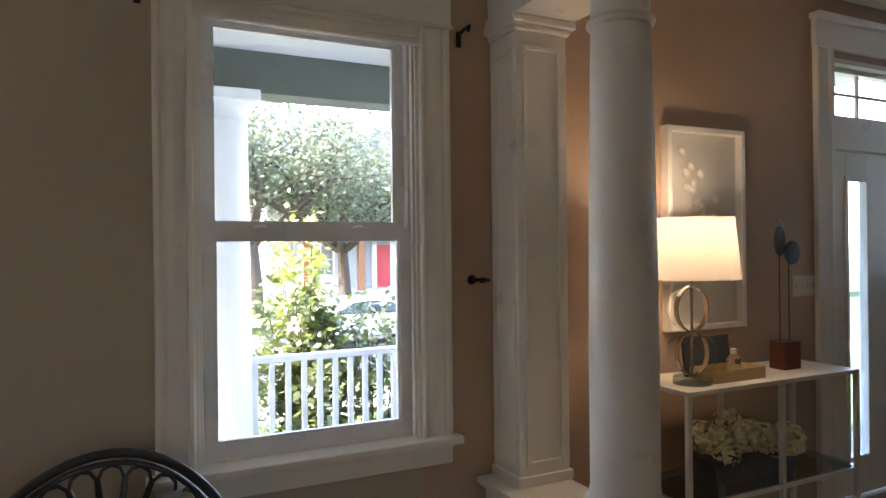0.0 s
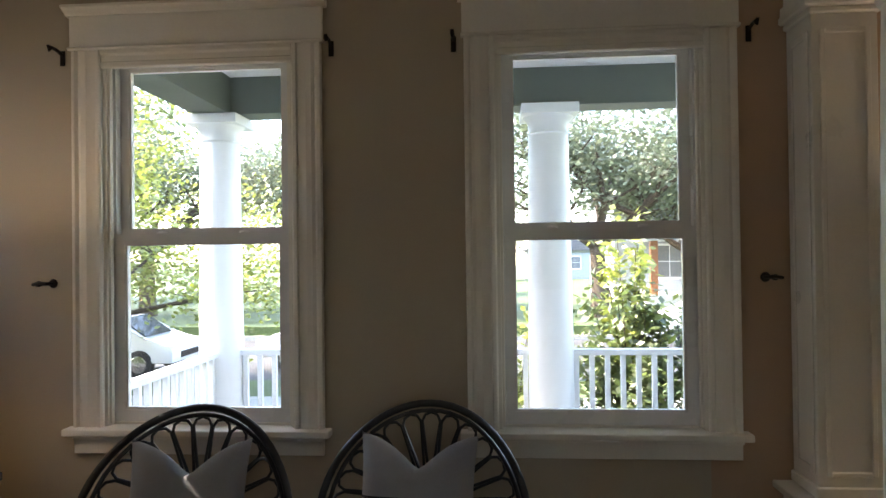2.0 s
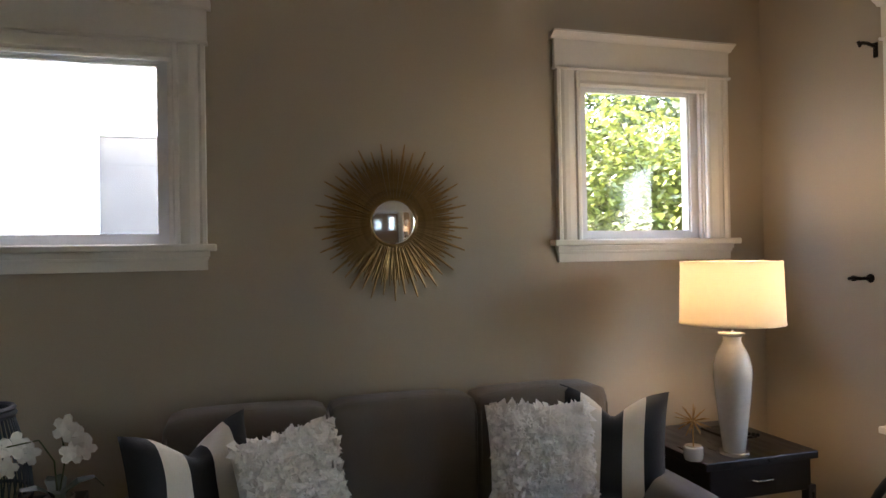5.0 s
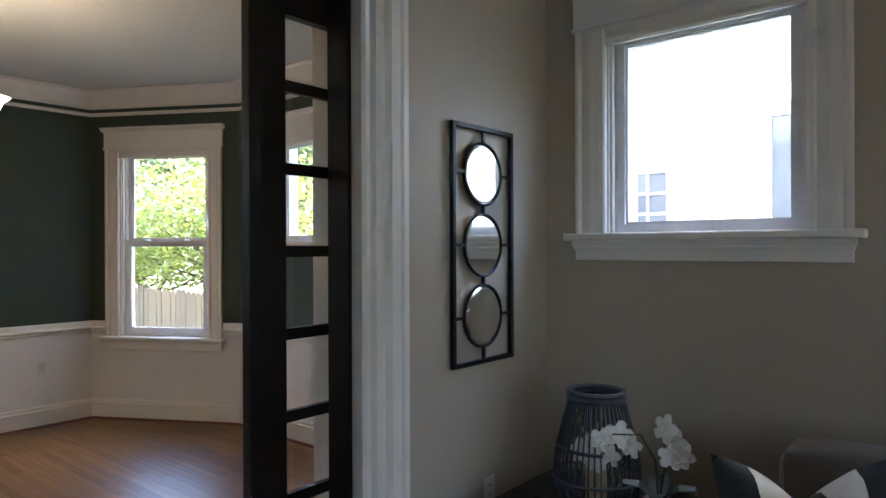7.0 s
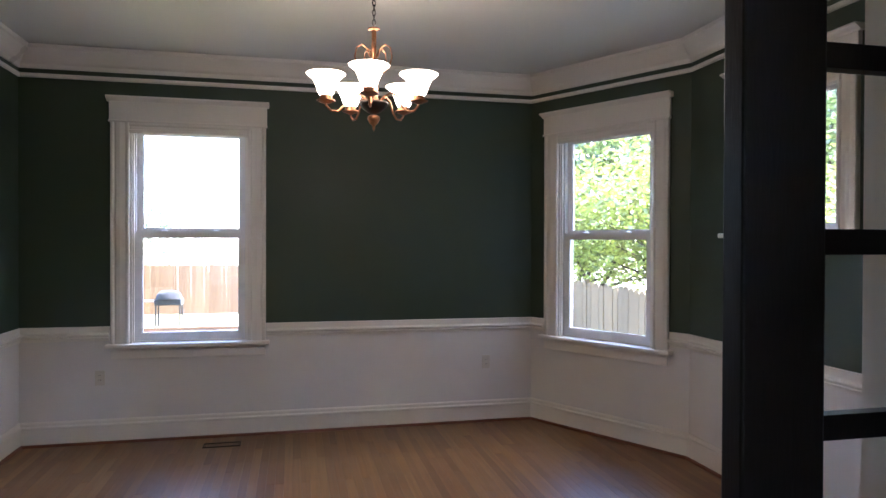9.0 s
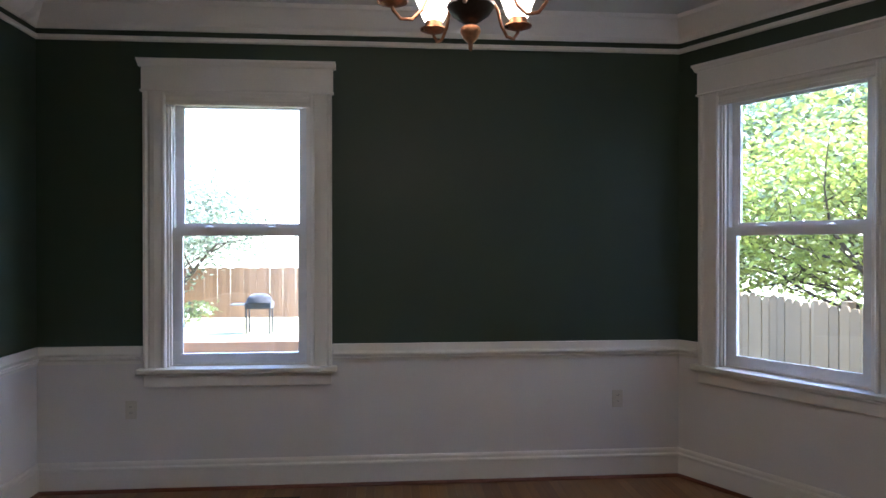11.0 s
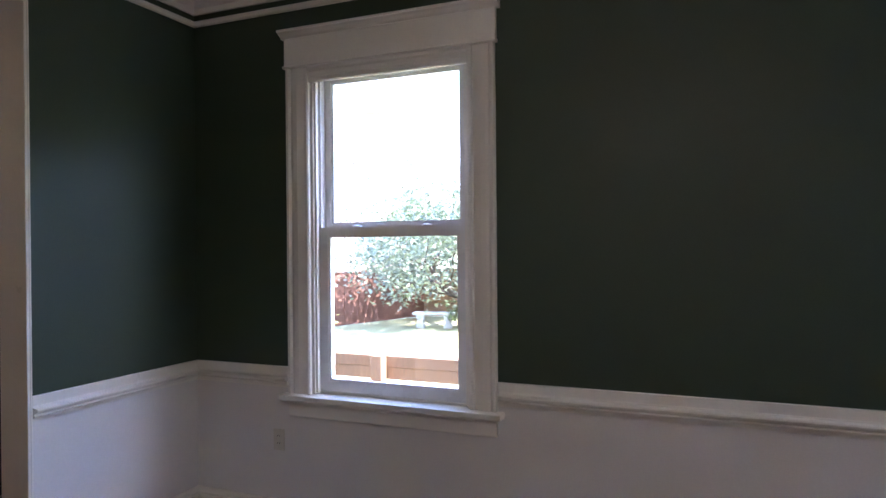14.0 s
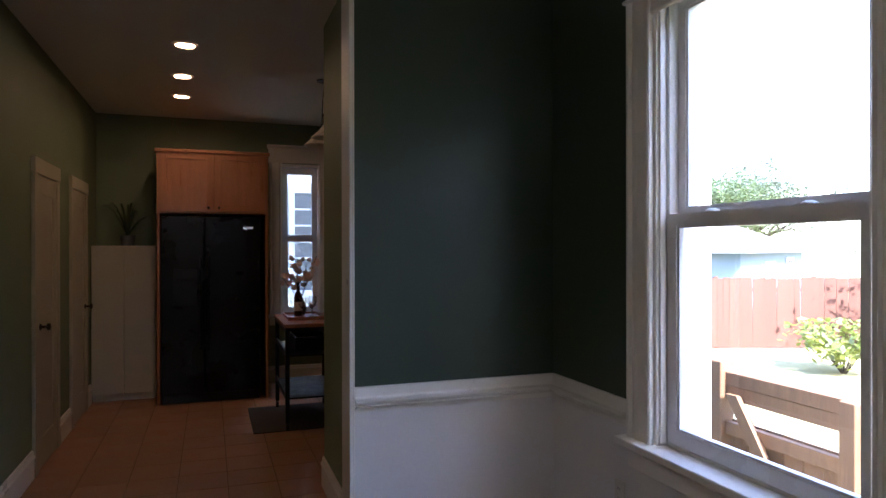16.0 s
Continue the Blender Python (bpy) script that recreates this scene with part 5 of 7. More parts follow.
for x, s in ((FL_X - 0.645, -1), (FL_X + 0.635, 1), (FR_X - 0.635, -1), (FR_X + 0.645, 1)):
    bracket(x, 2.515, s)
for x, s in ((FL_X - 0.70, -1), (FR_X + 0.70, 1)):
    b = thing("curtain_holdback", pose(x, YN, 1.445), "black iron curtain holdback with a round knob", "holdback", "curtain holdbacks")
    part("plate", lathe([(0, 0), (0.022, 0), (0.018, 0.008), (0, 0.010)], 16), M_BRONZE, b, at=pose(0, 0, 0, 90, 0, 0))
    part("stem", tube([(0, -0.006, 0), (s * 0.01, -0.05, 0.0), (s * 0.03, -0.095, 0.0), (-s * 0.02, -0.125, 0.006), (-s * 0.06, -0.13, 0.004)], 0.008, 8), M_BRONZE, b, smooth=True)
    part("knob", lathe([(0, -0.014), (0.010, -0.011), (0.015, 0), (0.010, 0.011), (0, 0.014)], 14), M_BRONZE, b, at=pose(0, -0.10, 0.002), smooth=True)

# outlet under the mirror frame
def outlet(name, at, label):
    o = thing(name, at, label, "outlet", "wall outlets")
    part("plate", box(-0.036, 0.036, -0.006, 0, -0.058, 0.058, 0.002, 1), M_PLATE, o)
    for z in (-0.02, 0.02):
        part("socket", lathe([(0, 0), (0.016, 0), (0.016, 0.002), (0, 0.002)], 16), M_PLATE, o, at=pose(0, -0.006, z, 90, 0, 0))
        for x in (-0.006, 0.006):
            part("slot", box(x - 0.0012, x + 0.0012, -0.0092, -0.0081, z - 0.002, z + 0.007), M_SLOT, o)


outlet("outlet", pose(-1.98, YP, 0.62, 0, 0, 180), "ivory duplex outlet on the greige wall")
outlet("outlet", pose(1.105, YS, 0.515, 0, 0, 180), "ivory duplex outlet on white wainscot")
outlet("outlet", pose(-2.05, YS, 0.53, 0, 0, 180), "ivory duplex outlet on white wainscot")

# ---- hall ----
tb = thing("console_table", pose(2.835, 3.33, 0), "white metal console table with glass shelves", "console table")
TX, TY, TT = 0.585, 0.19, 0.955
part("tabletop", box(-TX, TX, -TY, TY, TT - 0.022, TT, 0.002, 1), M_LACQUER, tb)
for x in (-TX + 0.012, 0.02, TX - 0.012):
    for y in (-TY + 0.012, TY - 0.012):
        part("leg", box(x - 0.012, x + 0.012, y - 0.012, y + 0.012, 0, TT - 0.023, 0.0015, 1), M_LACQUER, tb)
for z in (0.465, 0.12):
    for y in (-TY + 0.012, TY - 0.012):
        part("rail", box(-TX + 0.025, TX - 0.025, y - 0.010, y + 0.010, z - 0.022, z - 0.002), M_LACQUER, tb)
    for x in (-TX + 0.012, TX - 0.012):
        part("rail", box(x - 0.010, x + 0.010, -TY + 0.025, TY - 0.025, z - 0.022, z - 0.002), M_LACQUER, tb)
    gs = part("glass_shelf", box(-TX + 0.004, TX - 0.004, -TY + 0.004, TY - 0.004, z, z + 0.006), M_TABLEGLASS, tb)
    gs.visible_shadow = False
HX, HY = 2.416, 3.275
hl = thing("table_lamp", pose(HX, HY, TT), "table lamp with stacked metal rings and white drum shade, lit", "lamp")
part("base", lathe([(0, 0.0), (0.085, 0.0), (0.088, 0.006), (0.085, 0.028), (0.07, 0.032), (0, 0.032)], 36), M_TABLEGLASS, hl, "clear crystal disc base", smooth=True)
def band(rx, rz, cz, turn, thick=0.003, wide=0.012):
    pts = [Matrix.Rotation(turn, 4, "Z") @ Vector((rx * math.cos(i * math.pi / 20), 0, cz + rz * math.sin(i * math.pi / 20))) for i in range(40)]
    bm = bmesh.new()
    nrm = Matrix.Rotation(turn, 4, "Z") @ Vector((0, 1, 0))
    rings = []
    for i, p in enumerate(pts):
        out = (p - Vector((0, 0, cz))).normalized()
        rings.append([bm.verts.new(p + out * a + nrm * b) for a, b in ((thick, wide), (thick, -wide), (-thick, -wide), (-thick, wide))])
    for i in range(40):
        a, b = rings[i], rings[(i + 1) % 40]
        for j in range(4):
            bm.faces.new((a[j], a[(j + 1) % 4], b[(j + 1) % 4], b[j]))
    return bm
for cz in (0.138, 0.340):
    part("ring", band(0.080, 0.101, cz, -0.20, 0.003, 0.014), M_CHROME, hl)
    part("wire_ring", band(0.113, 0.098, cz, -0.9, 0.0008, 0.0008), M_CHROME, hl)
part("stem", lathe([(0, 0.03), (0.007, 0.03), (0.007, 0.60), (0, 0.60)], 12), M_CHROME, hl)
part("shade", lathe([(0.213, 0.478), (0.186, 0.756), (0.183, 0.756), (0.210, 0.478), (0.213, 0.478)], 56), M_SHADEW, hl, "white fabric drum shade", smooth=True)
part("bulb", lathe([(0, 0.60), (0.014, 0.60), (0.030, 0.64), (0.026, 0.67), (0, 0.68)], 16), M_BULB, hl, smooth=True)
bulb_light("hall_lamp_light", HX, HY, TT + 0.70, W_HALL, (1.0, 0.84, 0.64))

art = thing("framed_art", pose(2.848, YN, 1.675), "white shadow-box frame with raised white paper flowers", "picture")
part("frame", boxes([(-0.278, -0.250, -0.055, 0, -0.53, 0.53), (0.250, 0.278, -0.055, 0, -0.53, 0.53), (-0.250, 0.250, -0.055, 0, 0.502, 0.53), (-0.250, 0.250, -0.055, 0, -0.53, -0.502)], 0.002), M_WHITE, art)
part("backing", box(-0.250, 0.250, -0.012, -0.002, -0.502, 0.502), M_CEIL, art)
rng = random.Random(21)
for i in range(22):
    t = i / 21
    cx = -0.14 + 0.22 * t + rng.uniform(-0.07, 0.07) * (0.4 + t)
    cz = 0.36 - 0.42 * t + rng.uniform(-0.09, 0.09)
    s = rng.uniform(0.022, 0.038)
    bm = bmesh.new()
    for k in range(9):
        a = 2 * math.pi * k / 9
        d, e = Vector((math.cos(a), 0, math.sin(a))), Vector((-math.sin(a), 0, math.cos(a)))
        c = Vector((cx, -0.013, cz))
        bm.faces.new([bm.verts.new(c + q) for q in (Vector((0, 0, 0)), d * s * 0.6 + e * s * 0.22 + Vector((0, -0.010, 0)), d * s + Vector((0, -0.016, 0)), d * s * 0.6 - e * s * 0.22 + Vector((0, -0.010, 0)))])
    part("paper_flower", bm, M_WHITE, art)
ag = part("glass", box(-0.250, 0.250, -0.049, -0.046, -0.502, 0.502), M_GLASS, art)
ag.visible_shadow = False

bx = thing("gift_box", pose(2.66, 3.31, TT), "open gold paper gift box with a dark lid behind", "box")
part("tray", boxes([(-0.16, 0.16, -0.10, 0.06, 0, 0.006), (-0.16, -0.154, -0.10, 0.06, 0.006, 0.055), (0.154, 0.16, -0.10, 0.06, 0.006, 0.055), (-0.154, 0.154, -0.10, -0.094, 0.006, 0.055), (-0.154, 0.154, 0.054, 0.06, 0.006, 0.055)]), M_CARDBOARD, bx)
part("lid", box(-0.155, 0.155, 0.085, 0.10, 0.0, 0.20, 0.002, 1), M_INK, bx, "black-lined upright lid", at=pose(0, 0, 0, -8, 0, 0))
bot = thing("small_bottle", pose(2.70, 3.29, TT + 0.0065), "small clear glass bottle in the gift box", "bottle")
part("body", lathe([(0, 0), (0.030, 0), (0.032, 0.005), (0.032, 0.085), (0.014, 0.105), (0, 0.105)], 24), M_CRYSTAL, bot, smooth=True)
part("cap", lathe([(0, 0.105), (0.014, 0.105), (0.014, 0.13), (0, 0.13)], 16), M_PLATE, bot)
sc = thing("agate_sculpture", pose(3.115, 3.33, TT), "two agate slices on thin rods in a red-brown block", "sculpture")
part("block", box(-0.062, 0.062, -0.045, 0.045, 0, 0.14, 0.003, 1), M_REDWOOD, sc)
for x, top, rx, rz, mt in ((-0.035, 0.62, 0.036, 0.075, M_FEATHER), (0.035, 0.56, 0.052, 0.060, M_FEATHER)):
    part("rod", tube([(x, 0, 0.14), (x, 0, top)], 0.0035, 6), M_REDWOOD, sc)
    part("slice", lathe([(0, -0.008), (1.0, -0.006), (1.04, 0), (1.0, 0.006), (0, 0.008)], 28), mt, sc, at=Matrix.Translation((x, -0.004 if x < 0 else -0.02, top + 0.03)) @ Matrix.Diagonal((rx, 1, rz, 1)) @ pose(0, 0, 0, 90, 0, 0))
part("crystal_tip", lathe([(0, -0.006), (0.030, -0.004), (0.032, 0), (0.030, 0.004), (0, 0.006)], 20), M_CRYSTAL, sc, "clear crystal slice", at=Matrix.Translation((-0.035, -0.004, 0.735)) @ pose(0, 0, 0, 90, 0, 0))
sw = thing("light_switch", pose(3.665, YN, 1.345), "ivory four-gang light switch plate", "switch")
part("plate", box(-0.095, 0.095, -0.006, 0, -0.060, 0.060, 0.002, 1), M_PLATE, sw)
for x in (-0.069, -0.023, 0.023, 0.069):
    part("toggle", box(x - 0.005, x + 0.005, -0.016, -0.006, -0.010, 0.012, 0.001, 1), M_PLATE, sw)
hyd = thing("hydrangea_planter", pose(2.80, 3.33, 0.4715), "cream hydrangeas in a long galvanised zinc planter", "flower box")
part("planter", prism([(-0.27, 0), (0.27, 0), (0.29, 0.115), (-0.29, 0.115)], -0.09, 0.09, None, pose(0, 0, 0, 90, 0, 0)), M_ZINC, hyd)
rng = random.Random(5)
for i in range(13):
    bx0 = -0.27 + 0.045 * i
    c = Vector((bx0, rng.uniform(-0.10, 0.05), 0.185 + rng.uniform(-0.04, 0.055)))
    bm = bmesh.new()
    for _ in range(150):
        d = Vector((rng.gauss(0, 1), rng.gauss(0, 1), rng.gauss(0, 1))).normalized()
        p = c + d * 0.072 * rng.uniform(0.85, 1.08)
        a = d.cross(Vector((0.2, 0.4, 0.9))).normalized()
        b = d.cross(a)
        s = rng.uniform(0.010, 0.016)
        bm.faces.new([bm.verts.new(p + q) for q in (a * s, b * s + d * 0.004, -a * s, -b * s + d * 0.004)])
    part("bloom", bm, M_CREAMPETAL, hyd)

# ---- dining room ----
CHX, CHY = -0.772, -3.235
chn = thing("chandelier", pose(CHX, CHY, H - 0.045), "five-arm copper chandelier with frosted bell shades, lit", "chandelier")
M_SHADEG = glow("lit_frosted_glass", (1.0, 0.80, 0.55), W_SHADE)
part("canopy", lathe([(0, 0.045), (0.062, 0.044), (0.060, 0.033), (0.045, 0.021), (0.015, 0.013), (0, 0.011)], 28), M_COPPER, chn, smooth=True)
for i in range(15):
    zc = 0.001 - 0.0245 * i
    t = math.pi / 2 * (i % 2)
    part("chain_link", tube([(0.008 * math.cos(a) * math.cos(t), 0.008 * math.cos(a) * math.sin(t), zc + 0.0165 * math.sin(a)) for a in [k * math.pi / 6 for k in range(12)]], 0.0022, 5, closed=True), M_BRONZE, chn)
part("stem", lathe([(0, -0.36), (0.006, -0.362), (0.030, -0.372), (0.030, -0.378), (0.012, -0.384), (0.013, -0.52), (0.016, -0.60), (0.022, -0.64), (0.020, -0.70), (0.026, -0.74), (0.022, -0.755), (0, -0.757)], 20), M_COPPER, chn, smooth=True)
part("bowl", lathe([(0, -0.740), (0.072, -0.744), (0.074, -0.752), (0.058, -0.775), (0.030, -0.795), (0.016, -0.802), (0, -0.803)], 28), M_BRONZE, chn, smooth=True)
part("finial", lathe([(0, -0.80), (0.016, -0.806), (0.030, -0.815), (0.032, -0.828), (0.022, -0.848), (0.008, -0.862), (0.006, -0.88), (0, -0.888)], 20), M_COPPER, chn, smooth=True)
for k in range(5):
    a = radians(78 + 72 * k)
    ca, sa = math.cos(a), math.sin(a)
    P = lambda r, z: (r * ca, r * sa, z)
    part("arm", tube([P(0.03, -0.755), P(0.06, -0.715), P(0.095, -0.700), P(0.130, -0.722), P(0.150, -0.770), P(0.180, -0.800), P(0.215, -0.800), P(0.238, -0.775), P(0.240, -0.763)], 0.0055, 7), M_COPPER, chn, smooth=True)
    part("scroll", tube([P(0.018, -0.60), P(0.050, -0.595), P(0.085, -0.565), P(0.098, -0.52), P(0.088, -0.475), P(0.062, -0.458), P(0.036, -0.475), P(0.020, -0.515)], 0.0045, 6), M_COPPER, chn, smooth=True)
    part("drip_cup", lathe([(0, -0.748), (0.012, -0.748), (0.046, -0.735), (0.046, -0.731), (0.030, -0.728), (0.030, -0.705), (0, -0.705)], 20), M_COPPER, chn, at=pose(0.24 * ca, 0.24 * sa, -0.018), smooth=True)
    part("shade", lathe([(0.029, -0.710), (0.040, -0.690), (0.050, -0.660), (0.064, -0.628), (0.092, -0.606), (0.096, -0.602), (0.092, -0.602), (0.060, -0.626), (0.046, -0.660), (0.036, -0.690), (0.027, -0.706)], 32), M_SHADEG, chn, "glowing frosted bell shade", at=pose(0.24 * ca, 0.24 * sa, -0.018), smooth=True)

vent = thing("floor_register", pose(0.165, -5.30, 0.0), "dark brown slotted floor heat register", "vent")
part("frame", boxes([(-0.14, 0.14, -0.055, -0.045, 0, 0.006), (-0.14, 0.14, 0.045, 0.055, 0, 0.006), (-0.14, -0.13, -0.045, 0.045, 0, 0.006), (0.13, 0.14, -0.045, 0.045, 0, 0.006)]), M_VENT, vent)
for i in range(14):
    x = -0.12 + i * 0.0185
    part("slat", box(x - 0.003, x + 0.003, -0.045, 0.045, 0.0005, 0.005), M_VENT, vent)

# ---- kitchen ----
def shaker(x0, x1, z0, z1, y, mat, parent, name="door", knob=None):
    """A framed cabinet door facing -x at x = y."""
    d = part(name, boxes([(y - 0.02, y, x0, x0 + 0.06, z0, z1), (y - 0.02, y, x1 - 0.06, x1, z0, z1), (y - 0.02, y, x0 + 0.06, x1 - 0.06, z0, z0 + 0.06), (y - 0.02, y, x0 + 0.06, x1 - 0.06, z1 - 0.06, z1), (y - 0.010, y, x0 + 0.06, x1 - 0.06, z0 + 0.06, z1 - 0.06)], 0.0015), mat, parent)
    if knob:
        part("knob", lathe([(0, 0), (0.006, 0), (0.006, 0.012), (0.013, 0.018), (0.010, 0.026), (0, 0.028)], 12), M_BRONZE, d, at=pose(y - 0.02, knob[0], knob[1], 0, -90, 0))
    return d


fr = thing("refrigerator", pose(5.745, -3.95, 0), "black side-by-side refrigerator with water dispenser", "refrigerator")
part("body", box(0.07, 0.76, -0.468, 0.468, 0.03, 1.86, 0.006, 2), M_FRIDGE, fr)
for y0, y1, nm in ((-0.47, 0.062, "fridge_door"), (0.068, 0.47, "freezer_door")):
    dr = part(nm, box(0.0, 0.066, y0, y1, 0.10, 1.862, 0.012, 3), M_FRIDGE, fr)
    hy = 0.028 if nm == "fridge_door" else 0.102
    part("handle", tube([(-0.002, hy, 0.55), (-0.04, hy, 0.58), (-0.045, hy, 1.0), (-0.04, hy, 1.45), (-0.002, hy, 1.48)], 0.012, 8), M_FRIDGE, dr, smooth=True)
part("dispenser", boxes([(-0.012, 0.0, 0.14, 0.36, 0.98, 1.34), (-0.018, -0.012, 0.15, 0.35, 1.24, 1.33)], 0.003), M_BLACK, fr)
part("kick_plate", box(0.03, 0.07, -0.46, 0.46, 0.01, 0.10), M_BLACK, fr)
part("badge", box(-0.003, 0.0, -0.40, -0.30, 1.74, 1.765), M_CHROME, fr, "small silver maker's badge")

oc = thing("wall_cabinet", pose(5.77, -3.97, 1.89), "honey maple cabinet over the refrigerator", "cabinet")
part("body", box(0.0, 0.77, -0.53, 0.53, 0.0, 0.63, 0.002, 1), M_MAPLE, oc)
for y0, y1, k in ((-0.50, -0.006, -0.05), (0.006, 0.50, 0.05)):
    shaker(y0, y1, 0.02, 0.60, -0.001, M_MAPLE, oc, "door", (k, 0.06))
part("crown", box(-0.035, 0.77, -0.545, 0.545, 0.60, 0.635, 0.004, 1), M_MAPLE, oc)
for y in (-0.505, 0.53):
    part("side_panel", box(0.03, 0.77, y - 0.025, y, -1.889, -0.001), M_MAPLE, oc)
pn = thing("pantry_cabinet", pose(6.15, -3.10, 0), "almond painted two-door pantry cabinet", "cabinet")
part("body", box(0.0, 0.39, -0.31, 0.29, 0.05, 1.575, 0.002, 1), M_ALMOND, pn)
for y0, y1 in ((-0.305, -0.012), (-0.006, 0.285)):
    part("door", box(-0.02, -0.001, y0, y1, 0.07, 1.565, 0.003, 1), M_ALMOND, pn)
part("plinth", box(0.02, 0.39, -0.30, 0.28, 0.0, 0.05), M_ALMOND, pn)
pl = thing("potted_plant", pose(6.34, -3.12, 1.575), "spiky green plant in a grey clay pot", "plant")
part("pot", lathe([(0, 0), (0.06, 0), (0.075, 0.10), (0.07, 0.105), (0, 0.10)], 20), M_ZINC, pl, smooth=True)
rng = random.Random(4)
for i in range(16):
    a = i * 2.4
    up = rng.uniform(0.15, 0.38)
    out = rng.uniform(0.12, 0.30)
    d = Vector((math.cos(a), math.sin(a), 0))
    e = Vector((-d.y, d.x, 0))
    bm = bmesh.new()
    rows = []
    for j in range(5):
        t = j / 4
        c = d * out * t + Vector((0, 0, 0.1 + up * math.sin(t * 1.9)))
        wd = 0.016 * (1 - t) ** 0.6
        rows.append((bm.verts.new(c + e * wd), bm.verts.new(c - e * wd)))
    for p, q in zip(rows, rows[1:]):
        bm.faces.new((p[0], p[1], q[1], q[0]))
    part("leaf", bm, M_LEAFPOT, pl)

cart = thing("kitchen_cart", pose(4.87, -4.77, 0), "black metal kitchen cart with a wooden top and wheels", "cart")
CXH, CYH = 0.46, 0.245
part("top", box(-CXH - 0.01, CXH + 0.01, -CYH - 0.01, CYH + 0.01, 0.875, 0.905, 0.003, 1), M_OAKRED, cart, "reddish butcher-block top")
part("apron", boxes([(-CXH, CXH, CYH - 0.025, CYH, 0.84, 0.874), (-CXH, CXH, -CYH, -CYH + 0.025, 0.84, 0.874), (-CXH, -CXH + 0.025, -CYH + 0.025, CYH - 0.025, 0.84, 0.874), (CXH - 0.025, CXH, -CYH + 0.025, CYH - 0.025, 0.84, 0.874)]), M_BLACK, cart)
for x in (-CXH + 0.02, CXH - 0.02):
    for y in (-CYH + 0.02, CYH - 0.02):
        lg = part("leg", box(x - 0.018, x + 0.018, y - 0.018, y + 0.018, 0.07, 0.874, 0.003, 1), M_BLACK, cart)
        part("caster", lathe([(0, -0.012), (0.028, -0.012), (0.032, 0), (0.028, 0.012), (0, 0.012)], 16), M_TYRE, lg, at=pose(x, y, 0.034, 90, 0, 0))
for z in (0.63, 0.27):
    part("shelf", boxes([(-CXH + 0.003, CXH - 0.003, -CYH + 0.003, CYH - 0.003, z, z + 0.015), (-CXH + 0.04, CXH - 0.04, CYH - 0.02, CYH - 0.003, z + 0.015, z + 0.05)]), M_BLACK, cart)
solid("crate", boxes([(-0.28, 0.28, -0.15, 0.15, 0, 0.012), (-0.28, -0.265, -0.15, 0.15, 0.012, 0.12), (0.265, 0.28, -0.15, 0.15, 0.012, 0.12), (-0.265, 0.265, -0.15, -0.135, 0.012, 0.12), (-0.265, 0.265, 0.135, 0.15, 0.012, 0.12)]), M_BLACK, "low dark crate on the cart shelf", "crate", at=pose(4.87, -4.78, 0.6455))
sv = thing("serving_tray", pose(4.92, -4.74, 0.9055), "reddish wooden serving tray with raised rim", "tray")
part("board", box(-0.24, 0.24, -0.16, 0.16, 0, 0.012, 0.003, 1), M_OAKRED, sv)
part("rim", boxes([(-0.24, 0.24, -0.16, -0.148, 0.0125, 0.03), (-0.24, 0.24, 0.148, 0.16, 0.0125, 0.03), (-0.24, -0.228, -0.148, 0.148, 0.0125, 0.03), (0.228, 0.24, -0.148, 0.148, 0.0125, 0.03)]), M_OAKRED, sv)
TRZ = 0.918
wb = thing("wine_bottle", pose(4.95, -4.70, TRZ), "dark red wine bottle with a pale label", "bottle")
part("glass", lathe([(0, 0), (0.036, 0), (0.038, 0.006), (0.038, 0.17), (0.030, 0.205), (0.014, 0.235), (0.013, 0.30), (0.015, 0.302), (0.015, 0.312), (0, 0.312)], 24), M_BOTTLE, wb, smooth=True)
part("label", lathe([(0.0385, 0.05), (0.039, 0.05), (0.039, 0.13), (0.0385, 0.13)], 24), M_CREAM, wb)
def wine_glass(at):
    g = thing("wine_glass", at, "clear stemmed wine glass on the tray", "glass", "wine glasses")
    part("foot", lathe([(0, 0), (0.032, 0), (0.030, 0.004), (0.005, 0.008), (0.004, 0.08), (0, 0.08)], 20), M_CRYSTAL, g, smooth=True)
    part("bowl", lathe([(0.004, 0.08), (0.026, 0.10), (0.038, 0.14), (0.034, 0.19), (0.032, 0.19), (0.036, 0.14), (0.024, 0.103), (0, 0.083)], 24), M_CRYSTAL, g, smooth=True)
    return g
for x, y in ((4.82, -4.72), (4.78, -4.80), (4.86, -4.82)):
    wine_glass(pose(x, y, TRZ))
vs = thing("flower_vase", pose(5.08, -4.74, TRZ), "dark vase of pink blossom branches on the tray", "vase")
part("vase", lathe([(0, 0), (0.04, 0), (0.055, 0.05), (0.05, 0.10), (0.03, 0.14), (0.034, 0.155), (0, 0.15)], 20), M_FEATHER, vs, smooth=True)
rng = random.Random(9)
for i in range(7):
    tip = Vector((rng.uniform(-0.22, 0.10), rng.uniform(-0.18, 0.16), rng.uniform(0.32, 0.56)))
    part("branch", tube([(0, 0, 0.12), tip * 0.6 + Vector((0, 0, 0.05)), tip], 0.003, 5), M_BARK, vs)
    for j in range(6):
        flower(vs, tip * rng.uniform(0.6, 1.02) + Vector((rng.uniform(-0.04, 0.04), rng.uniform(-0.04, 0.04), 0.03)), Vector((-1, rng.uniform(-0.5, 0.8), rng.uniform(-0.3, 0.6))).normalized(), rng.uniform(0.024, 0.036), rng, M_PINKPETAL)
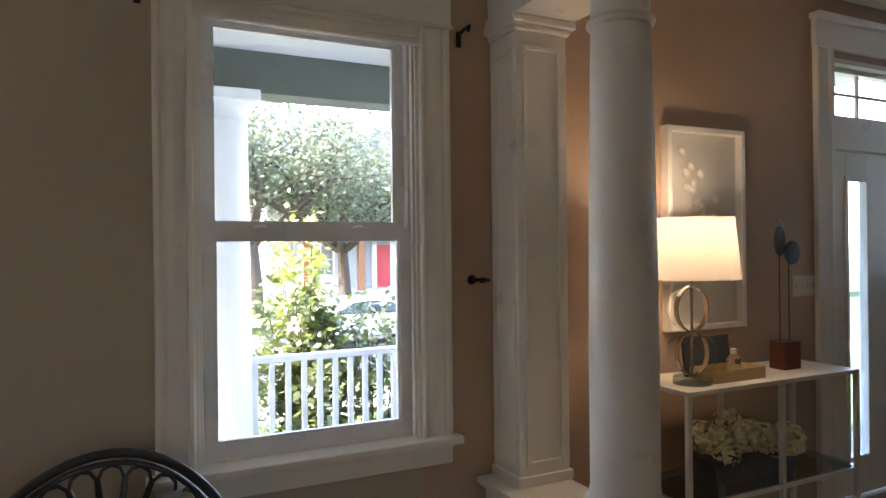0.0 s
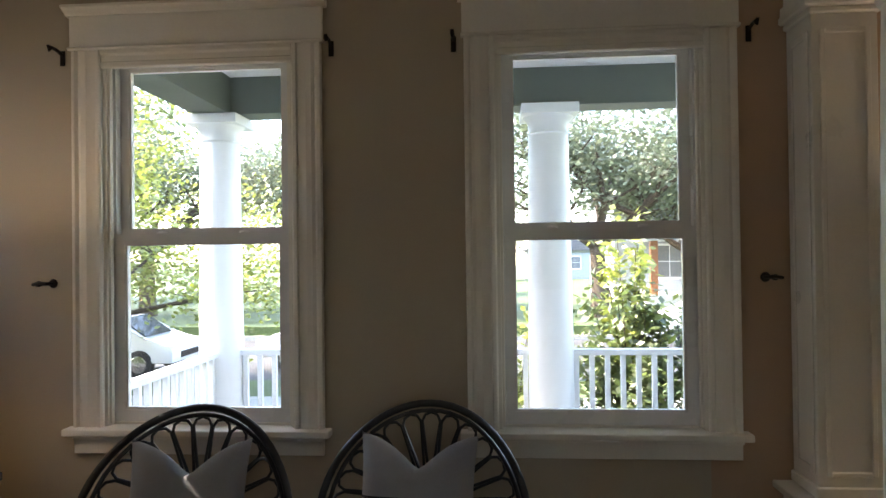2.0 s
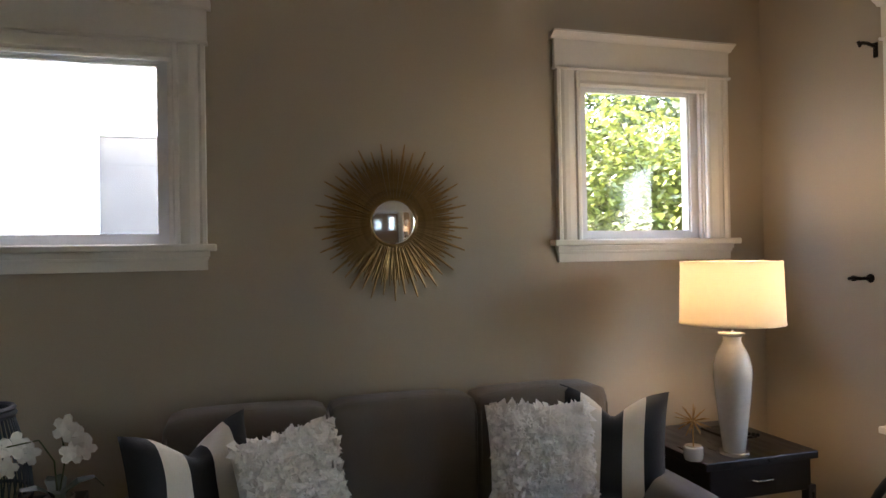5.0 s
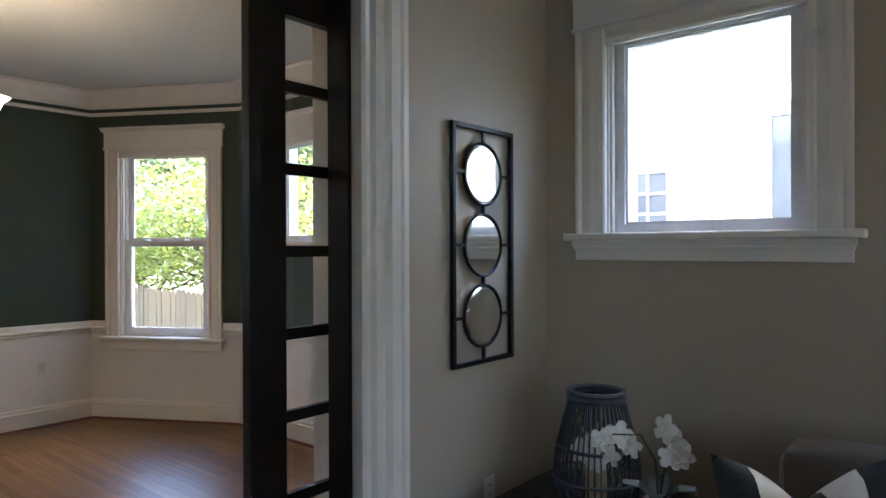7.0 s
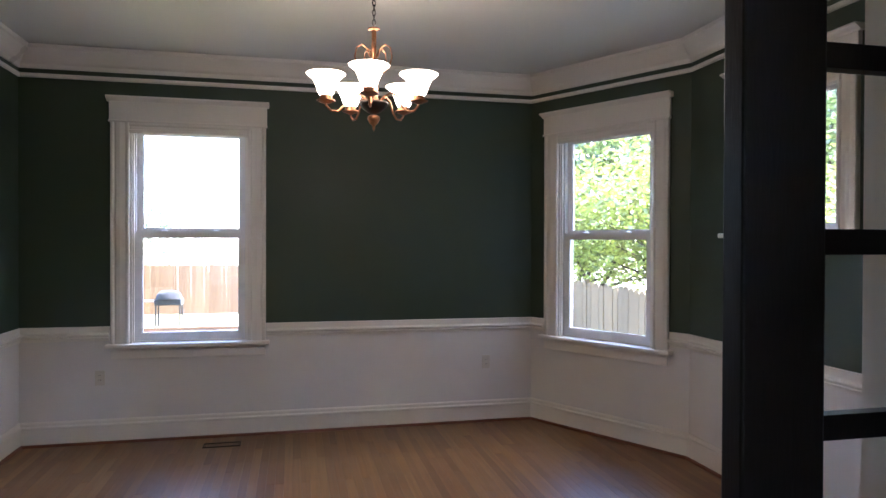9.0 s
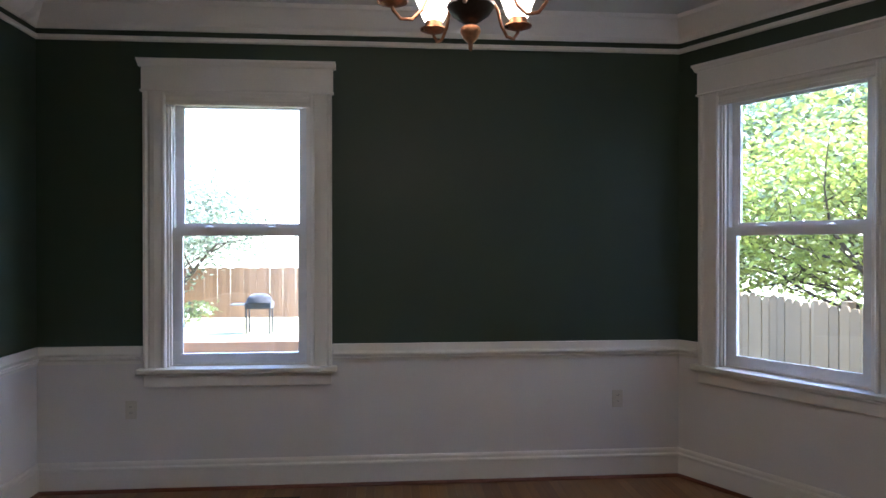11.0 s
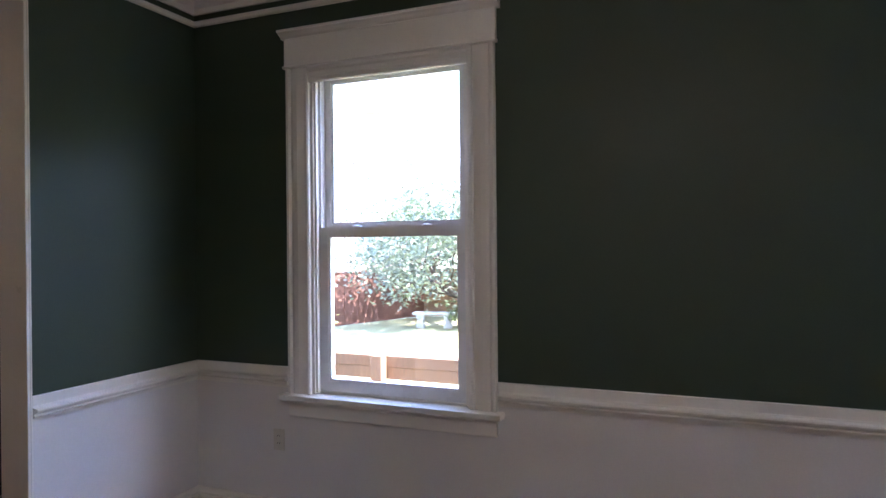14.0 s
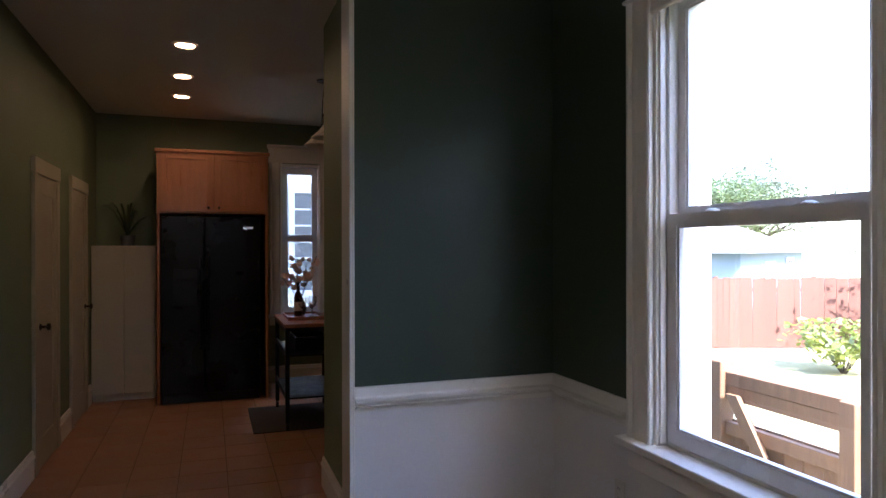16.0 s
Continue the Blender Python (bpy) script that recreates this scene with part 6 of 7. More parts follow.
solid("floor_mat", box(4.43, 5.36, -5.05, -4.27, 0.0005, 0.009, 0.003, 1), M_MAT, "dark grey-brown kitchen mat under the cart", "mat")

# recessed ceiling lights
M_CAN = glow("recessed_lamp", (1.0, 0.60, 0.30), W_CAN)
for x, y in ((3.74, -3.77), (4.65, -3.72), (5.43, -3.68)):
    rl = thing("recessed_light", pose(x, y, HK), "round white recessed ceiling light, lit", "ceiling light", "recessed lights")
    part("trim_ring", lathe([(0.062, -0.001), (0.090, -0.001), (0.092, -0.006), (0.066, -0.010), (0.062, -0.001)], 28), M_WHITE, rl)
    part("lens", lathe([(0, -0.004), (0.062, -0.004), (0.062, -0.001), (0, -0.001)], 24), M_CAN, rl)
# two-lamp pendant
pdn = thing("pendant_light", pose(4.42, -4.86, HK), "two-lamp black iron pendant with glass bell shades", "pendant light")
part("canopy", lathe([(0, 0), (0.07, -0.001), (0.066, -0.012), (0.02, -0.026), (0, -0.027)], 24), M_BRONZE, pdn, smooth=True)
for s in (-1, 1):
    part("chain", tube([(0, 0, -0.02), (s * 0.05, 0.01, -0.18), (s * 0.14, 0.0, -0.34)], 0.004, 5), M_BRONZE, pdn)
part("bar", tube([(-0.26, 0, -0.36), (-0.14, 0, -0.35), (0, 0, -0.36), (0.14, 0, -0.35), (0.26, 0, -0.36)], 0.009, 8), M_BRONZE, pdn, smooth=True)
for i in range(3):
    part("scroll", tube([(-0.09 + 0.09 * i + 0.04 * math.cos(t), 0, -0.31 + 0.04 * math.sin(t)) for t in [k * math.pi / 7 for k in range(14)]], 0.005, 5), M_BRONZE, pdn)
M_AMBER = surf("mottled_bell_glass", (0.70, 0.62, 0.50), 0.3, var=0.2, scale=14, fine=70, bump=0.1)
for s in (-1, 1):
    part("socket", lathe([(0, -0.36), (0.02, -0.36), (0.024, -0.42), (0, -0.42)], 14), M_BRONZE, pdn, at=pose(s * 0.22, 0, 0))
    part("shade", lathe([(0.026, -0.415), (0.06, -0.44), (0.09, -0.475), (0.13, -0.51), (0.15, -0.525), (0.145, -0.528), (0.085, -0.482), (0.055, -0.447), (0.024, -0.42)], 28), M_AMBER, pdn, "mottled glass bell shade", at=pose(s * 0.22, 0, 0), smooth=True)

# kitchen doors in the north wall, set in casings
# white doors and casings in almond: the dim warm light is in the colour
for i, (x, lab) in enumerate(((4.24, "white panelled interior door toned down to cream for dim light, nearly closed"), (5.50, "white panelled interior door toned down to cream for dim light, closed"))):
    d = thing("door_%d" % (3 + i), pose(x, -2.80, 0), lab, "door", kind="structure")
    part("casing", boxes([(-0.39, -0.295, -0.024, 0, 0, 2.06), (0.295, 0.39, -0.024, 0, 0, 2.06), (-0.40, 0.40, -0.028, 0, 2.06, 2.17)], 0.003), M_ALMOND, d)
    lf = part("door_leaf", boxes([(-0.29, 0.29, -0.010, -0.001, 0.01, 2.055), (-0.29, -0.19, -0.018, -0.010, 0.01, 2.055), (0.19, 0.29, -0.018, -0.010, 0.01, 2.055), (-0.19, 0.19, -0.018, -0.010, 0.01, 0.22), (-0.19, 0.19, -0.018, -0.010, 0.95, 1.08), (-0.19, 0.19, -0.018, -0.010, 1.93, 2.055)], 0.002), M_ALMOND, d)
    part("door_knob", lathe([(0, 0), (0.024, 0), (0.024, 0.006), (0.010, 0.012), (0.010, 0.035), (0.026, 0.048), (0.024, 0.064), (0, 0.07)], 16), M_BRONZE, d, "dark bronze door knob", at=pose(0.24 if i else -0.24, -0.018, 1.0, 90, 0, 0), smooth=True)
d = thing("door_5", pose(5.46, -5.45, 0, 0, 0, 180), "white panelled back door with an arched light", "door", kind="structure")
part("casing", boxes([(-0.56, -0.45, -0.024, 0, 0, 2.10), (0.45, 0.56, -0.024, 0, 0, 2.10), (-0.57, 0.57, -0.028, 0, 2.10, 2.25)], 0.003), M_ALMOND, d)
part("door_leaf", boxes([(-0.448, 0.448, -0.012, -0.001, 0.01, 2.095), (-0.32, -0.05, -0.020, -0.012, 0.2, 0.8), (0.05, 0.32, -0.020, -0.012, 0.2, 0.8), (-0.32, -0.05, -0.020, -0.012, 0.95, 1.5), (0.05, 0.32, -0.020, -0.012, 0.95, 1.5)], 0.003), M_ALMOND, d)
# no opening here: a faintly emitting panel stands in for daylight through glass
part("arched_light", prism([(-0.24, 1.70)] + [(-0.24 * math.cos(t), 1.70 + 0.22 * math.sin(t)) for t in [k * math.pi / 14 for k in range(15)]][1:], 0.012, 0.018, None, pose(0, 0, 0, 90, 0, 0)), glow("arched_daylight_glow", (0.70, 0.92, 0.95), 0.025), d, "glowing panel standing in for daylight in the arched glass")

# kitchen cabinets seen past the wall end
bc = thing("base_cabinet", pose(2.10, -5.10, 0), "dark cherry base cabinet with a dark counter", "cabinet")
part("body", box(-0.28, 0.50, -0.34, 0.06, 0.09, 0.87, 0.002, 1), M_CHERRY, bc)
part("door", box(-0.26, 0.20, 0.061, 0.08, 0.12, 0.85, 0.003, 1), M_CHERRY, bc)
part("door", box(0.21, 0.48, 0.061, 0.08, 0.12, 0.85, 0.003, 1), M_CHERRY, bc)
part("plinth", box(-0.28, 0.50, -0.34, 0.0, 0.0, 0.09), M_BLACK, bc)
solid("countertop", box(1.82, 2.61, -5.445, -5.00, 0.871, 0.91, 0.004, 1), M_FRIDGE, "dark polished counter on cherry cabinets", "countertop")
uc = thing("upper_cabinet", pose(2.10, -5.10, 1.38), "dark cherry upper wall cabinet", "cabinet")
part("body", box(-0.28, 0.50, -0.34, 0.0, 0.0, 0.95, 0.002, 1), M_CHERRY, uc)
for x0, x1 in ((-0.26, 0.20), (0.21, 0.48)):
    part("door", box(x0, x1, 0.001, 0.02, 0.02, 0.93, 0.003, 1), M_CHERRY, uc)
pc = thing("peninsula_cabinet", pose(3.10, -4.85, 0), "cherry peninsula cabinet with a dark counter", "cabinet")
part("body", box(0.0, 0.62, -0.55, 0.06, 0.09, 0.87, 0.002, 1), M_CHERRY, pc)
part("plinth", box(0.02, 0.60, -0.55, 0.02, 0.0, 0.09), M_BLACK, pc)
part("end_panel", box(0.62, 0.635, -0.55, 0.06, 0.09, 0.87), M_CHERRY, pc)
part("counter", box(-0.03, 0.66, -0.57, 0.09, 0.871, 0.91, 0.004, 1), M_FRIDGE, pc)

# ---- outdoors ----
GZ, RZ = -0.90, -1.25
def wallbox(name, b, mat, label, kind="structure", at=None, category=""):
    return solid(name, boxes([b]), mat, label, kind=kind, at=at, category=category)


wallbox("ground", (-900, 900, -900, 900, RZ - 0.25, RZ - 0.02), M_DRY, "wide pale ground reaching the horizon")
wallbox("lawn_front", (-40, 40, 3.9, 13.6, RZ - 0.02, GZ), M_GRASS, "mown green front lawn")
wallbox("lawn_back", (-40, 40, -60, 3.9, RZ - 0.02, GZ - 0.004), M_DRY, "sun-bleached pale back lawn")
wallbox("lawn_far", (-90, 90, 22.6, 140, RZ - 0.02, GZ + 0.1), M_GRASS, "green lawn across the street")
wallbox("road", (-80, 80, 13.78, 22.4, RZ - 0.02, RZ), M_ASPHALT, "grey asphalt street")
wallbox("kerb", (-80, 80, 13.6, 13.78, RZ - 0.02, RZ + 0.15), M_CONC, "pale concrete kerb")
wallbox("kerb", (-80, 80, 22.42, 22.6, RZ - 0.02, RZ + 0.15), M_CONC, "pale concrete kerb")
wallbox("pavement", (-40, 40, 10.6, 12.0, RZ, GZ + 0.02), M_CONC, "pale concrete sidewalk")
solid("foundation", boxes([(-2.6, 6.7, -5.75, 3.8, GZ, -0.13), (-3.4, -2.6, -4.3, -2.3, GZ, -0.13)]), M_BRICK, "brick house foundation", kind="structure")

# unseen upper storey and roof of this house, added to cast its shade
up = thing("unseen_house_upper", pose(0, 0, 3.36), "unseen white upper storey and dark roof added to shade the yard", "house", kind="structure")
part("wall", boxes([(-2.62, 6.8, -5.75, 3.82, 0, 2.9)]), M_SIDING, up)
part("roof", prism([(-6.2, 2.85), (4.3, 2.85), (-0.95, 5.4)], -3.1, 7.2, None, Matrix(((0, 0, 1, 0), (1, 0, 0, 0), (0, 1, 0, 0), (0, 0, 0, 1)))), M_DARKROOF, up)

# porch
PF = -0.16
solid("porch_floor", boxes([(-2.45, 6.2, 3.83, 6.65, PF - 0.1, PF), (-2.35, 6.1, 3.9, 6.55, GZ, PF - 0.1)]), M_PORCHF, "grey painted porch floor", kind="structure")
solid("porch_ceiling", boxes([(-2.5, 6.3, 3.83, 6.7, 3.12, 3.34)]), M_PORCHW, "white boarded porch ceiling", kind="structure")
solid("porch_beam", boxes([(-2.27, 6.2, 6.22, 6.50, 2.80, 3.119), (-2.27, -1.96, 3.83, 6.22, 2.80, 3.119), (-2.30, 6.2, 6.50, 6.56, 2.84, 2.90)]), M_PORCHG, "grey-green porch beam", kind="structure")


def porch_column(x, y):
    c = thing("porch_column", pose(x, y, PF), "round white porch column with square cap", "column", "porch columns")
    part("base", lathe([(0, 0), (0.235, 0), (0.235, 0.05), (0.22, 0.08), (0.20, 0.10), (0, 0.10)], 32), M_PORCHW, c, smooth=True)
    part("shaft", lathe([(0, 0.09), (0.192, 0.09), (0.190, 0.9), (0.168, 2.74), (0, 2.74)], 44), M_PORCHW, c, smooth=True)
    part("collar", lathe([(0, 2.72), (0.168, 2.72), (0.178, 2.735), (0.170, 2.75), (0.170, 2.82), (0.195, 2.85), (0.215, 2.875), (0, 2.875)], 40), M_PORCHW, c, smooth=True)
    part("cap", box(-0.235, 0.235, -0.235, 0.235, 2.875, 2.958, 0.004, 1), M_PORCHW, c)
    return c


porch_column(-2.115, 6.36)
porch_column(0.772, 6.34)
porch_column(3.66, 6.36)
bal = {}


def railing(x0, y0, x1, y1, label):
    L = math.hypot(x1 - x0, y1 - y0)
    r = thing("porch_railing", pose(x0, y0, PF, 0, 0, math.degrees(math.atan2(y1 - y0, x1 - x0))), label, "railing", "porch railings")
    part("top_rail", box(0, L, -0.045, 0.045, 0.86, 0.91, 0.006, 1), M_PORCHW, r)
    part("bottom_rail", box(0, L, -0.03, 0.03, 0.09, 0.14, 0.004, 1), M_PORCHW, r)
    if not bal:
        bal["m"] = mesh_of("baluster", box(-0.02, 0.02, -0.02, 0.02, 0.14, 0.86), M_PORCHW)
    n = int(L / 0.125)
    for i in range(n):
        b = new("baluster", bal["m"])
        b.parent = r
        b.matrix_basis = pose((i + 0.5) * L / n, 0, 0)


railing(-1.96, 6.36, 0.62, 6.35, "white wooden porch railing with square balusters")
railing(0.92, 6.35, 3.51, 6.36, "white wooden porch railing with square balusters")
railing(-2.115, 3.86, -2.115, 6.21, "white wooden porch side railing")


# ---- trees ----
def tree_meshes(seed, height, spread, trunk_r, leaves, size, base=0.28, mats=(None, None)):
    rng = random.Random(seed)
    wood, ends = bmesh.new(), []

    def limb(p, d, ln, r, depth):
        pts, rad = [p], [r]
        q = p.copy()
        for i in range(4):
            d = (d + Vector((rng.gauss(0, 0.16), rng.gauss(0, 0.16), rng.gauss(0.03, 0.1)))).normalized()
            q = q + d * ln / 4
            pts.append(q.copy())
            rad.append(r * (1 - 0.17 * (i + 1)))
        tube(pts, rad, 7 if depth < 2 else 5, wood)
        if depth >= 1:
            ends.extend(pts[2:])
        if depth < 3:
            for i in range(5 if depth == 0 else 3):
                k = rng.randint(2, 4)
                out = Vector((rng.gauss(0, 1), rng.gauss(0, 1), rng.uniform(-0.15, 0.7))).normalized()
                limb(pts[k], (d * 0.45 + out).normalized(), ln * rng.uniform(0.5, 0.75), rad[k] * 0.62, depth + 1)

    top = Vector((rng.gauss(0, 0.1), rng.gauss(0, 0.1), height * base))
    tube([(0, 0, -0.1), (0.02, 0, height * base * 0.5), top], [trunk_r * 1.25, trunk_r, trunk_r * 0.85], 10, wood)
    for i in range(6):
        a = i * 1.05 + rng.uniform(-0.3, 0.3)
        limb(top, Vector((math.cos(a) * spread / height * 2.0, math.sin(a) * spread / height * 2.0, 0.75)).normalized(), height * 0.36, trunk_r * 0.6, 0)
    verts, faces = [], []
    for _ in range(leaves):
        e = rng.choice(ends)
        c = e + Vector((rng.gauss(0, spread * 0.075), rng.gauss(0, spread * 0.075), rng.gauss(0, spread * 0.06)))
        n = Vector((rng.gauss(0, 0.6), rng.gauss(0, 0.6), 1)).normalized()
        a = n.cross(Vector((rng.gauss(0, 1), rng.gauss(0, 1), 0.1))).normalized()
        b = n.cross(a)
        s = size * rng.uniform(0.6, 1.3)
        k = len(verts)
        verts += [tuple(c - a * s), tuple(c + b * s * 0.6 - a * s * 0.1), tuple(c + a * s), tuple(c - b * s * 0.6 - a * s * 0.1)]
        faces.append((k, k + 1, k + 2, k + 3))
    lm = bpy.data.meshes.new("crown")
    lm.from_pydata(verts, [], faces)
    lm.materials.append(mats[1])
    return mesh_of("trunk", wood, mats[0], True), lm


def tree(meshes, at, label, group=""):
    t = thing("tree", at, label, "tree", group)
    for nm, me in zip(("trunk", "crown"), meshes):
        o = new(nm, me)
        o.parent = t
    return t


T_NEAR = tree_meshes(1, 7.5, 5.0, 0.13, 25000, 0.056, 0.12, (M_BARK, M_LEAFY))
T_MID = tree_meshes(2, 9.0, 6.0, 0.22, 21000, 0.085, 0.26, (M_BARK, M_LEAF))
T_FAR = tree_meshes(3, 10.0, 7.0, 0.28, 17000, 0.10, 0.24, (M_BARK, M_LEAFD))
T_YARD = tree_meshes(4, 7.0, 5.2, 0.14, 17000, 0.07, 0.12, (M_BARK, M_LEAFD))
L1, L2, L3 = "sunlit yellow-green maple tree", "broad leafy green tree", "tall darker green tree"
for m, x, y, s, rz, lab in (
        (T_NEAR, -7.4, 11.0, 1.05, 20, L1), (T_NEAR, -8.6, 7.6, 1.0, 140, L1), (T_MID, -12.0, 12.5, 1.1, 60, L2), (T_NEAR, -11.5, 8.5, 1.15, 250, L1), (T_MID, -15.0, 7.0, 1.2, 200, L2),
        (T_FAR, 4.2, 25.5, 1.12, 30, L2), (T_FAR, 9.0, 30.0, 1.0, 120, L3), (T_FAR, -5.5, 29.0, 1.0, 10, L3), (T_FAR, -14.0, 27.0, 1.1, 220, L3), (T_MID, -21.0, 22.0, 1.2, 80, L2), (T_FAR, -9.0, 40.0, 1.2, 300, L3), (T_FAR, -24, 36, 1.3, 160, L3), (T_FAR, -34, 26, 1.3, 60, L3), (T_FAR, 18, 44, 1.2, 20, L3), (T_FAR, 0.5, 62.0, 0.75, 40, L3), (T_FAR, -8.0, 70.0, 1.0, 140, L3), (T_FAR, 14.0, 72.0, 1.1, 250, L3),
        (T_NEAR, -7.6, -8.8, 0.95, 75, L1), (T_MID, -10.5, -13.5, 0.9, 15, L2), (T_NEAR, -7.0, -14.5, 1.0, 190, L1), (T_MID, -8.5, -21.0, 1.0, 100, L2), (T_FAR, -15.0, -18.0, 1.1, 330, L3),
        (T_YARD, 6.2, -21.6, 1.05, 45, "grey-green leafy yard tree by the fence"), (T_FAR, 26.0, -30.0, 0.9, 240, L3), (T_MID, 22.0, -24.0, 0.8, 290, L2), (T_FAR, -4.0, -32.0, 0.9, 90, L3), (T_MID, 12.0, -33.0, 0.7, 350, L2)):
    tree(m, pose(x, y, GZ, 0, 0, rz) @ Matrix.Scale(s, 4), lab, "trees")


def shrub(name, at, r, h, count, size, mat, seed, label):
    rng = random.Random(seed)
    s = thing(name, at, label, "shrub", "shrubs")
    wood, ends = bmesh.new(), []
    for i in range(14):
        a = i * 2.4
        tip = Vector((math.cos(a) * r * rng.uniform(0.2, 0.9), math.sin(a) * r * rng.uniform(0.2, 0.9), h * rng.uniform(0.5, 1.0)))
        mid = tip * 0.5 + Vector((0, 0, h * 0.1))
        tube([(0.04 * math.cos(a), 0.04 * math.sin(a), 0), mid, tip], [0.012, 0.008, 0.004], 5, wood)
        ends += [mid, (mid + tip) / 2, tip, tip]
    part("branches", wood, M_BARK, s)
    verts, faces = [], []
    for _ in range(count):
        e = rng.choice(ends)
        c = e + Vector((rng.gauss(0, r * 0.17), rng.gauss(0, r * 0.17), rng.gauss(0, h * 0.08)))
        n = Vector((rng.gauss(0, 0.7), rng.gauss(0, 0.7), 1)).normalized()
        a = n.cross(Vector((rng.gauss(0, 1), rng.gauss(0, 1), 0.1))).normalized()
        b = n.cross(a)
        q = size * rng.uniform(0.6, 1.3)
        k = len(verts)
        verts += [tuple(c - a * q), tuple(c + b * q * 0.62), tuple(c + a * q), tuple(c - b * q * 0.62)]
        faces.append((k, k + 1, k + 2, k + 3))
    me = bpy.data.meshes.new("leaves")
    me.from_pydata(verts, [], faces)
    me.materials.append(mat)
    o = new("leaves", me)
    o.parent = s
    return s


shrub("shrub", pose(1.68, 7.55, GZ), 0.62, 2.05, 3000, 0.05, M_LEAF, 31, "dense green shrub by the porch railing")
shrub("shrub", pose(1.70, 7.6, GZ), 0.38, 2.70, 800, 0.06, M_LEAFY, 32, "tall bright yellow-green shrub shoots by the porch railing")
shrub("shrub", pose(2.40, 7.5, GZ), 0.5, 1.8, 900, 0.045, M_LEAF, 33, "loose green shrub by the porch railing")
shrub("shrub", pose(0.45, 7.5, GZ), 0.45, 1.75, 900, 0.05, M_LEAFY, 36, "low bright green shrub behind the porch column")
shrub("shrub", pose(5.6, -21.2, GZ), 1.2, 0.8, 700, 0.08, M_LEAF, 34, "low shrub at the foot of the fence")
shrub("shrub", pose(8.2, -15.5, GZ), 1.1, 0.95, 900, 0.08, M_LEAFY, 35, "rounded shrub in a raised bed")

# grass blades near the porch and under the windows
rng = random.Random(77)
verts, faces = [], []
for _ in range(16000):
    x, y = rng.uniform(-12, 6), rng.uniform(6.8, 10.5)
    h, a = rng.uniform(0.05, 0.14), rng.uniform(0, 6.28)
    dx, dy = 0.012 * math.cos(a), 0.012 * math.sin(a)
    k = len(verts)
    verts += [(x - dx, y - dy, GZ), (x + dx, y + dy, GZ), (x + rng.gauss(0, 0.04), y + rng.gauss(0, 0.04), GZ + h)]
    faces.append((k, k + 1, k + 2))
me = bpy.data.meshes.new("grass")
me.from_pydata(verts, [], faces)
me.materials.append(M_BLADE)
tagged(new("grass", me), "short green lawn grass blades", "grass", kind="stuff")


# ---- cars ----
def car(at, label):
    c = thing("car", at, label, "car", "parked cars")
    side = [(-2.2, 0.35), (-2.22, 0.62), (-2.1, 0.78), (-1.45, 0.92), (-0.75, 1.38), (-0.2, 1.46), (0.55, 1.42), (1.35, 0.98), (2.05, 0.90), (2.2, 0.70), (2.2, 0.35)]
    bm = prism(side, -0.86, 0.86, None, pose(0, 0, 0, 90, 0, 0))
    for v in bm.verts:
        if v.co.z > 0.95:
            v.co.y *= 0.80
    bmesh.ops.bevel(bm, geom=bm.edges[:], offset=0.05, segments=2, profile=0.5, affect="EDGES")
    part("body", bm, M_CARW, c, smooth=True)
    for s in (-1, 1):
        part("side_window", prism([(-1.20, 0.98), (-0.72, 1.30), (-0.15, 1.37), (0.48, 1.33), (1.08, 0.99)], -0.01, 0.01, None, Matrix(((1, 0, 0, 0), (0, -s * 0.26, s, s * 1.10), (0, 1, 0, 0), (0, 0, 0, 1)))), M_CARGLASS, c)
        for x in (-1.38, 1.36):
            w = part("wheel", lathe([(0, -0.10), (0.20, -0.10), (0.31, -0.09), (0.33, -0.06), (0.33, 0.06), (0.31, 0.09), (0.2, 0.10), (0, 0.10)], 28), M_TYRE, c, at=pose(x, s * 0.79, 0.33, 90, 0, 0), smooth=True)
            part("rim", lathe([(0, -0.105), (0.05, -0.108), (0.19, -0.102), (0.20, -0.10), (0.20, 0.10), (0.19, 0.102), (0.05, 0.108), (0, 0.105)], 20), M_CHROME, w)
        part("headlight", box(-2.19, -2.05, min(s * 0.5, s * 0.80), max(s * 0.5, s * 0.80), 0.64, 0.76, 0.02, 2), M_CRYSTAL, c)
    part("windscreen", prism([(-1.42, 0.955), (-0.80, 1.365), (-0.80, 1.40), (-1.46, 0.965)], -0.62, 0.62, None, pose(0, 0, 0, 90, 0, 0)), M_CARGLASS, c)
    part("grille", box(-2.235, -2.19, -0.45, 0.45, 0.45, 0.60, 0.01, 1), M_BLACK, c)
    return c


car(pose(-9.4, 16.4, RZ, 0, 0, 180), "white parked sedan at the kerb")
car(pose(-3.4, 17.4, RZ), "white parked sedan at the kerb")
car(pose(6.5, 20.2, RZ, 0, 0, 180), "white parked sedan across the street")


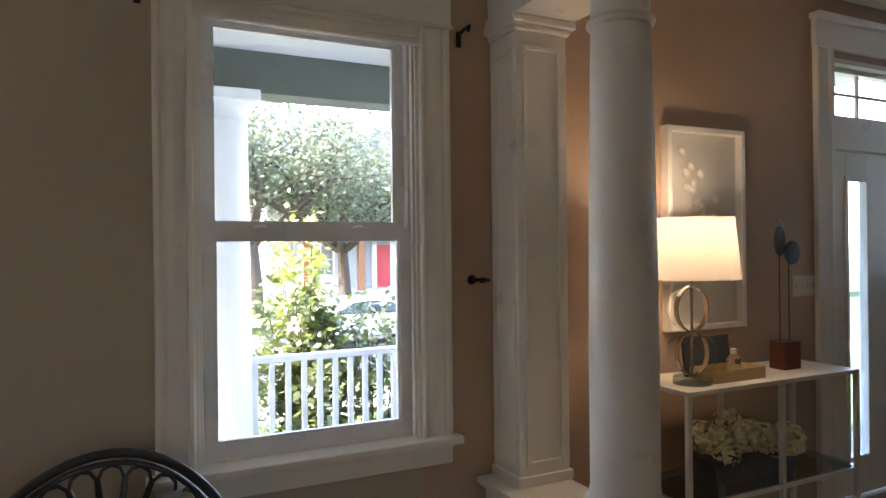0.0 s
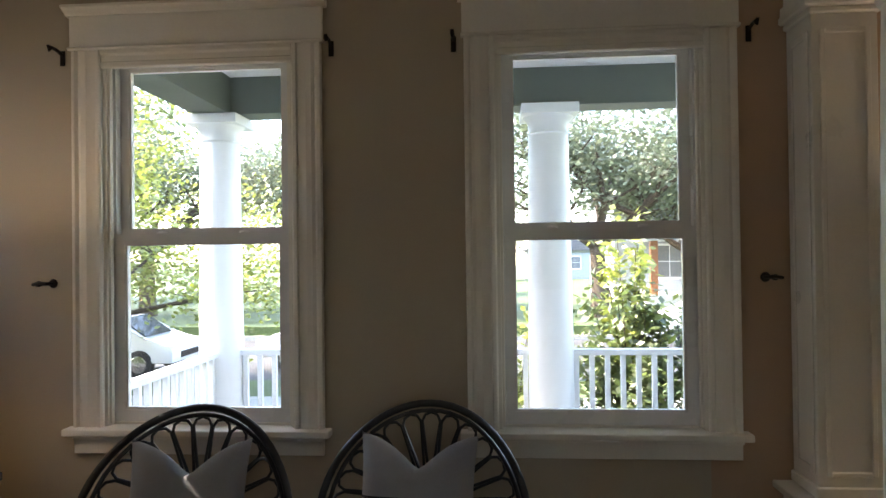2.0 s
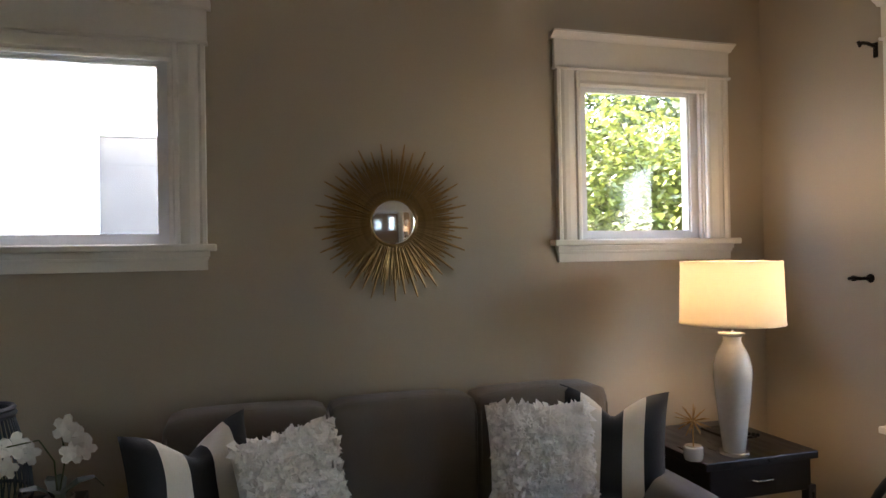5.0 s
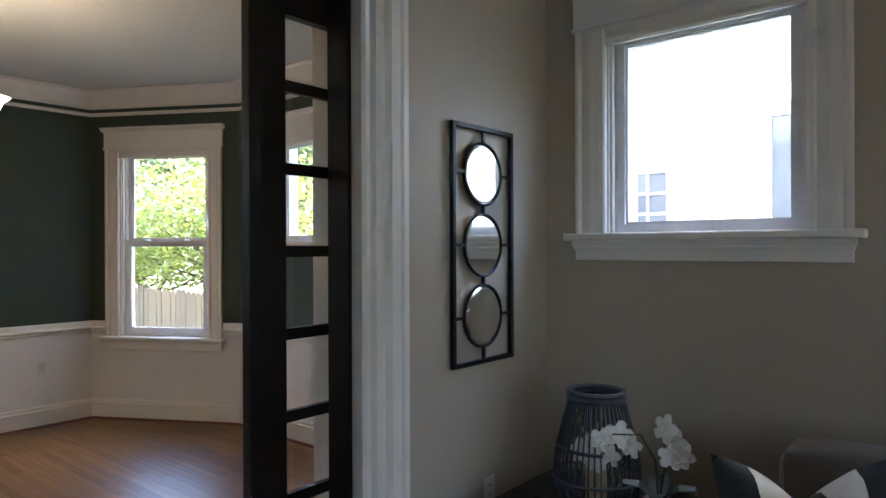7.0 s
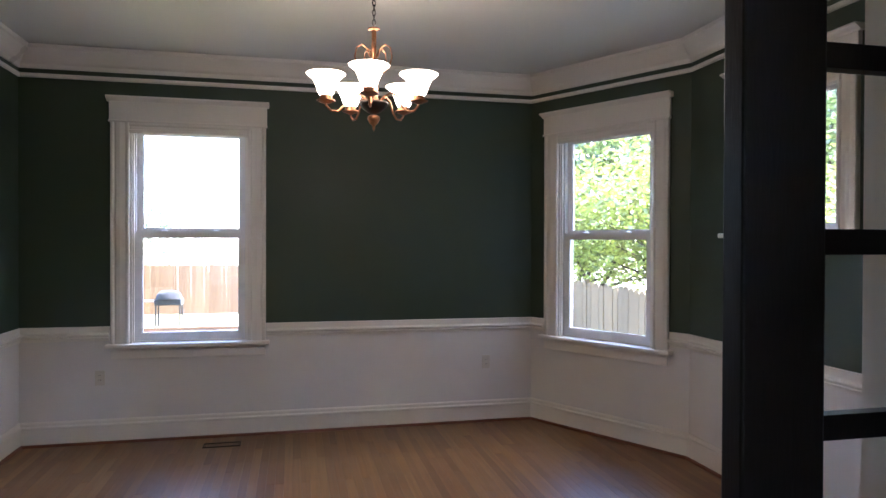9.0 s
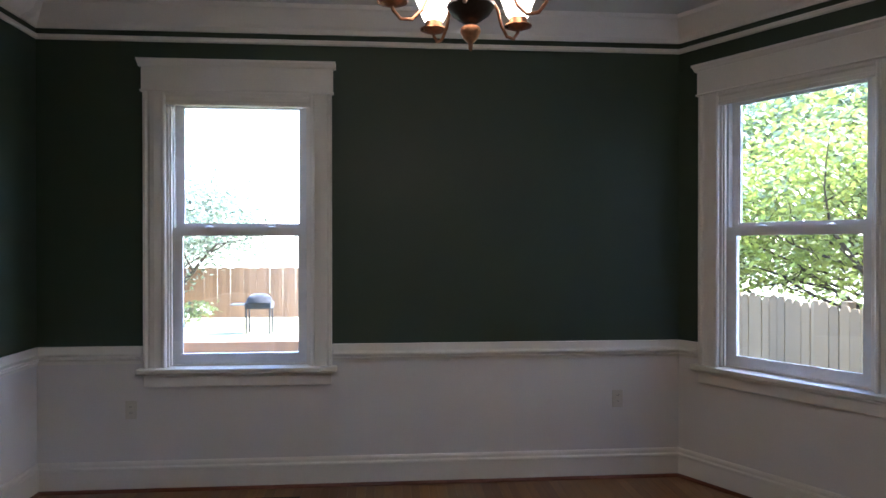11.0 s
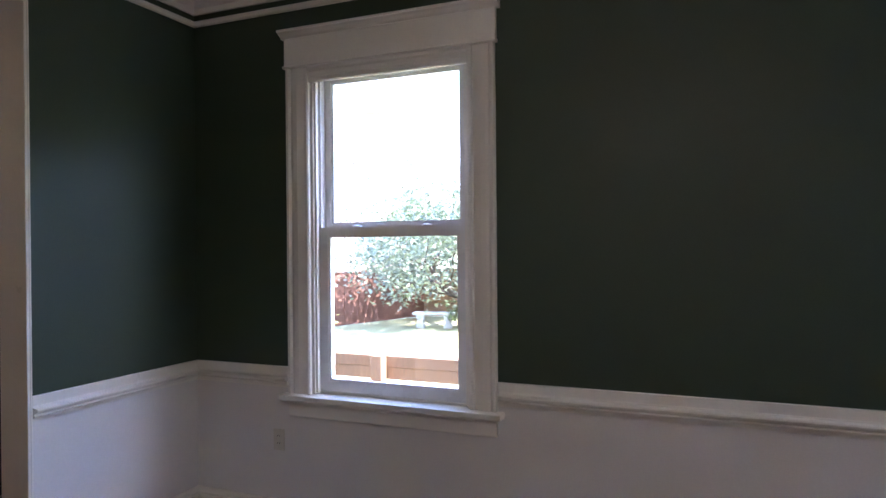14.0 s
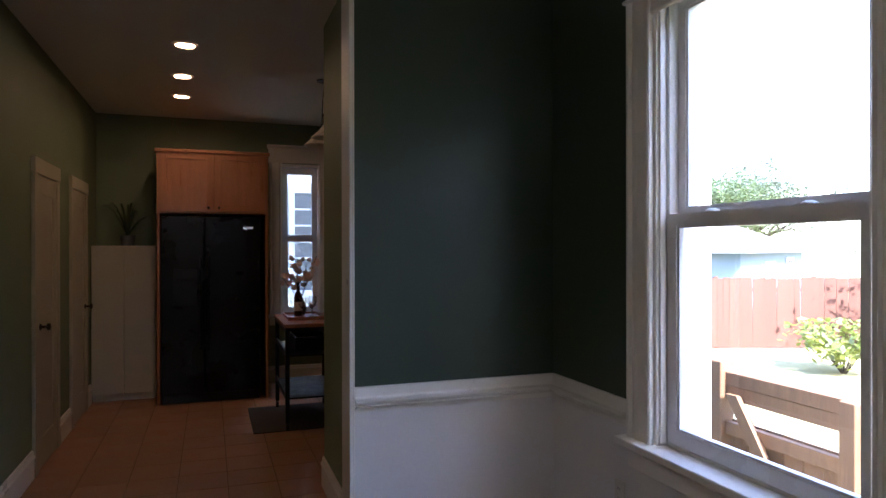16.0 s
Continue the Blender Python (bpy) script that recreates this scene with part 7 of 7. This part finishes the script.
# ---- fences: boards come as single pieces ----
def fence(x0, y0, x1, y1, top, width, mat, label, dog=True, low=GZ):
    L = math.hypot(x1 - x0, y1 - y0)
    f = thing("fence", pose(x0, y0, low, 0, 0, math.degrees(math.atan2(y1 - y0, x1 - x0))), label, "fence", kind="structure")
    h = top - low
    outs = []
    for k in range(3):
        hh = h - 0.015 * k
        o = [(-width / 2 + 0.004, 0.02), (width / 2 - 0.004, 0.02), (width / 2 - 0.004, hh - 0.05), (width / 4, hh), (-width / 4, hh), (-width / 2 + 0.004, hh - 0.05)] if dog else [(-width / 2 + 0.0008, 0.02), (width / 2 - 0.0008, 0.02), (width / 2 - 0.0008, hh), (-width / 2 + 0.0008, hh)]
        outs.append(mesh_of("board", prism(o, -0.01, 0.01, None, pose(0, 0, 0, 90, 0, 0)), mat))
    n = int(L / width)
    rng = random.Random(int(L * 100))
    for i in range(n):
        b = new("board", outs[rng.randint(0, 2)])
        b.parent = f
        b.matrix_basis = pose((i + 0.5) * width, rng.uniform(-0.003, 0.003), 0, 0, rng.uniform(-0.5, 0.5), 0)
    for z in (0.3, h - 0.35):
        part("rail", box(0, L, 0.012, 0.055, z, z + 0.09, 0.003, 1), mat, f)
    for i in range(int(L / 2.4) + 1):
        part("post", box(i * 2.4 - 0.045, i * 2.4 + 0.045, 0.056, 0.146, 0, h + 0.02, 0.004, 1), mat, f)
    return f


fence(-4.8, -24.0, -4.8, -5.2, 1.0, 0.145, M_PICKET, "weathered cedar dog-ear picket fence")
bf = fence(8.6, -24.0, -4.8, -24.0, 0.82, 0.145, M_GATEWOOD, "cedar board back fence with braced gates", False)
fence(13.2, -11.0, 8.6, -24.0, 0.82, 0.145, M_REDFENCE, "red-stained solid board fence", False)
# braces on the near side of the back fence
for x0, x1 in ((4.6, 5.8), (7.2, 6.0)):
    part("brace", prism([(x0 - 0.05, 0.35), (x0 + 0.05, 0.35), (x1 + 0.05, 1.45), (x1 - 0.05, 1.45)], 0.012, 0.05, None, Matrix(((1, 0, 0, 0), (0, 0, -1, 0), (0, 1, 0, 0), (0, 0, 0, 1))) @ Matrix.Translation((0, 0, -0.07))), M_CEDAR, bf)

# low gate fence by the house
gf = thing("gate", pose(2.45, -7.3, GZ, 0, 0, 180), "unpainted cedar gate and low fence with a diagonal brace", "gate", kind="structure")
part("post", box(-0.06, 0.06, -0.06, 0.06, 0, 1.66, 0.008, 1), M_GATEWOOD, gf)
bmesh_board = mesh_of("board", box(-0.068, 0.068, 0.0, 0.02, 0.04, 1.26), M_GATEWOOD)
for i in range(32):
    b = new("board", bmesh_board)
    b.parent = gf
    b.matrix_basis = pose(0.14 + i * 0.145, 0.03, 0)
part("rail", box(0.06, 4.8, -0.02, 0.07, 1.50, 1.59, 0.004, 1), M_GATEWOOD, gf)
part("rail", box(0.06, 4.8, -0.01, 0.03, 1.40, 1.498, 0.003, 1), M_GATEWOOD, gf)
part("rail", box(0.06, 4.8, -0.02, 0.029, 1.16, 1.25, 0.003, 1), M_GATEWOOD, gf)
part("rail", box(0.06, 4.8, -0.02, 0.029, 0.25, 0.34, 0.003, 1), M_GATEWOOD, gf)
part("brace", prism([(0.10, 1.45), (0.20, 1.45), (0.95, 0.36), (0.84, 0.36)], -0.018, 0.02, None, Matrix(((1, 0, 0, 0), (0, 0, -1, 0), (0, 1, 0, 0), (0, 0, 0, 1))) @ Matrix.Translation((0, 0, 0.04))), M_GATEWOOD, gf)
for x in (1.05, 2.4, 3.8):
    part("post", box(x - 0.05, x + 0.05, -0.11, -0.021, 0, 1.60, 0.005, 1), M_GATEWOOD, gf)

# garden bench and grill
bn = thing("garden_bench", pose(6.9, -21.0, GZ, 0, 0, 15), "pale curved stone garden bench", "bench")
part("seat", box(-0.65, 0.65, -0.2, 0.2, 0.40, 0.48, 0.03, 2), M_STONE, bn)
for x in (-0.42, 0.42):
    part("leg", prism([(-0.12, 0), (0.12, 0), (0.09, 0.2), (0.13, 0.40), (-0.13, 0.40), (-0.09, 0.2)], -0.15, 0.15, None, pose(x, 0, 0, 90, 0, 0)), M_STONE, bn)
gr = thing("grill", pose(3.1, -20.0, GZ), "black covered barbecue grill on a cart", "grill")
part("lid", lathe([(0, 1.12), (0.2, 1.10), (0.33, 1.0), (0.36, 0.88), (0, 0.88)], 20), M_INK, gr, smooth=True)
part("box", box(-0.36, 0.36, -0.25, 0.25, 0.70, 0.88, 0.02, 1), M_INK, gr)
part("side_shelf", box(0.37, 0.75, -0.22, 0.22, 0.80, 0.83), M_ZINC, gr)
for x in (-0.32, 0.32):
    for y in (-0.2, 0.2):
        part("leg", box(x - 0.02, x + 0.02, y - 0.02, y + 0.02, 0, 0.70), M_INK, gr)


# ---- neighbouring buildings ----
def house_window(parent, at, w, h, cols, rows, sill=True):
    """A window with frame, muntins, dark pane: local x across, -y outwards."""
    f = part("window", boxes([(-w / 2 - 0.09, -w / 2, -0.04, 0.0, -0.08, h + 0.1), (w / 2, w / 2 + 0.09, -0.04, 0.0, -0.08, h + 0.1), (-w / 2, w / 2, -0.04, 0.0, h, h + 0.1), (-w / 2 - 0.12, w / 2 + 0.12, -0.07, 0.0, -0.12, 0.0)]
                             + [(-w / 2 + w * i / cols - 0.012, -w / 2 + w * i / cols + 0.012, -0.025, -0.006, 0, h) for i in range(1, cols)]
                             + [(-w / 2, w / 2, -0.024, -0.007, h * j / rows - 0.014, h * j / rows + 0.014) for j in range(1, rows)]), M_PORCHW, parent, at=at)
    part("pane", box(-w / 2, w / 2, -0.006, -0.002, 0, h), M_SKYPANE, f)
    return f


def clapboards(parent, x0, x1, z0, z1, y, step, mat):
    bdm = mesh_of("clapboard", prism([(0.0, 0.0), (-0.026, 0.002), (-0.008, step + 0.012), (0.0, step + 0.012)], 0, x1 - x0, None, Matrix(((0, 0, 1, 0), (1, 0, 0, 0), (0, 1, 0, 0), (0, 0, 0, 1)))), mat)
    for i in range(int((z1 - z0) / step)):
        b = new("clapboard", bdm)
        b.parent = parent
        b.matrix_basis = pose(x0, y, z0 + i * step)


nb = thing("house", pose(-6.6, -2.0, GZ, 0, 0, 90), "white clapboard neighbour house with small-paned windows", "house")
# north end is drawn out beyond the known house to block low sun
part("wall", boxes([(-3.6, 6.2, 0.0, 8.0, 0, 6.8)]), M_SIDING, nb)
clapboards(nb, -3.6, 6.2, 0.3, 6.6, 0.0, 0.16, M_SIDING)
house_window(nb, pose(0.10, -0.03, 2.42), 0.62, 0.85, 3, 4)
house_window(nb, pose(1.72, -0.03, 2.50), 0.62, 1.22, 1, 1)
house_window(nb, pose(-2.0, -0.03, 2.3), 0.8, 1.5, 2, 2)
part("roof", prism([(-0.5, 6.7), (8.5, 6.7), (4.0, 9.6)], -4.0, 6.6, None, Matrix(((0, 0, 1, 0), (1, 0, 0, 0), (0, 1, 0, 0), (0, 0, 0, 1)))), M_DARKROOF, nb)

ne = thing("house", pose(9.8, -3.0, GZ, 0, 0, -90), "pale house seen through the kitchen window", "house")
part("wall", boxes([(-4.0, 5.0, 0.0, 8.0, 0, 6.5)]), M_SIDING, ne)
clapboards(ne, -4.0, 5.0, 0.3, 6.4, 0.0, 0.16, M_SIDING)
house_window(ne, pose(2.55, -0.03, 1.75), 0.62, 1.6, 2, 6)
house_window(ne, pose(0.2, -0.03, 1.75), 0.8, 1.6, 2, 6)
part("roof", prism([(-0.5, 6.4), (8.5, 6.4), (4.0, 9.0)], -4.4, 5.4, None, Matrix(((0, 0, 1, 0), (1, 0, 0, 0), (0, 1, 0, 0), (0, 0, 0, 1)))), M_DARKROOF, ne)

# the kitchen ell of this house, shingled
el = thing("house_ell", pose(1.95, -5.78, GZ), "white shingled corner of the house itself", "wall", kind="structure")
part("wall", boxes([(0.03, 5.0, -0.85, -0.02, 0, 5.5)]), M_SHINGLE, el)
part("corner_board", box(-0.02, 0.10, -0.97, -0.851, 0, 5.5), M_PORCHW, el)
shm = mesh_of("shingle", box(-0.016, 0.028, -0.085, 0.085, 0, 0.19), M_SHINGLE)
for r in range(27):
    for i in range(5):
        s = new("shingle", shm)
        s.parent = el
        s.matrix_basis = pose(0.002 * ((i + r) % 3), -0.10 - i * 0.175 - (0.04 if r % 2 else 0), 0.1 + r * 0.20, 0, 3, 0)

# garage with a pale hip roof
ga = thing("garage", pose(15.6, -21.5, GZ, 0, 0, -62), "pale blue garage with a light hip roof", "garage")
part("wall", boxes([(-3.3, 3.3, 0, 5.0, 0, 2.3)]), M_BLUEWALL, ga)
bm = bmesh.new()
b0 = [bm.verts.new(p) for p in ((-3.7, -0.4, 2.28), (3.7, -0.4, 2.28), (3.7, 5.4, 2.28), (-3.7, 5.4, 2.28))]
r0 = [bm.verts.new(p) for p in ((-0.9, 2.5, 3.55), (0.9, 2.5, 3.55))]
for q in ((b0[0], b0[1], r0[1], r0[0]), (b0[1], b0[2], r0[1]), (b0[2], b0[3], r0[0], r0[1]), (b0[3], b0[0], r0[0]), b0[::-1]):
    bm.faces.new(q)
part("roof", bm, M_ROOF, ga)
house_window(ga, pose(-0.6, -0.02, 1.3), 0.8, 0.6, 2, 1)
house_window(ga, pose(1.6, -0.02, 1.2), 0.7, 0.8, 1, 1)

# brick row building far back
rb = thing("apartment_building", pose(21.5, -42.6, GZ, 0, 0, 212), "brick row building with rows of sash windows", "building")
part("wall", boxes([(-5.2, 5.2, 0, 9, 0, 12.2)]), M_PALEBRICK, rb)
part("cornice", boxes([(-5.5, 5.5, -0.5, 0.0, 11.8, 12.5)]), M_PORCHW, rb)
for i in range(3):
    for j in range(3):
        house_window(rb, pose(-3.4 + i * 3.4, -0.03, 1.8 + j * 3.3), 1.1, 1.9, 2, 2)
# house across the street with a red door
fh = thing("house", pose(11.6, 33.0, GZ, 0, 0, 0), "grey house across the street with a red front door", "house")
part("wall", boxes([(-5.5, 5.5, 0, 8, 0, 5.6)]), M_GREYWALL, fh)
part("roof", prism([(-6.0, 5.5), (6.0, 5.5), (0, 8.8)], -0.6, 8.4, None, pose(0, 0, 0, 90, 0, 0) @ Matrix.Diagonal((1, 1, -1, 1))), M_DARKROOF, fh)
part("porch_roof", boxes([(-4.6, 3.0, -2.6, -0.02, 3.0, 3.3)]), M_PORCHW, fh)
part("porch_floor", boxes([(-4.6, 3.0, -2.6, -0.02, 0, 0.6)]), M_STONE, fh)
for x in (-4.2, -1.6, 0.9, 2.6):
    part("porch_post", box(x - 0.16, x + 0.16, -2.5, -2.2, 0.6, 3.0), M_OAKRED if x in (-4.2, -1.6) else M_PORCHW, fh)
part("door", box(0.0, 0.75, -0.06, -0.005, 0.6, 2.75, 0.01, 1), M_REDDOOR, fh, "red panelled front door")
part("door_frame", boxes([(-0.25, 0.0, -0.08, -0.004, 0.6, 3.0), (0.75, 1.0, -0.08, -0.004, 0.6, 3.0)]), M_PORCHW, fh)
house_window(fh, pose(-2.9, -0.03, 1.3), 1.2, 1.5, 2, 2)
house_window(fh, pose(3.9, -0.03, 1.3), 1.2, 1.5, 2, 2)

# small house far up the block
sh2 = thing("house", pose(6.2, 64.0, GZ + 0.1), "small grey house beyond the far lawn", "house")
part("wall", boxes([(-2.6, 3.4, 0, 6, 0, 2.7)]), M_GREYWALL, sh2)
part("roof", prism([(-3.0, 2.68), (3.8, 2.68), (0.4, 4.6)], -0.4, 6.4, None, pose(0, 0, 0, 90, 0, 0) @ Matrix.Diagonal((1, 1, -1, 1))), M_DARKROOF, sh2)
house_window(sh2, pose(-1.2, -0.03, 1.0), 1.0, 1.1, 2, 2)
house_window(sh2, pose(1.8, -0.03, 1.0), 1.0, 1.1, 2, 2)

# overhead cables
for k, (z, dy) in enumerate(((6.2, 0), (5.6, 0.4), (7.2, -0.8))):
    solid("overhead_cable", tube([(-30 + 10 * i, -27 + dy - 0.5 * i * 0.2, z - 0.5 + 0.06 * (i - 3) ** 2 * 0.5) for i in range(7)], 0.015, 5), M_BLACK, "thin black overhead utility cable", "cable", group="overhead cables")

# ---- floor boards and tiles, last ----
rng = random.Random(42)
BW = 0.057
mesh_by = {}


def board_mesh(ln):
    if ln not in mesh_by:
        bm = bmesh.new()
        w, c = BW / 2 - 0.0003, 0.0006
        lo = [bm.verts.new(p) for p in ((-w, 0, -0.011), (w, 0, -0.011), (w, ln - 0.0004, -0.011), (-w, ln - 0.0004, -0.011))]
        mi = [bm.verts.new(p) for p in ((-w, 0, -c), (w, 0, -c), (w, ln - 0.0004, -c), (-w, ln - 0.0004, -c))]
        hi = [bm.verts.new(p) for p in ((-w + c, c, 0), (w - c, c, 0), (w - c, ln - 0.0004 - c, 0), (-w + c, ln - 0.0004 - c, 0))]
        for a, b in ((lo, mi), (mi, hi)):
            for i in range(4):
                bm.faces.new((a[i], a[(i + 1) % 4], b[(i + 1) % 4], b[i]))
        bm.faces.new(hi)
        mesh_by[ln] = mesh_of("floor_board", bm, M_OAK)
    return mesh_by[ln]


rest = bmesh.new()
n_pieces = 0
nrow = int((XE - XBAY) / BW)
for i in range(nrow):
    x = XE - (i + 0.5) * BW
    ymin = YS + 0.001 if x > XB else YS + (XB - x) * 1.735 + 0.01
    ymax = -0.2 if x > XB else -0.2 - (XB - x) * 1.735 + 0.3
    y = ymin
    first = True
    while y < ymax - 0.01:
        ln = rng.choice((1.2, 1.5, 1.8, 2.4))
        if first:
            ln, first = rng.choice((0.4, 0.7, 0.9, 1.2)), False
        if y < -3.3 and -2.9 < x < 1.5 and n_pieces < 300:
            b = new("floor_board", board_mesh(ln))
            b.parent = floor
            b.matrix_basis = pose(x, y, 0)
            n_pieces += 1
        else:
            bm_box(rest, x - BW / 2 + 0.0003, x + BW / 2 - 0.0003, y, min(ymax, y + ln) - 0.001, -0.011, 0)
        y += ln
for i in range(int((6.0 - XW) / BW)):
    x = XW + (i + 0.5) * BW
    y = -0.2
    while y < YN - 0.01:
        ln = rng.choice((0.5, 0.7, 0.9, 1.2, 1.5, 1.8))
        bm_box(rest, x - BW / 2 + 0.0003, x + BW / 2 - 0.0003, y, min(YN, y + ln) - 0.001, -0.011, 0)
        y += ln
ob = part("floor_boards", rest, M_OAK, floor)
tagged(ob, kind="stuff")
TS = 0.31
tile_mesh = mesh_of("floor_tile", box(-TS / 2 + 0.003, TS / 2 - 0.003, -TS / 2 + 0.003, TS / 2 - 0.003, -0.006, 0.0, 0.0015, 1), M_TILE)
for i in range(16):
    for j in range(9):
        t = new("floor_tile", tile_mesh)
        t.parent = kfloor
        t.matrix_basis = pose(XE + 0.02 + TS * (i + 0.5), -2.80 - TS * (j + 0.5), 0.0, rng.uniform(-0.08, 0.08), rng.uniform(-0.08, 0.08), 90 * rng.randint(0, 3))
